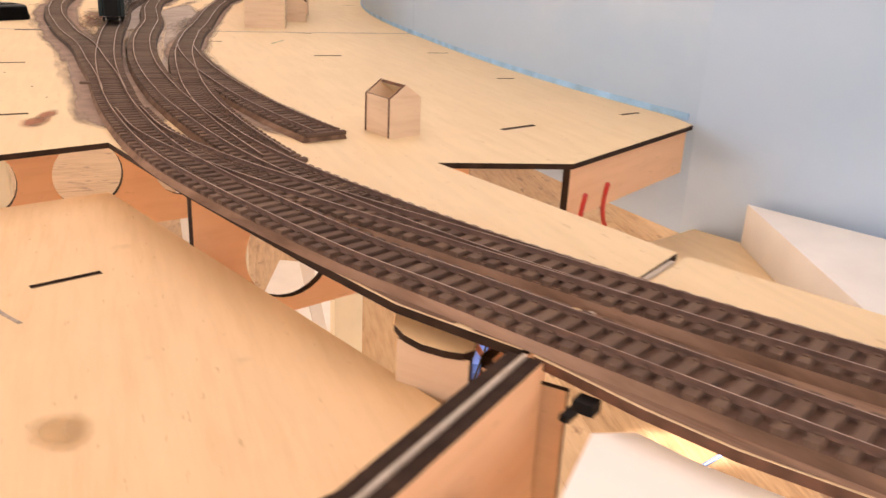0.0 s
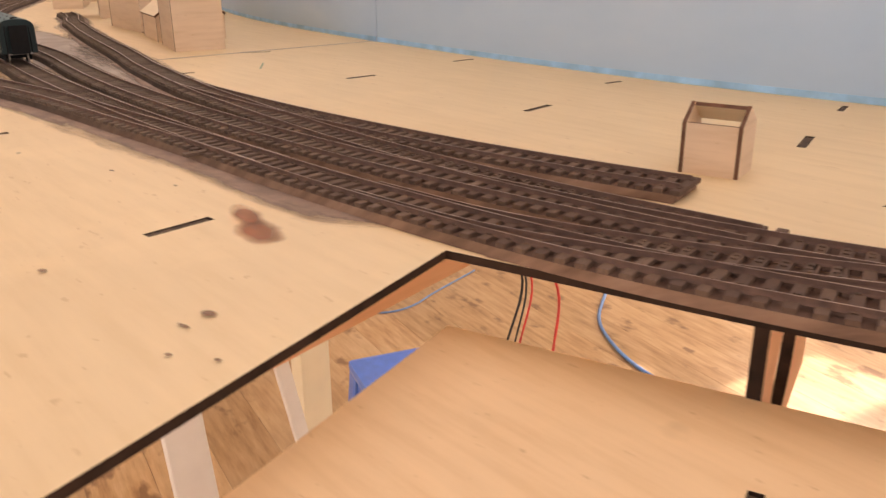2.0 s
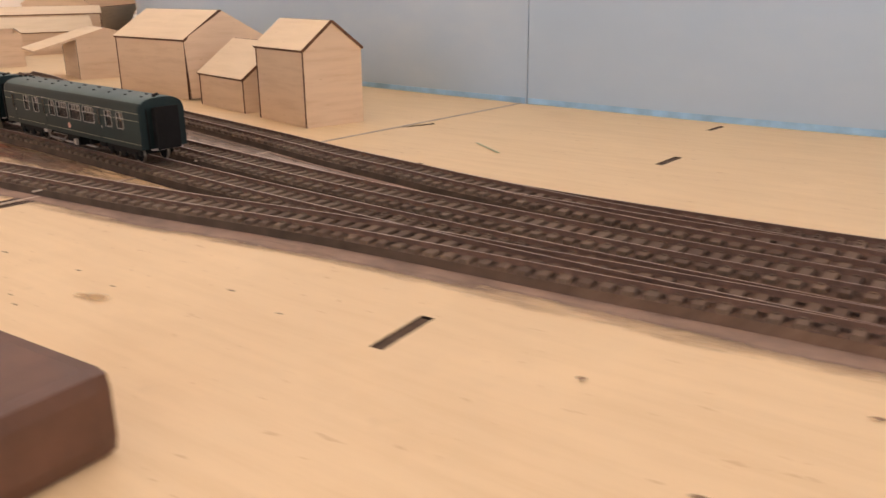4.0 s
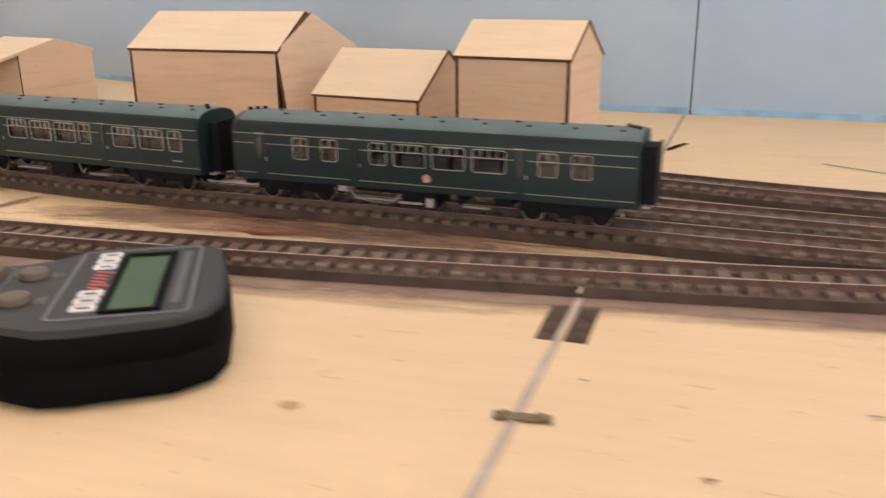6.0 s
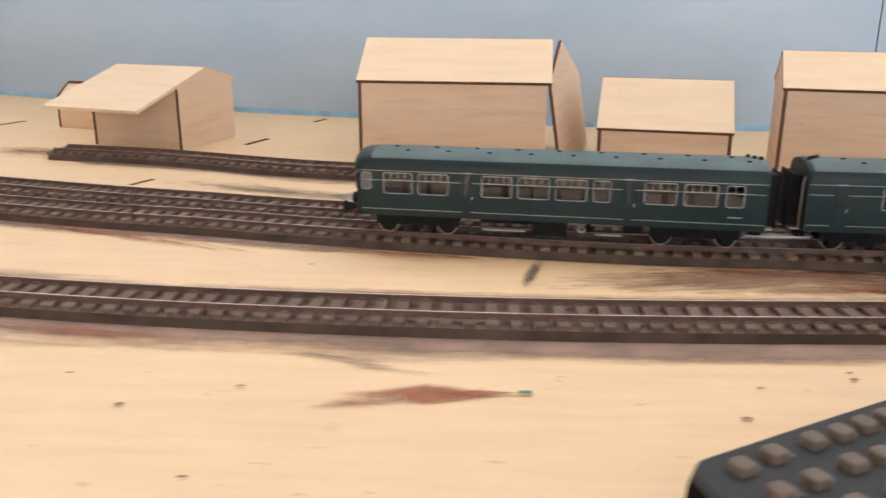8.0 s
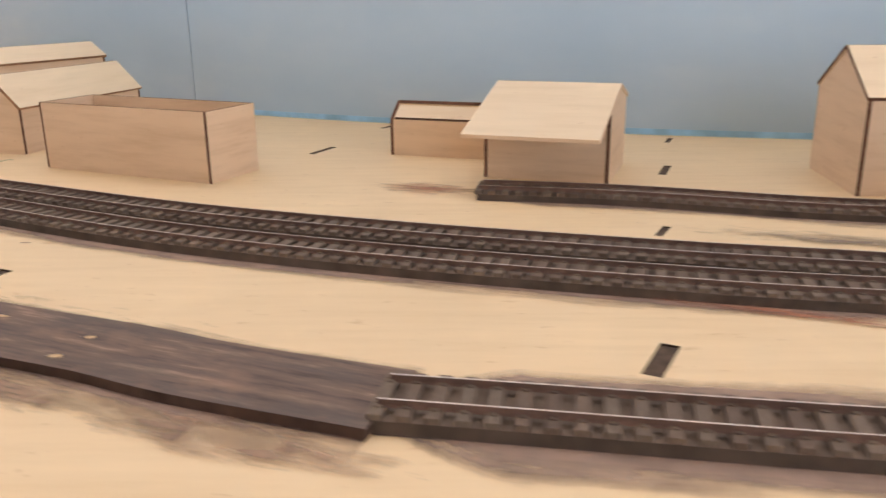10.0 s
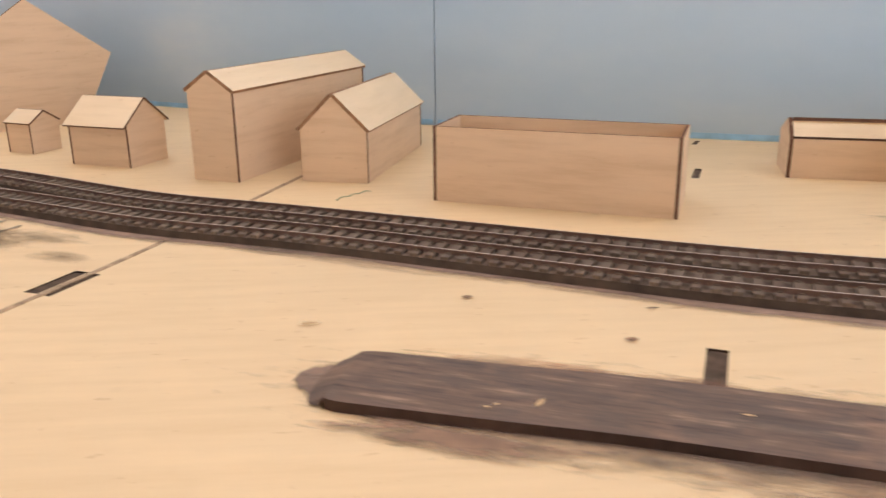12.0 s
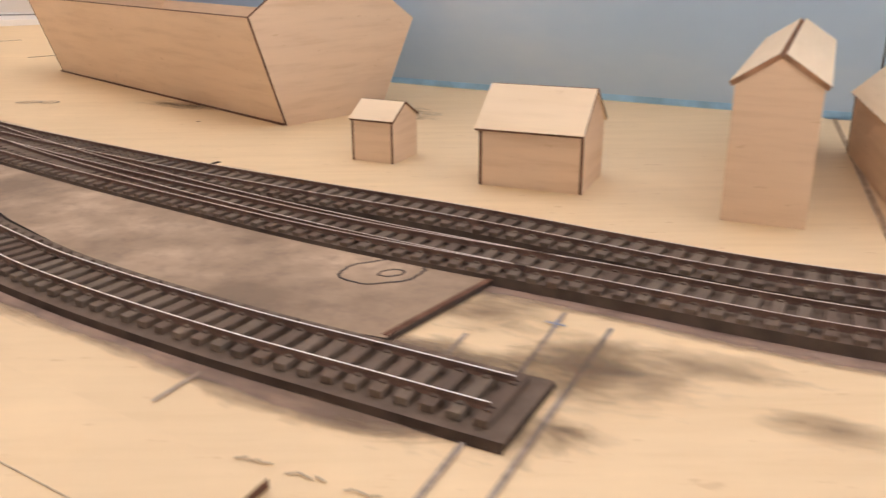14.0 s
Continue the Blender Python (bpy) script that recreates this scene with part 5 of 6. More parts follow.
# pale saw cuts where the joints cross the trackbeds
for y0, y1 in ((-0.3215, -0.2865), (-0.2455, -0.2085), (-0.1965, -0.1580), (-0.1215, -0.0845)):
    xa, xb = (np.interp(v, [p[1] for p in SEAM_C], [p[0] for p in SEAM_C]) for v in (y0, y1))
    strip_mark(deck_1, "saw_cut", (float(xa), y0), (float(xb), y1), 0.0013, SEAM_GREY, 0.0040, 0.0009)
for x, y, deg in ((0.2555, -0.4239, 95), (-1.1412, -0.0605, 68)):
    hinge = empty("hinge", pose(x, y, 0.0006, 0, 0, deg), "small tarnished brass plate screwed across the deck joint", "hinge plate")
    part("plate", block(0.0040, 0.018, 0.0007, (0, 0, 0), 0.0003), [BRASS], hinge)
    for s in (-0.0055, 0.0055):
        bm = bmesh.new()
        bmesh.ops.create_cone(bm, cap_ends=True, segments=14, radius1=0.0019, radius2=0.0014, depth=0.0008)
        part("screw", bm, [BRASS], hinge, m=pose(0, s, 0.0012))
for x, y in ((-0.365, -0.416), (-0.352, -0.4205)):
    bm = bmesh.new()
    bmesh.ops.create_cone(bm, cap_ends=True, segments=16, radius1=0.0019, radius2=0.0014, depth=0.0008)
    tagged(part("screw", bm, [BRASS], m=pose(x, y, 0.0006)), "countersunk screw head in the plywood deck", "screw", "deck screws")

# bare bed without rails beyond the end of the near track
bare = [(-0.545, -0.269), (-0.62, -0.2435), (-0.668, -0.2225), (-0.725, -0.2018), (-0.82, -0.1660), (-0.88, -0.1470), (-0.9435, -0.1263)]
bl, bw = smooth_line(bare, 0.003)
bare_widths = [min(1.0, 0.92 + 0.08 * math.sqrt(max(0.0, 1 - (1 - min(1.0, (len(bl) - 1 - k) / 4)) ** 2))) for k in range(len(bl))]
old_bed = tagged(part("bare_trackbed", sweep(bl, bw, [(-0.0250, 0.0002), (0.0250, 0.0002), (0.0242, 0.0047), (-0.0242, 0.0047)], [1, 1, 0, 1], widths=bare_widths), [OLD_PLANK, PLANK_SIDE]), "bare dark-brown wooden trackbed with worn glue marks and no rails", "trackbed")
for x, y, lx, ly, d in ((-0.8868, -0.1608, 0.008, 0.004, -20), (-0.8830, -0.1590, 0.005, 0.003, 30), (-0.8659, -0.1590, 0.016, 0.005, 55), (-0.6808, -0.2134, 0.011, 0.007, 0), (-0.6868, -0.2328, 0.012, 0.007, 0), (-0.733, -0.188, 0.014, 0.004, -18), (-0.79, -0.175, 0.010, 0.003, -20)):
    stain(old_bed, "glue_mark", x, y, lx, ly, d, GLUE_MARK, 0.0052)
wedge = bmesh.new()
tip, ahead = Vector((bl[-1][0], bl[-1][1], 0)), Vector((bw[-1][0], bw[-1][1], 0))
aside = Vector((-ahead.y, ahead.x, 0))
crest = [wedge.verts.new(tip + aside * (0.0222 * (k / 6 - 1)) + Vector((0, 0, 0.0046))) for k in range(13)]
foot = [wedge.verts.new(tip + ahead * 0.0105 * math.cos(a) ** 0.4 + aside * 0.0228 * math.sin(a) + Vector((0, 0, 0.0008))) for a in (radians(-89 + 178 * k / 12) for k in range(13))]
for k in range(12):
    wedge.faces.new((crest[k], crest[k + 1], foot[k + 1], foot[k]))
bmesh.ops.recalc_face_normals(wedge, faces=wedge.faces)
part("tapered_end", wedge, [OLD_PLANK], old_bed)
bl2, bw2 = smooth_line(bare + [(-0.964, -0.120)], 0.006)
bare_fade = np.minimum(1, (len(bl2) - 1 - np.arange(len(bl2)) + 0.2) / 9) ** 0.5
ribbon("overspray", bl2, bw2, 0.046 * bare_fade, 0.0007, OVERSPRAY, old_bed)
for x, y, lx, ly, d, mat in ((-0.72, -0.246, 0.30, 0.034, -20, BROWN_WASH), (-0.90, -0.178, 0.18, 0.030, -20, BROWN_WASH), (-0.60, -0.292, 0.18, 0.036, -19, BROWN_WASH), (-0.84, -0.126, 0.22, 0.018, -20, RUST_WASH)):
    stain(old_bed, "brown_wash", x, y, lx, ly, d, mat, 0.0012)

# loose ply piece at the front of the left deck
loose = [(-1.3052, 0.0340), (-1.4183, 0.1075), (-1.56, 0.20), (-1.66, 0.06), (-1.45, -0.09), (-1.325, -0.005)]
offcut = tagged(part("loose_ply", prism(loose, 0.0006, 0.0040), [PLY_DECK, EDGE_BROWN]), "loose offcut of plywood with a burnt cut edge", "offcut")
strip_mark(offcut, "pencil_line", (-1.335, 0.010), (-1.53, 0.135), 0.0005, FAINT, 0.0041)
stain(offcut, "knot", -1.47, 0.03, 0.010, 0.006, 20, KNOT, 0.0042)

# white board lying on the far end of the deck
white_board = tagged(part("white_board", prism([(-2.70, 1.30), (-2.08, 1.62), (-2.02, 1.80), (-2.70, 1.90)], 0.0004, 0.012), [WHITE_WOOD, WALL_PAINT]), "white painted board lying flat on the far end of the deck", "board")
strip_mark(white_board, "edge_line", (-2.68, 1.70), (-2.06, 1.74), 0.02, FELT_GREY, 0.0125, 0.0008)

# brown block at the front of the middle deck
tagged(part("brown_box", block(0.085, 0.06, 0.028, (0, 0, 0), 0.006), [plain("brown_leather_case", (0.12, 0.055, 0.035), 0.5, 0, 0.2, 60, 0.2)], m=pose(0.5505, -0.5010, 0.0, 0, 0, 4)), "small dark-brown rounded case lying on the deck", "case")

# ---- under and beside the open bay ----
def hang(name, pts, r, mat, label):
    line, _ = smooth_line(pts, 0.02)
    return tagged(part(name, tube([tuple(p) for p in line], r, sides=6), [mat]), label, "wire", "loose wires")


hang("wire", [(0.477, 0.205, -0.006), (0.474, 0.212, -0.130), (0.471, 0.330, -0.270), (0.467, 0.390, -0.361), (0.473, 0.344, -0.443), (0.483, 0.271, -0.626)], 0.0022, BLACK_WIRE, "black wire hanging under the deck")
hang("wire", [(0.481, 0.205, -0.006), (0.478, 0.212, -0.130), (0.475, 0.330, -0.270), (0.471, 0.394, -0.360), (0.481, 0.354, -0.441), (0.497, 0.289, -0.619)], 0.0018, BLACK_WIRE, "thin black wire hanging under the deck")
hang("wire", [(0.488, 0.205, -0.006), (0.485, 0.212, -0.130), (0.482, 0.330, -0.270), (0.478, 0.400, -0.360), (0.486, 0.361, -0.438), (0.500, 0.297, -0.613)], 0.0018, RED_WIRE, "thin red wire hanging under the deck")
hang("wire", [(0.519, 0.205, -0.006), (0.516, 0.212, -0.130), (0.513, 0.330, -0.270), (0.509, 0.424, -0.367), (0.528, 0.388, -0.454), (0.559, 0.330, -0.642)], 0.0023, RED_WIRE, "red wire hanging under the deck")
hang("cable", [(-0.30, 1.60, -0.971), (-0.18, 1.415, -0.971), (-0.04, 1.31, -0.971), (0.09, 1.25, -0.971), (0.27, 1.20, -0.971), (0.345, 1.055, -0.971), (0.40, 0.87, -0.971), (0.43, 0.75, -0.971)], 0.0055, BLUE_WIRE, "blue cable lying on the floor boards")
hang("wire", [(1.20, 0.04, -0.006), (1.16, 0.06, -0.07), (1.18, 0.10, -0.097)], 0.0018, RED_WIRE, "red wire at the deck's cut end")
hang("wire", [(1.18, 0.07, -0.006), (1.13, 0.10, -0.06), (1.14, 0.14, -0.097)], 0.0018, RED_WIRE, "red wire beside the end panel")
hang("wire", [(1.165, -0.030, -0.006), (1.155, -0.020, -0.12), (1.03, 0.123, -0.30), (0.98, 0.18, -0.45)], 0.0022, RUST_WIRE, "rust-red wire hanging under the tracks")

# gusset box under the deck by the joint
GX, GY = 1.3800, -0.1235
gus = empty("gusset_box", pose(GX, GY, 0), "finger-jointed plywood gusset box under the deck", "gusset")
part("top_plate", prism([(-0.0039, 0.0041), (-0.040, 0.028), (-0.062, 0.030), (-0.0540, -0.0085), (-0.0463, -0.0160), (-0.0375, -0.0196), (-0.0262, -0.0191), (-0.0157, -0.0150), (-0.0071, -0.0078), (-0.0025, -0.0013)], -0.0148, -0.0115), [PLY_DECK, BURNT], gus)
front_m = Matrix.Translation((-0.004, 0.004, 0)) @ Matrix.Rotation(math.atan2(0.017, 0.0351) + radians(12), 4, "Z")
part("front_panel", prism([(0, -0.098), (0, -0.083), (-0.006, -0.083), (-0.006, -0.068), (0, -0.068), (0, -0.050), (-0.006, -0.050), (-0.006, -0.038), (0, -0.038), (0, -0.0151), (-0.036, -0.0151), (-0.036, -0.098)], 0, 0.003), [PLY_WALL, BURNT], gus, m=front_m @ Matrix.Rotation(radians(90), 4, "X"))
part("side_panel", prism([(0.0072, -0.098), (0.07, -0.098), (0.07, -0.0168), (0.0072, -0.0168)], 0, 0.006), [PLY_RIB_BOUNCE, BURNT], gus, m=front_m @ Matrix.Rotation(radians(90), 4, "Z") @ Matrix.Rotation(radians(90), 4, "X"))

ga, gb = Vector((0.0, 0.008)), Vector((0.028, 0.032))
part("back_panel", prism([(0, -0.098), ((gb - ga).length, -0.098), ((gb - ga).length, -0.0168), (0, -0.0168)], 0, 0.003), [PLY_RIB_BOUNCE, BURNT], gus, m=Matrix.Translation((ga.x, ga.y, 0)) @ Matrix.Rotation(math.atan2((gb - ga).y, (gb - ga).x), 4, "Z") @ Matrix.Rotation(radians(90), 4, "X"))

# end frames of two modules with a pale glue line between them
JOINT = math.atan2(-0.80, 0.60)
for shift, label in ((-0.0045, "plywood module end frame with a burnt top edge"), (0.0045, "second plywood module end frame beside the joint")):
    fr = prism([(0.0, -0.10), (0.40, -0.10), (0.40, 0.0), (0.0, 0.0)], -0.0032, 0.0032, side_mat=1)
    ob = part("end_frame", fr, [PLY_RIB_BOUNCE, BURNT], m=Matrix.Translation((1.4068, -0.1120, 0)) @ Matrix.Rotation(JOINT, 4, "Z") @ Matrix.Translation((0, shift, 0)) @ Matrix.Rotation(radians(90), 4, "X"))
    tagged(ob, label, "end frame", kind="structure")
tagged(part("joint_strip", block(0.40, 0.0019, 0.0952, (0.20, 0, -0.094), 0.0002), [SEAM_GREY], m=Matrix.Translation((1.4068, -0.1120, 0)) @ Matrix.Rotation(JOINT, 4, "Z")), "pale glue line in the module joint", "joint strip", kind="structure")
tagged(part("joint_strip", block(0.135, 0.0028, 0.0012, (-0.0675, 0, -0.0004), 0.0003), [SEAM_GREY], m=Matrix.Translation((1.4045, -0.1080, 0)) @ Matrix.Rotation(math.atan2(-0.081, 0.0475), 4, "Z")), "pale strip in the joint under the tracks", "joint strip", kind="structure")
bolt = empty("clamp_bolt", Matrix.Translation((1.4585, -0.1640, -0.028)) @ Matrix.Rotation(JOINT + radians(90), 4, "Z"), "steel clamping bolt with washer through the end frame", "bolt")
for name, r, d, x in (("washer", 0.010, 0.0015, 0.0008), ("nut", 0.0065, 0.006, 0.0045), ("shank", 0.003, 0.018, 0.010)):
    bm = bmesh.new()
    bmesh.ops.create_cone(bm, cap_ends=True, segments=6 if name == "nut" else 20, radius1=r, radius2=r, depth=d)
    part(name, bm, [STEEL], bolt, m=pose(x, 0, 0, 0, 90, 0))
clip = empty("black_clip", Matrix.Translation((1.4335, -0.1000, -0.006)) @ Matrix.Rotation(radians(32), 4, "Z"), "small black plastic cable clip under the deck edge", "clip")
part("jaw", block(0.009, 0.007, 0.005, (0, 0, -0.005), 0.001), [BLACK], clip)
part("lever", block(0.004, 0.009, 0.003, (-0.004, -0.005, -0.007), 0.0008), [BLACK], clip)
tagged(part("foam_slab", prism([(1.4456, -0.1046), (1.4500, -0.0890), (1.4718, -0.0800), (1.5374, -0.040), (1.8695, 0.175), (2.0443, -0.0757), (1.6947, -0.3204), (1.5898, -0.2505), (1.5199, -0.1789)], -0.052, -0.012), [FOAM, FOAM]), "thick white foam slab lying below the deck edge", "foam slab")
for x, y in ((1.62, -0.18), (1.85, 0.0)):
    tagged(part("support_post", block(0.03, 0.03, -0.052 - FLOOR_Z, (0, 0, 0), 0.002), [CREAM_WOOD], m=pose(x, y, FLOOR_Z)), "plain timber post under the foam slab", "post")
tagged(part("lower_sheet", prism([(1.10, 0.10), (1.25, 0.02), (1.9, 0.35), (1.62, 0.49), (1.05, 0.262)], -0.104, -0.099), [PLY_DECK, BURNT]), "tan plywood sheet lying lower behind the tracks", "panel")
tagged(part("white_board", prism([(1.10, 0.275), (1.60, 0.49), (1.85, 0.34), (1.42, 0.14)], -0.0985, -0.060), [FOAM, FOAM]), "white foam board lying behind the tracks", "board")
tagged(part("support_post", block(0.05, 0.05, -0.104 - FLOOR_Z, (0, 0, 0), 0.002), [CREAM_WOOD], m=pose(1.5, 0.32, FLOOR_Z)), "timber post under the lower sheet", "post")

tagged(part("white_sheet", prism([(-1.20, 0.30), (-1.08, 0.52), (-0.55, 0.36), (-0.68, 0.10)], FLOOR_Z + 0.0045, FLOOR_Z + 0.0075), [WHITE_WOOD, WHITE_WOOD]), "white sheet lying on the floor boards under the layout", "sheet")

# blue stool on the floor
def stool(x, y, deg):
    root = empty("stool", pose(x, y, FLOOR_Z + 0.004, 0, 0, deg), "blue moulded plastic step stool on the floor", "stool")
    part("seat", block(0.23, 0.23, 0.026, (0, 0, 0.270), 0.012), [BLUE_PLASTIC], root)
    for sx in (-1, 1):
        for sy in (-1, 1):
            bm = block(0.05, 0.05, 0.282, (0, 0, 0), 0.012)
            for v in bm.verts:
                f = 1 - v.co.z / 0.282
                v.co.x += sx * 0.02 * f
                v.co.y += sy * 0.02 * f
            part("leg", bm, [BLUE_PLASTIC], root, m=Matrix.Translation((sx * 0.088, sy * 0.088, 0)))
    for turn in (0, 90, 180, 270):
        part("skirt", block(0.17, 0.008, 0.035, (0, -0.104, 0.232), 0.002), [BLUE_PLASTIC], root, m=Matrix.Rotation(radians(turn), 4, "Z"))
    return root


stool(0.132, 0.440, -19)
tagged(part("timber_leg", block(0.03, 0.058, -0.008 - FLOOR_Z, (0, 0, 0), 0.002), [CREAM_WOOD], m=pose(0.187, 0.162, FLOOR_Z + 0.003, 0, 0, 4)), "cream-painted timber leg under the baseboards", "leg", "baseboard legs")
tagged(part("timber_leg", block(0.012, 0.024, 0.90, (0, 0, 0), 0.002), [WHITE_WOOD], m=pose(0.222, 0.180, FLOOR_Z + 0.003, 11, 0, 0)), "white-painted slat standing under the baseboards", "leg", "baseboard legs")
tagged(part("timber_leg", block(0.03, 0.057, 0.96, (0, 0, 0), 0.002), [WHITE_WOOD], m=pose(0.285, -0.075, FLOOR_Z + 0.003, 4, 0, -8)), "wide white-painted timber leg under the baseboards", "leg", "baseboard legs")
for x, y in ((-0.8, 0.1), (-1.5, 0.4), (0.25, -0.42), (-0.6, -0.2), (-1.9, 0.9)):
    tagged(part("timber_leg", block(0.045, 0.045, -0.0045 - FLOOR_Z, (0, 0, 0), 0.002), [CREAM_WOOD], m=pose(x, y, FLOOR_Z)), "plain square timber leg under the baseboards", "leg", "baseboard legs")

hang("wire", [(-0.92, 0.98, -0.973), (-0.74, 0.905, -0.972), (-0.665, 0.945, -0.973), (-0.645, 1.05, -0.972), (-0.68, 1.15, -0.973), (-0.742, 1.41, -0.972)], 0.003, BLUE_WIRE, "pale blue wire lying on the floor boards")
hang("wire", [(0.116, 1.097, -0.972), (0.173, 1.072, -0.972), (0.215, 1.116, -0.971), (0.218, 1.201, -0.972), (0.15, 1.22, -0.972)], 0.003, RED_WIRE, "red wire looped on the floor boards")
hang("wire", [(0.33, 1.20, -0.972), (0.391, 1.145, -0.972), (0.449, 1.162, -0.971), (0.461, 1.234, -0.972), (0.45, 1.32, -0.972)], 0.003, BLACK_WIRE, "black wire looped on the floor boards")
# ---- the green diesel train: two coaches ----
CL, CW = 0.228, 0.0365
Z_SOLE, Z_LOW, Z_WB, Z_WM, Z_WT, Z_CANT, Z_ROOF = 0.0100, 0.0135, 0.0231, 0.0293, 0.0346, 0.0362, 0.0468
RIDE = 0.0021  # how far the bodies ride up on their bogies
RAIL_Z = SLEEP_Z + SLEEP_H + RAIL_H


def along(px):
    """Place along the first coach's side, from its nose, of a mark given on a scale that widens towards its tail."""
    return CL * math.log(1 + 0.2 * (px - 420) / 713) / math.log(1.2)


def rounded(x0, x1, z0, z1, r=0.0012):
    return (arc(x0 + r, z0 + r, r, 180, 270, 3) + arc(x1 - r, z0 + r, r, 270, 360, 3) + arc(x1 - r, z1 - r, r, 0, 90, 3) + arc(x0 + r, z1 - r, r, 90, 180, 3))


def frame_ring(x0, x1, z0, z1, w=0.00036):
    return prism(rounded(x0 - w, x1 + w, z0 - w, z1 + w, 0.0015), 0, 0.00045, [rounded(x0, x1, z0, z1, 0.0011)], side_mat=0)


def roof_section(n=16):
    """Half-width and height round the roof, from one cantrail to the other."""
    out = []
    for k in range(n + 1):
        a = math.pi * k / n
        out.append((math.copysign(abs(math.cos(a)) ** 0.72, math.cos(a)) * CW / 2, Z_CANT + (Z_ROOF - Z_CANT) * math.sin(a) ** 0.8))
    return out


def coach(name, label, windows, doors, cab):
    """A coach in its own frame: x from nose to tail, -y the side to the viewer, rail top at 0."""
    root = empty(name, Matrix.Identity(4), label, "coach", "green train coaches")
    body = part("body", block(CL - 0.004, CW - 0.0032, 0.0016, (CL / 2, 0, Z_SOLE - 0.0004), 0.0003), [BLACK], root)
    x_front = 0.0045 if cab else 0.0
    for side in (-1, 1):
        holes = [rounded(x0, x1, Z_WB, Z_WT) for x0, x1, _ in windows]
        if cab:
            holes.append(rounded(along(434), along(449), Z_WB + 0.002, Z_WT))
        m = Matrix.Translation((0, -CW / 2 + 0.0008 if side < 0 else CW / 2, 0)) @ Matrix.Rotation(radians(90), 4, "X")
        part("body_side", prism([(x_front, Z_SOLE), (CL, Z_SOLE), (CL, Z_CANT), (x_front, Z_CANT)], 0, 0.0008, holes, side_mat=0), [GREEN], body, m=m)
        face = Matrix.Translation((0, -CW / 2 + 0.0002, 0)) @ Matrix.Rotation(radians(90), 4, "X") if side < 0 else Matrix.Translation((CL, CW / 2 - 0.0002, 0)) @ Matrix.Rotation(math.pi, 4, "Z") @ Matrix.Rotation(radians(90), 4, "X")
        flip = (lambda x: x) if side < 0 else (lambda x: CL - x)
        for x0, x1, bars in windows:
            a, b = sorted((flip(x0), flip(x1)))
            win = part("window", frame_ring(a, b, Z_WB, Z_WT), [SILVER], root, "silver-framed coach window", m=face)
            bm = prism([(a, Z_WM + 0.0010), (b, Z_WM + 0.0010), (b, Z_WM + 0.00138), (a, Z_WM + 0.00138)], -0.0003, 0.0002, side_mat=0)
            for k in range(1, bars):
                c = a + (b - a) * k / bars
                prism([(c - 0.0002, Z_WM + 0.00138), (c + 0.0002, Z_WM + 0.00138), (c + 0.0002, Z_WT), (c - 0.0002, Z_WT)], -0.0003, 0.0002, bm=bm, side_mat=0)
            part("glazing_bar", bm, [SILVER], win)
            pane = part("pane", prism([(a, Z_WB), (b, Z_WB), (b, Z_WT), (a, Z_WT)], -0.0009, -0.0006, side_mat=0), [PANE], win)
            pane.visible_shadow = False
        if cab:
            a, b = sorted((flip(along(434)), flip(along(449))))
            side_light = part("cab_side_window", frame_ring(a, b, Z_WB + 0.002, Z_WT, 0.0003), [SILVER], root, "silver-framed cab side window", m=face)
            # pale plate behind the frame stands in for the glass's reflection
            part("blind", prism(rounded(a, b, Z_WB + 0.002, Z_WT, 0.0008), -0.0012, -0.0009, side_mat=0), [CAB_REFLECTION], side_light)
        for x0, x1 in doors:
            a, b = sorted((flip(x0), flip(x1)))
            door = part("door", prism(rounded(a, b, Z_SOLE + 0.0006, Z_WT + 0.001, 0.0006), -0.0002, 0.0004, side_mat=0), [GREEN], root, "green passenger door", m=face)
            part("door_window", prism(rounded(a + 0.0012, b - 0.0012, Z_WB, Z_WT - 0.0002, 0.0008), 0, 0.0006, side_mat=0), [DARK_GLASS], door)
            part("vent_bar", prism([(a, Z_WT + 0.0012), (b, Z_WT + 0.0012), (b, Z_WT + 0.0018), (a, Z_WT + 0.0018)], 0, 0.0005, side_mat=0), [SILVER], door)
            part("door_handle", prism([(b + 0.0004, Z_WB - 0.0022), (b + 0.0008, Z_WB - 0.0022), (b + 0.0008, Z_WB - 0.0002), (b + 0.0004, Z_WB - 0.0002)], 0, 0.0006, side_mat=0), [SILVER], door)
        gaps = sorted([(flip(w[0]), flip(w[1])) if side < 0 else (flip(w[1]), flip(w[0])) for w in windows] + [((flip(d[0]) if side < 0 else flip(d[1])), (flip(d[1]) if side < 0 else flip(d[0]))) for d in doors])
        runs = [(x_front, CL - 0.001, Z_CANT - 0.0004)]
        if cab:
            runs.append((x_front, CL - 0.001, Z_LOW))
        else:
            a, b = sorted((flip(doors[0][0] - 0.0012), flip(doors[0][1] + 0.0012)))
            runs += [(0.001, a, Z_LOW), (b, CL - 0.001, Z_LOW)]
        for a, b, z in runs:
            part("lining", prism([(a, z), (b, z), (b, z + 0.00032), (a, z + 0.00032)], 0.0001, 0.0003, side_mat=0), [CREAM], root, m=face)
        x = x_front
        for a, b in gaps + [(CL - 0.001, CL)]:
            if a - x > 0.002:
                part("lining", prism([(x + 0.0006, Z_WM + 0.0010), (a - 0.0006, Z_WM + 0.0010), (a - 0.0006, Z_WM + 0.00132), (x + 0.0006, Z_WM + 0.00132)], 0.0001, 0.0003, side_mat=0), [CREAM], root, m=face)
            x = b
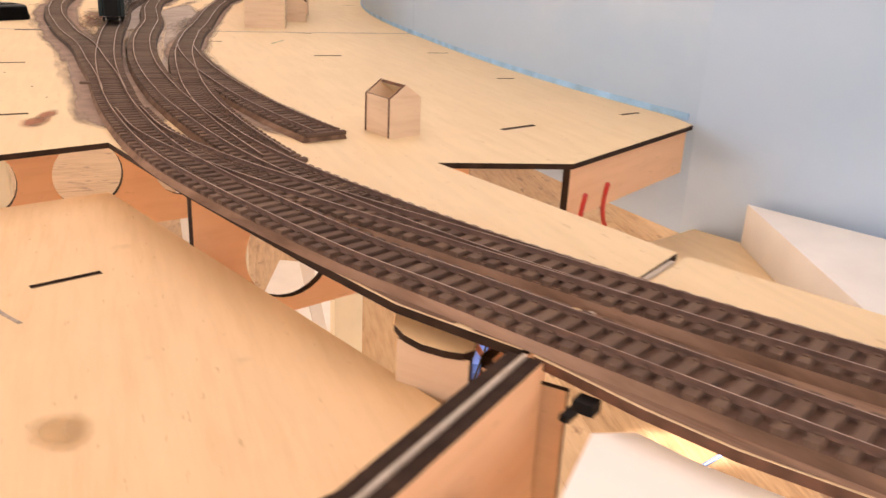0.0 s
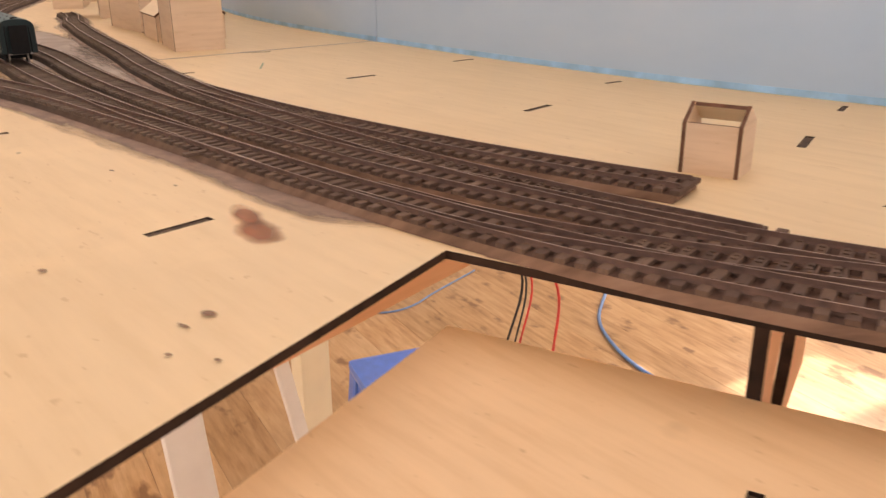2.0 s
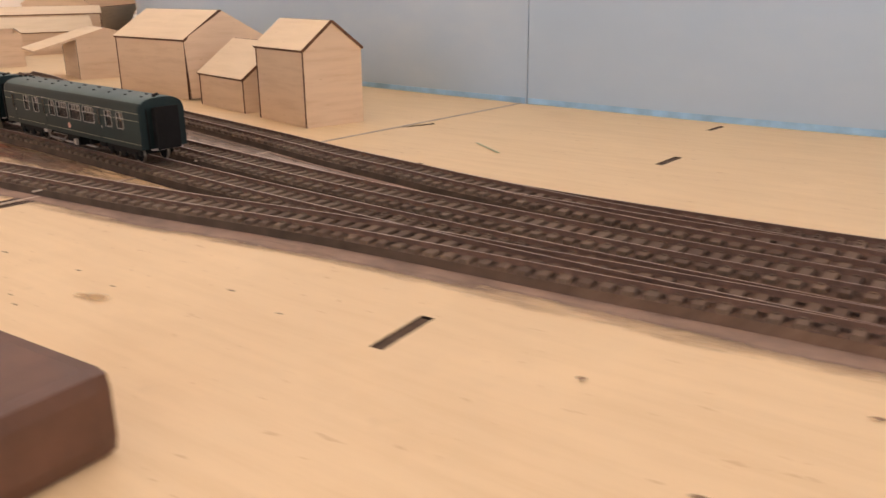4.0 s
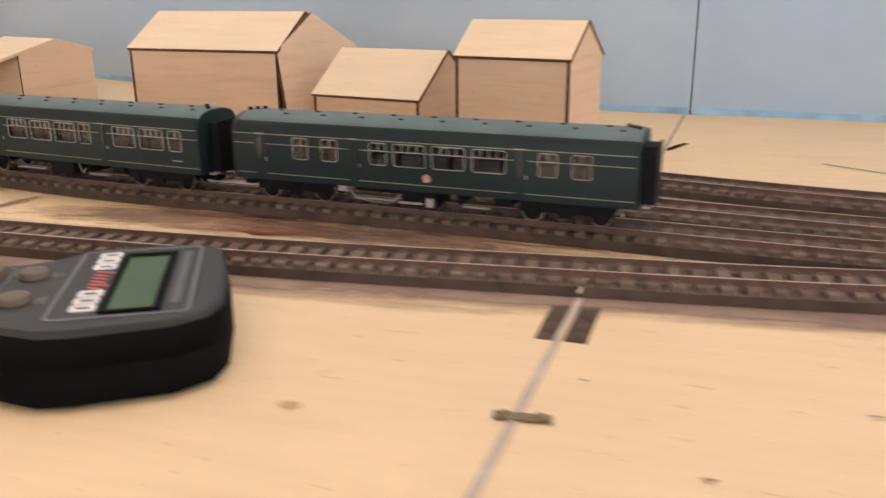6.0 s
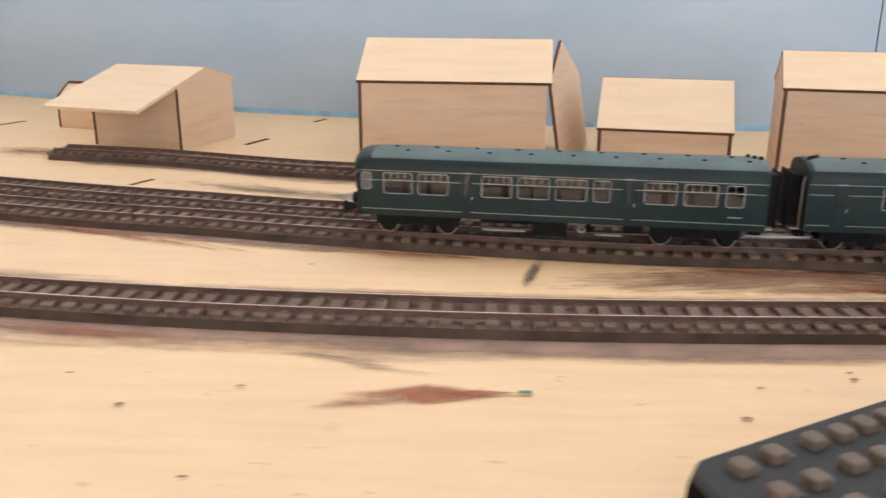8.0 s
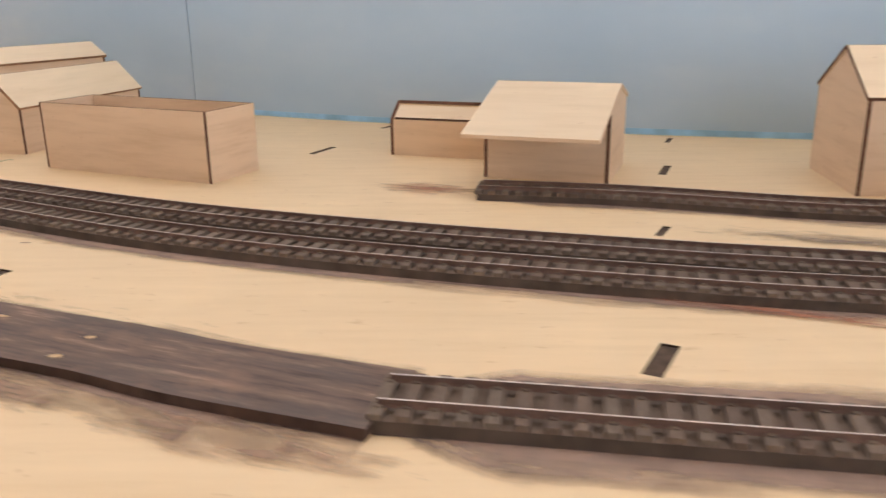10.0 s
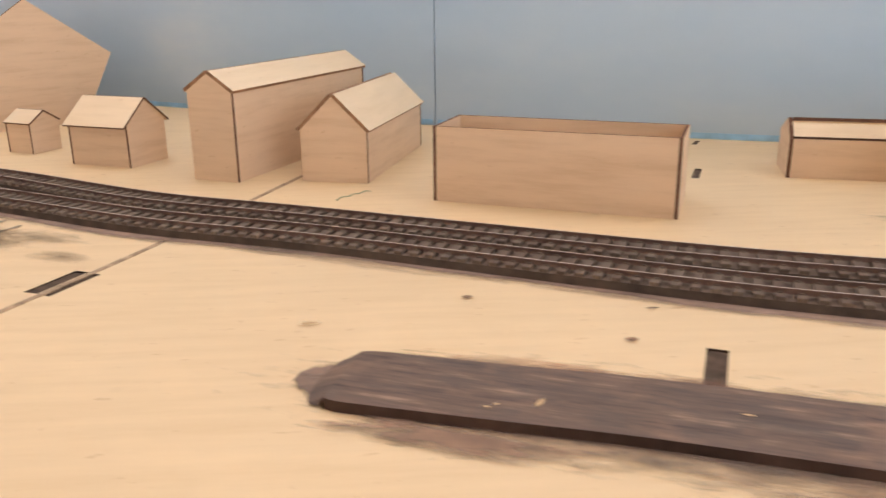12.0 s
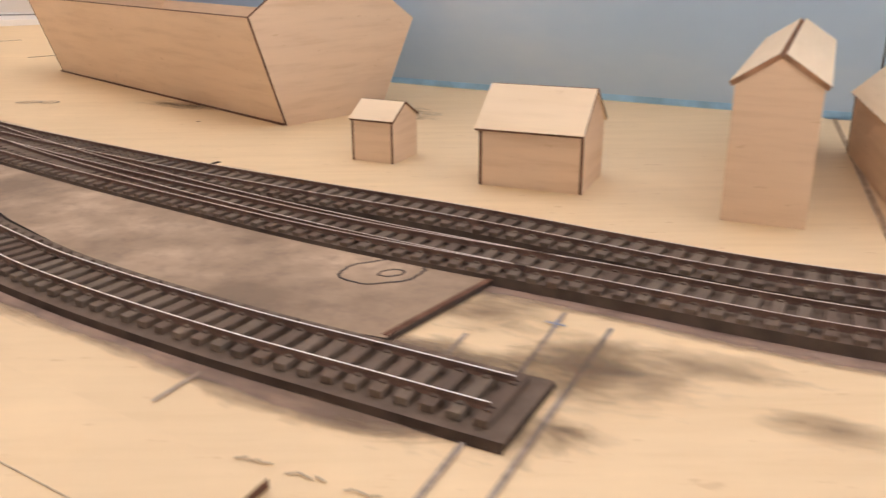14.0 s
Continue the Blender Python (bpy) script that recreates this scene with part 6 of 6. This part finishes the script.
        rb = prism([(CL - 0.020, 0.0170), (CL - 0.013, 0.0170), (CL - 0.013, 0.0176), (CL - 0.020, 0.0176)], 0.0001, 0.0003, side_mat=0)
        if cab:
            part("number_bar", rb, [CREAM], root, m=face)
    # roof: grey on top, green above the cantrail, drawn in at the cab
    bm = bmesh.new()
    sec = roof_section()
    stations = [(0.0, 0.86, 0.62), (0.0012, 0.91, 0.80), (0.004, 0.96, 0.92), (0.010, 0.99, 0.985), (0.018, 1, 1), (CL - 0.003, 1, 1), (CL, 0.99, 0.97)] if cab else [(0.0, 0.99, 0.97), (0.003, 1, 1), (CL - 0.003, 1, 1), (CL, 0.99, 0.97)]
    rows = []
    for x, fy, fz in stations:
        rows.append([bm.verts.new((x, y * fy, Z_CANT + (z - Z_CANT) * fz)) for y, z in sec])
    for ra, rb_ in zip(rows, rows[1:]):
        for k in range(len(sec) - 1):
            f = bm.faces.new((ra[k], rb_[k], rb_[k + 1], ra[k + 1]))
            f.smooth = True
            f.material_index = 1 if 3 <= k <= 12 and ra is not rows[0] and not (cab and ra is rows[1]) and not (cab and ra is rows[2]) else 0
    for r in (rows[0], rows[-1]):
        bm.faces.new(r)
    bmesh.ops.recalc_face_normals(bm, faces=bm.faces)
    roof = part("roof", bm, [GREEN, ROOF_GREY], root, "grey coach roof with green eaves")
    for k in range(9):
        for y in (-0.0085, 0.0):
            part("roof_vent", block(0.0022, 0.0016, 0.0011, (0, 0, 0), 0.0003), [BLACK], roof, m=Matrix.Translation((0.022 + k * 0.0235 + (0.008 if y else 0), y, Z_CANT + (Z_ROOF - Z_CANT) * (0.93 if y else 0.995) - 0.0003)))
    # ends
    if cab:
        bm = bmesh.new()
        prof = [(0.0006, -0.80), (0.0002, -0.45), (0.0, 0.0), (0.0002, 0.45), (0.0006, 0.80)]
        cols = []
        for z, push in ((Z_SOLE - 0.001, 0.0), (0.022, 0.0), (0.0285, 0.0008), (Z_CANT, 0.0026)):
            ring = [(0.0045, -CW / 2)] + [(x + push, y * CW / 2) for x, y in prof] + [(0.0045, CW / 2)]
            cols.append([bm.verts.new((x, y, z)) for x, y in ring])
        for a, b in zip(cols, cols[1:]):
            for k in range(len(a) - 1):
                bm.faces.new((a[k], a[k + 1], b[k + 1], b[k])).smooth = True
        bmesh.ops.recalc_face_normals(bm, faces=bm.faces)
        for f in bm.faces:
            if f.normal.x > 0:
                f.normal_flip()
        nose = part("cab_front", bm, [GREEN], root)
        for y in (-0.0105, 0.0, 0.0105):
            part("cab_window", block(0.0012, 0.0088, 0.0085, (0, 0, 0), 0.0004), [DARK_GLASS], nose, m=Matrix.Translation((0.0008, y, 0.0245)))
        for y in (-0.011, 0.011):
            bm = bmesh.new()
            bmesh.ops.create_cone(bm, cap_ends=True, segments=16, radius1=0.0035, radius2=0.0012, depth=0.008)
            part("buffer", bm, [BLACK], nose, m=pose(-0.004, y, 0.0125, 0, 90, 0))
        part("coupling_pipe", tube([(-0.001, -0.004, 0.011), (-0.004, -0.004, 0.007), (-0.003, -0.002, 0.004)], 0.0006), [plain("red_pipe", (0.35, 0.03, 0.02))], nose)
    ends = [CL] if cab else [0.0, CL]
    for x in ends:
        out = 1 if x > 0 else -1
        endm = part("end_wall", block(0.001, CW - 0.002, Z_CANT - Z_SOLE + 0.004, (x - out * 0.0006, 0, Z_SOLE)), [GREEN], root)
        gw = part("gangway", block(0.0065, 0.0165, 0.0290, (x + out * 0.0033, 0, 0.0105), 0.0012), [BLACK], root, "black corridor gangway bellows")
        part("gangway_plate", block(0.0010, 0.0185, 0.0305, (x + out * 0.0068, 0, 0.0100), 0.0004), [BLACK], gw)
        for y in (-0.0125, 0.0125):
            part("end_pipe", tube([(x + out * 0.0010, y, Z_SOLE), (x + out * 0.0010, y, 0.036), (x - out * 0.002, y * 0.9, 0.043)], 0.0005), [SILVER if y < 0 and x == 0 else BLACK], endm)
        part("end_step", block(0.0040, 0.0240, 0.0009, (x + out * 0.0030, 0, 0.0094), 0.0003), [DRAWBAR], endm)
        for k in range(3):
            part("roof_pot", block(0.002, 0.002, 0.0026, (x - out * (0.003 + 0.003 * k), -0.003 + 0.003 * k, Z_ROOF - 0.001), 0.0005), [BLACK], roof)
    # inside: floor, seats and a bulkhead
    for k, x in enumerate(np.arange(0.022, CL - 0.012, 0.0145)):
        for y in (-0.0095, 0.0095):
            part("seat", block(0.0112, 0.012, 0.0166, (float(x), y, 0.0120), 0.001), [SEAT_BROWN], body)
    for x in (0.016, 0.062, 0.146, CL - 0.008):
        part("bulkhead", block(0.001, CW - 0.003, Z_CANT - Z_SOLE - 0.002, (x, 0, Z_SOLE + 0.001)), [SEAT_BROWN], body)
    # bogies and underfloor gear
    for bx in (0.036, CL - 0.036):
        bogie = part("bogie", block(0.040, 0.020, 0.0035, (bx, 0, 0.0055), 0.001), [BLACK], root, m=Matrix.Translation((0, 0, -RIDE)))
        for sy in (-1, 1):
            bm = block(0.049, 0.0016, 0.0078, (bx, sy * 0.0126, 0.0055), 0.0006)
            for ox in (-0.0175, 0.0175):
                block(0.0050, 0.0024, 0.0055, (bx + ox, sy * 0.0130, 0.0030), 0.0006, bm=bm)
            block(0.008, 0.0022, 0.0050, (bx, sy * 0.0130, 0.0032), 0.0008, bm=bm)
            part("side_frame", bm, [BLACK], bogie)
        for ox in (-0.0175, 0.0175):
            for sy in (-1, 1):
                bm = bmesh.new()
                bmesh.ops.create_cone(bm, cap_ends=True, segments=28, radius1=0.0060, radius2=0.0060, depth=0.0014)
                wheel = part("wheel", bm, [BLACK], bogie, m=Matrix.Translation((bx + ox, sy * 0.0096, 0.0060)) @ Matrix.Rotation(radians(90), 4, "X"))
                rim = [(math.cos(k * math.tau / 28) * 0.00605, math.sin(k * math.tau / 28) * 0.00605) for k in range(28)]
                inner = [(x * 0.91, y * 0.91) for x, y in rim]
                part("tyre", prism(rim, -0.0010, 0.0010, [inner], side_mat=0), [STEEL], wheel)
    for x, lx, z, lz, y, mat in ((0.0875, 0.030, 0.0062, 0.0042, 0.0, BLACK), (0.1125, 0.0200, 0.0006, 0.0098, -0.003, BLACK), (0.1345, 0.0030, 0.0030, 0.0070, 0.0, BLACK), (0.1590, 0.0100, 0.0045, 0.0058, -0.002, BLACK)):
        part("equipment_box", block(lx, 0.022, lz, (x, y, z), 0.0008), [BLACK], root)
    for x0, x1 in ((0.0745, 0.0990), (0.1380, 0.1530)):
        part("footboard", block(x1 - x0, 0.0024, 0.0007, ((x0 + x1) / 2, -0.0150, 0.0030), 0.0002), [SILVER], root)
        part("footboard", block(x1 - x0, 0.0024, 0.0007, ((x0 + x1) / 2, 0.0150, 0.0030), 0.0002), [SILVER], root)
    if cab:
        part("pipe_run", tube([(0.127, -0.0135, 0.0090), (0.129, -0.0140, 0.0050), (0.1305, -0.0140, 0.0030), (0.133, -0.0140, 0.0060)], 0.0006), [STEEL], root)
        part("brake_cylinder", tube([(0.1325, -0.0120, 0.0062), (0.1375, -0.0120, 0.0056)], 0.0015), [BLACK], root)
    else:
        part("pipe_run", tube([(0.0700, -0.0145, 0.0085), (0.0725, -0.0148, 0.0060), (0.0755, -0.0150, 0.0030), (0.0850, -0.0150, 0.0018), (0.0945, -0.0150, 0.0014), (0.0975, -0.0148, 0.0030), (0.1015, -0.0145, 0.0062)], 0.0005), [STEEL], root, "bright bent pipe under the body")
        part("valve_box", block(0.0055, 0.0040, 0.0038, (0.0675, -0.0140, 0.0062), 0.0006), [DRAWBAR], root)
        part("valve_box", block(0.0040, 0.0040, 0.0048, (0.1190, -0.0140, 0.0012), 0.0006), [DRAWBAR], root)
        part("step_bar", block(0.0130, 0.0020, 0.0009, (0.1080, -0.0150, 0.0022), 0.0002), [DRAWBAR], root)
    return root


W1 = [(along(a), along(b), n) for a, b, n in ((471, 518, 4), (530, 579, 4), (638, 687, 4), (700, 752, 4), (765, 817, 4), (830, 858, 2), (918, 972, 4), (987, 1044, 4), (1060, 1090, 2))]
D1 = [(along(a), along(b)) for a, b in ((604, 619), (882, 898))]
LONG = [(0.0390, 0.0480, 2), (0.0569, 0.0660, 2), (0.0862, 0.0952, 2), (0.1000, 0.1174, 4), (0.1220, 0.1394, 4), (0.1442, 0.1614, 4), (0.1790, 0.1880, 2), (0.1960, 0.2050, 2)]
D2 = [(0.0144, 0.0205), (0.0739, 0.0792), (0.1665, 0.1720)]
lead = coach("driving_coach", "dark green diesel driving coach with grey roof and silver windows", W1, D1, True)
trail = coach("trailer_coach", "dark green brake coach with grey roof coupled behind", LONG, D2, False)
for s in (-1, 1):
    bm = bmesh.new()
    bmesh.ops.create_cone(bm, cap_ends=True, segments=20, radius1=0.0022, radius2=0.0022, depth=0.0004)
    part("roundel", bm, [plain("cream_and_red_roundel", (0.6, 0.32, 0.26), 0.5, 0, 0.3, 400)], trail, m=Matrix.Translation((0.1186, s * (CW / 2 + 0.0002), 0.0175)) @ Matrix.Rotation(radians(90), 4, "X"))

main_line = smooth_line(MAIN, 0.002)[0]


def on_main(x):
    k = int(np.abs(main_line[:, 0] - x).argmin())
    return Vector((main_line[k][0], main_line[k][1], RAIL_Z + RIDE))


def park(ob, nose_x):
    """Sets a coach on the main track by its two bogies."""
    a, b = on_main(nose_x + 0.036), on_main(nose_x + CL - 0.036)
    d = (b - a).normalized()
    yaw = math.atan2(d.y, d.x)
    ob.matrix_basis = Matrix.Translation(a - d * 0.036) @ Matrix.Rotation(yaw, 4, "Z")


park(lead, -0.1986)
park(trail, 0.0492)
ca, cb = on_main(0.0215), on_main(0.0565)
bar_yaw = math.degrees(math.atan2(cb.y - ca.y, cb.x - ca.x))
bar = empty("coupling_bar", pose((ca.x + cb.x) / 2, (ca.y + cb.y) / 2, RAIL_Z, 0, 0, bar_yaw), "flat steel coupling bar between the two coaches", "coupling")
part("drawbar", block(0.036, 0.0050, 0.0012, (0, -0.004, 0.0050), 0.0004), [DRAWBAR], bar)
part("pivot", block(0.0060, 0.0070, 0.0022, (-0.0120, -0.004, 0.0062), 0.0006), [BLACK], bar)
part("pivot", block(0.0060, 0.0070, 0.0022, (0.0120, -0.004, 0.0062), 0.0006), [BLACK], bar)

# ---- hand-held controller lying on the deck ----
ctl = empty("handset", pose(-0.0798, -0.4642, 0, 0, 0, 28.38), "dark grey hand-held train controller with green display", "controller")
# outline in plan: first from the tail to the head, second from the far side to the near side
OUT = [(0.008, 0.0060), (0.060, 0.0050), (0.120, 0.0045), (0.150, 0.0040), (0.160, 0.0000), (0.169, -0.0070), (0.179, -0.0108), (0.206, -0.0112), (0.217, -0.0085), (0.2235, -0.001), (0.2265, 0.033), (0.2260, 0.060), (0.2215, 0.0710), (0.210, 0.0775),
       (0.180, 0.0805), (0.169, 0.0795), (0.160, 0.0745), (0.149, 0.0680), (0.125, 0.0655), (0.060, 0.0655), (0.008, 0.066), (0.0015, 0.061), (-0.0008, 0.052), (-0.0015, 0.035), (-0.0008, 0.020), (0.0015, 0.0105)]
bm = bmesh.new()
levels = []
cx, cy = 0.11, -0.0365
for z, s, near in ((0.0004, 1.05, 0.0035), (0.0015, 1.08, 0.0052), (0.0045, 1.085, 0.0058), (0.0095, 1.055, 0.0038), (0.0114, 1.035, 0.0022), (0.0119, 1.022, 0.0014), (0.0124, 1.032, 0.0018), (0.0180, 1.010, 0.0), (0.0208, 0.993, 0.0), (0.0223, 0.975, 0.0), (0.0230, 0.950, 0.0)):
    levels.append([bm.verts.new((cx + (x - cx) * min(1.0, 1 - (1 - s) * 0.4), cy + (-n - cy) * s - (near if n > 0.04 else 0.0), z)) for x, n in OUT])
for k_level, (la, lb) in enumerate(zip(levels, levels[1:])):
    for k in range(len(OUT)):
        f = bm.faces.new((la[k - 1], la[k], lb[k], lb[k - 1]))
        f.smooth, f.material_index = True, 0 if k_level >= 8 else 1
bm.faces.new(levels[-1])
bm.faces.new(reversed(levels[0]))
bmesh.ops.recalc_face_normals(bm, faces=bm.faces)
part("case", bm, [HANDSET, HANDSET_SIDE], ctl)
TOP = 0.0230


def dome_key(la, ln, h=0.0032):
    """A moulded rubber key: straight foot, sides drawn in, crown rounded over."""
    bm = bmesh.new()
    rows = []
    for z, f in ((0.0, 1.05), (h * 0.75, 0.97), (h * 0.94, 0.91), (h, 0.78)):
        rows.append([bm.verts.new((math.copysign(abs(math.cos(a)) ** 0.45, math.cos(a)) * la / 2 * f, math.copysign(abs(math.sin(a)) ** 0.45, math.sin(a)) * ln / 2 * f, z)) for a in (k * math.tau / 20 + 0.01 for k in range(20))])
    for ra, rb in zip(rows, rows[1:]):
        for k in range(20):
            bm.faces.new((ra[k - 1], ra[k], rb[k], rb[k - 1])).smooth = True
    bm.faces.new(rows[-1]).smooth = True
    bmesh.ops.recalc_face_normals(bm, faces=bm.faces)
    return bm


def round_key(r, h):
    bm = bmesh.new()
    rows = [[bm.verts.new((math.cos(k * math.tau / 24) * r * f, math.sin(k * math.tau / 24) * r * f, z)) for k in range(24)] for z, f in ((0, 1.02), (h * 0.72, 0.97), (h * 0.93, 0.90), (h, 0.72))]
    for ra, rb in zip(rows, rows[1:]):
        for k in range(24):
            bm.faces.new((ra[k - 1], ra[k], rb[k], rb[k - 1])).smooth = True
    bm.faces.new(rows[-1]).smooth = True
    bmesh.ops.recalc_face_normals(bm, faces=bm.faces)
    return bm


SMALL, TALL, LONG_KEY, SQUARE, ROUND = (mesh_of("key", bm, [KEY]) for bm in (dome_key(0.0064, 0.0062), dome_key(0.0060, 0.0108), dome_key(0.0064, 0.0200), dome_key(0.0092, 0.0098), round_key(0.0054, 0.0030)))
KEYPAD = [(SMALL, a, n) for a, ns in ((0.0142, (0.0165, 0.0297, 0.0428, 0.0555)), (0.0270, (0.0156, 0.0294, 0.0420, 0.0548)), (0.0426, (0.0153, 0.0284)), (0.0532, (0.0156, 0.0293, 0.0424, 0.0553)), (0.0637, (0.0152, 0.0280, 0.0421, 0.0560))) for n in ns]
KEYPAD += [(LONG_KEY, 0.0421, 0.0495)]
KEYPAD += [(TALL, a, n) for a, n in ((0.0738, 0.0172), (0.0742, 0.0357), (0.0736, 0.0525), (0.0926, 0.0188), (0.0926, 0.0525), (0.1090, 0.0170), (0.1097, 0.0345), (0.1088, 0.0532))]
KEYPAD += [(SQUARE, a, n) for a, n in ((0.1270, 0.0170), (0.1394, 0.0166), (0.1264, 0.0522), (0.1390, 0.0519))]
KEYPAD += [(ROUND, a, n) for a, n in ((0.1552, 0.0210), (0.1552, 0.0480))]
for mesh, a, n in KEYPAD:
    part("key", mesh, None, ctl, m=pose(a, -n, TOP - 0.0002))
part("stop_key", round_key(0.0050, 0.0034), [RED_KEY], ctl, "red round stop key", m=pose(0.0936, -0.0350, TOP - 0.0002))
# thumbwheel in its recessed window
part("wheel_window", prism(rounded(0.1236, 0.1424, -0.0352, -0.0248, 0.0008), 0, 0.0005, [rounded(0.1248, 0.1412, -0.0342, -0.0258, 0.0005)], side_mat=0), [HANDSET], ctl, m=Matrix.Translation((0, 0, TOP)))
part("wheel_recess", prism([(0.1248, -0.0342), (0.1412, -0.0342), (0.1412, -0.0258), (0.1248, -0.0258)], 0, 0.0002, side_mat=0), [HANDSET_SIDE], ctl, m=Matrix.Translation((0, 0, TOP)))
wheel_bm = tube([(0.1275, -0.0300, 0), (0.1385, -0.0300, 0)], 0.0046, sides=28)
part("thumbwheel", wheel_bm, [HANDSET_SIDE], ctl, "black ribbed thumbwheel", m=Matrix.Translation((0, 0, TOP - 0.0036)))
# printed labels: short lines of small print beside the keys
print_rng = random.Random(11)
label_line = mesh_of("key_print", block(0.0005, 0.0060, 0.00015), [PRINT_GREY])
for mesh, a, n in KEYPAD:
    wide = 0.0046 if mesh in (SMALL, LONG_KEY) else 0.0058 if mesh is TALL else 0.0070
    for k in range(2 if mesh in (SMALL, LONG_KEY) else 3):
        if mesh is SQUARE and a < 0.13:
            continue
        part("key_print", label_line, None, ctl, m=pose(a + wide + 0.0013 * k, -n + print_rng.uniform(-0.0008, 0.0008), TOP, 0, 0, 0) @ Matrix.Diagonal((1, print_rng.uniform(0.6, 1.15) * (0.75 if mesh in (SMALL, LONG_KEY) else 1.15), 1, 1)))
# thin printed frame round the wheel and its four keys
part("print_frame", prism(rounded(0.1195, 0.1468, -0.0600, -0.0095, 0.002), 0, 0.0002, [rounded(0.1200, 0.1463, -0.0595, -0.0100, 0.0018)], side_mat=0), [PRINT_GREY], ctl, m=Matrix.Translation((0, 0, TOP)))
# display panel
part("panel_outline", prism(rounded(0.1685, 0.2150, -0.0705, 0.0050, 0.003), 0, 0.0004, [rounded(0.1698, 0.2137, -0.0692, 0.0037, 0.0025)], side_mat=0), [PRINT_GREY], ctl, m=Matrix.Translation((0, 0, TOP)))
part("display_bezel", prism(rounded(0.1850, 0.2052, -0.0668, -0.0020, 0.001), 0, 0.0009, [rounded(0.1872, 0.2026, -0.0648, -0.0042, 0.0006)], side_mat=0), [HANDSET_SIDE], ctl, m=Matrix.Translation((0, 0, TOP)))
part("display", prism([(0.1872, -0.0648), (0.2026, -0.0648), (0.2026, -0.0042), (0.1872, -0.0042)], 0, 0.0002, side_mat=0), [LCD], ctl, "green liquid-crystal display", m=Matrix.Translation((0, 0, TOP)))
for k in range(3):
    for n0 in (-0.0028 + 0.0074 * k, 0.0424 + 0.0072 * k):
        n1 = n0 + 0.0062
        part("maker_mark", prism(rounded(0.1752, 0.1836, -n1, -n0, 0.0012), 0, 0.0003, [rounded(0.1772, 0.1817, -n1 + 0.0018, -n0 - 0.0018, 0.0004)], side_mat=0), [PRINT_WHITE], ctl, m=Matrix.Translation((0, 0, TOP)))
for k in range(6):
    n0 = 0.0205 + 0.0036 * k
    part("maker_mark", prism([(0.1772, -n0), (0.1842 if k in (0, 4) else 0.1822, -n0 - 0.0024), (0.1842 if k in (0, 4) else 0.1822, -n0 - 0.0036), (0.1772, -n0 - 0.0012)], 0, 0.0003, side_mat=0), [PRINT_RED], ctl, m=Matrix.Translation((0, 0, TOP)))
part("print_band", prism([(0.2078, -0.0610), (0.2108, -0.0610), (0.2108, -0.0010), (0.2078, -0.0010)], 0, 0.0002, side_mat=0), [plain("mid_grey_print_band", (0.075, 0.08, 0.08), 0.5)], ctl, m=Matrix.Translation((0, 0, TOP)))
part("handset_edge", tube([(x, -n - 0.0012, 0.0124) for x, n in OUT[14:22]], 0.0005), [HANDSET], ctl)
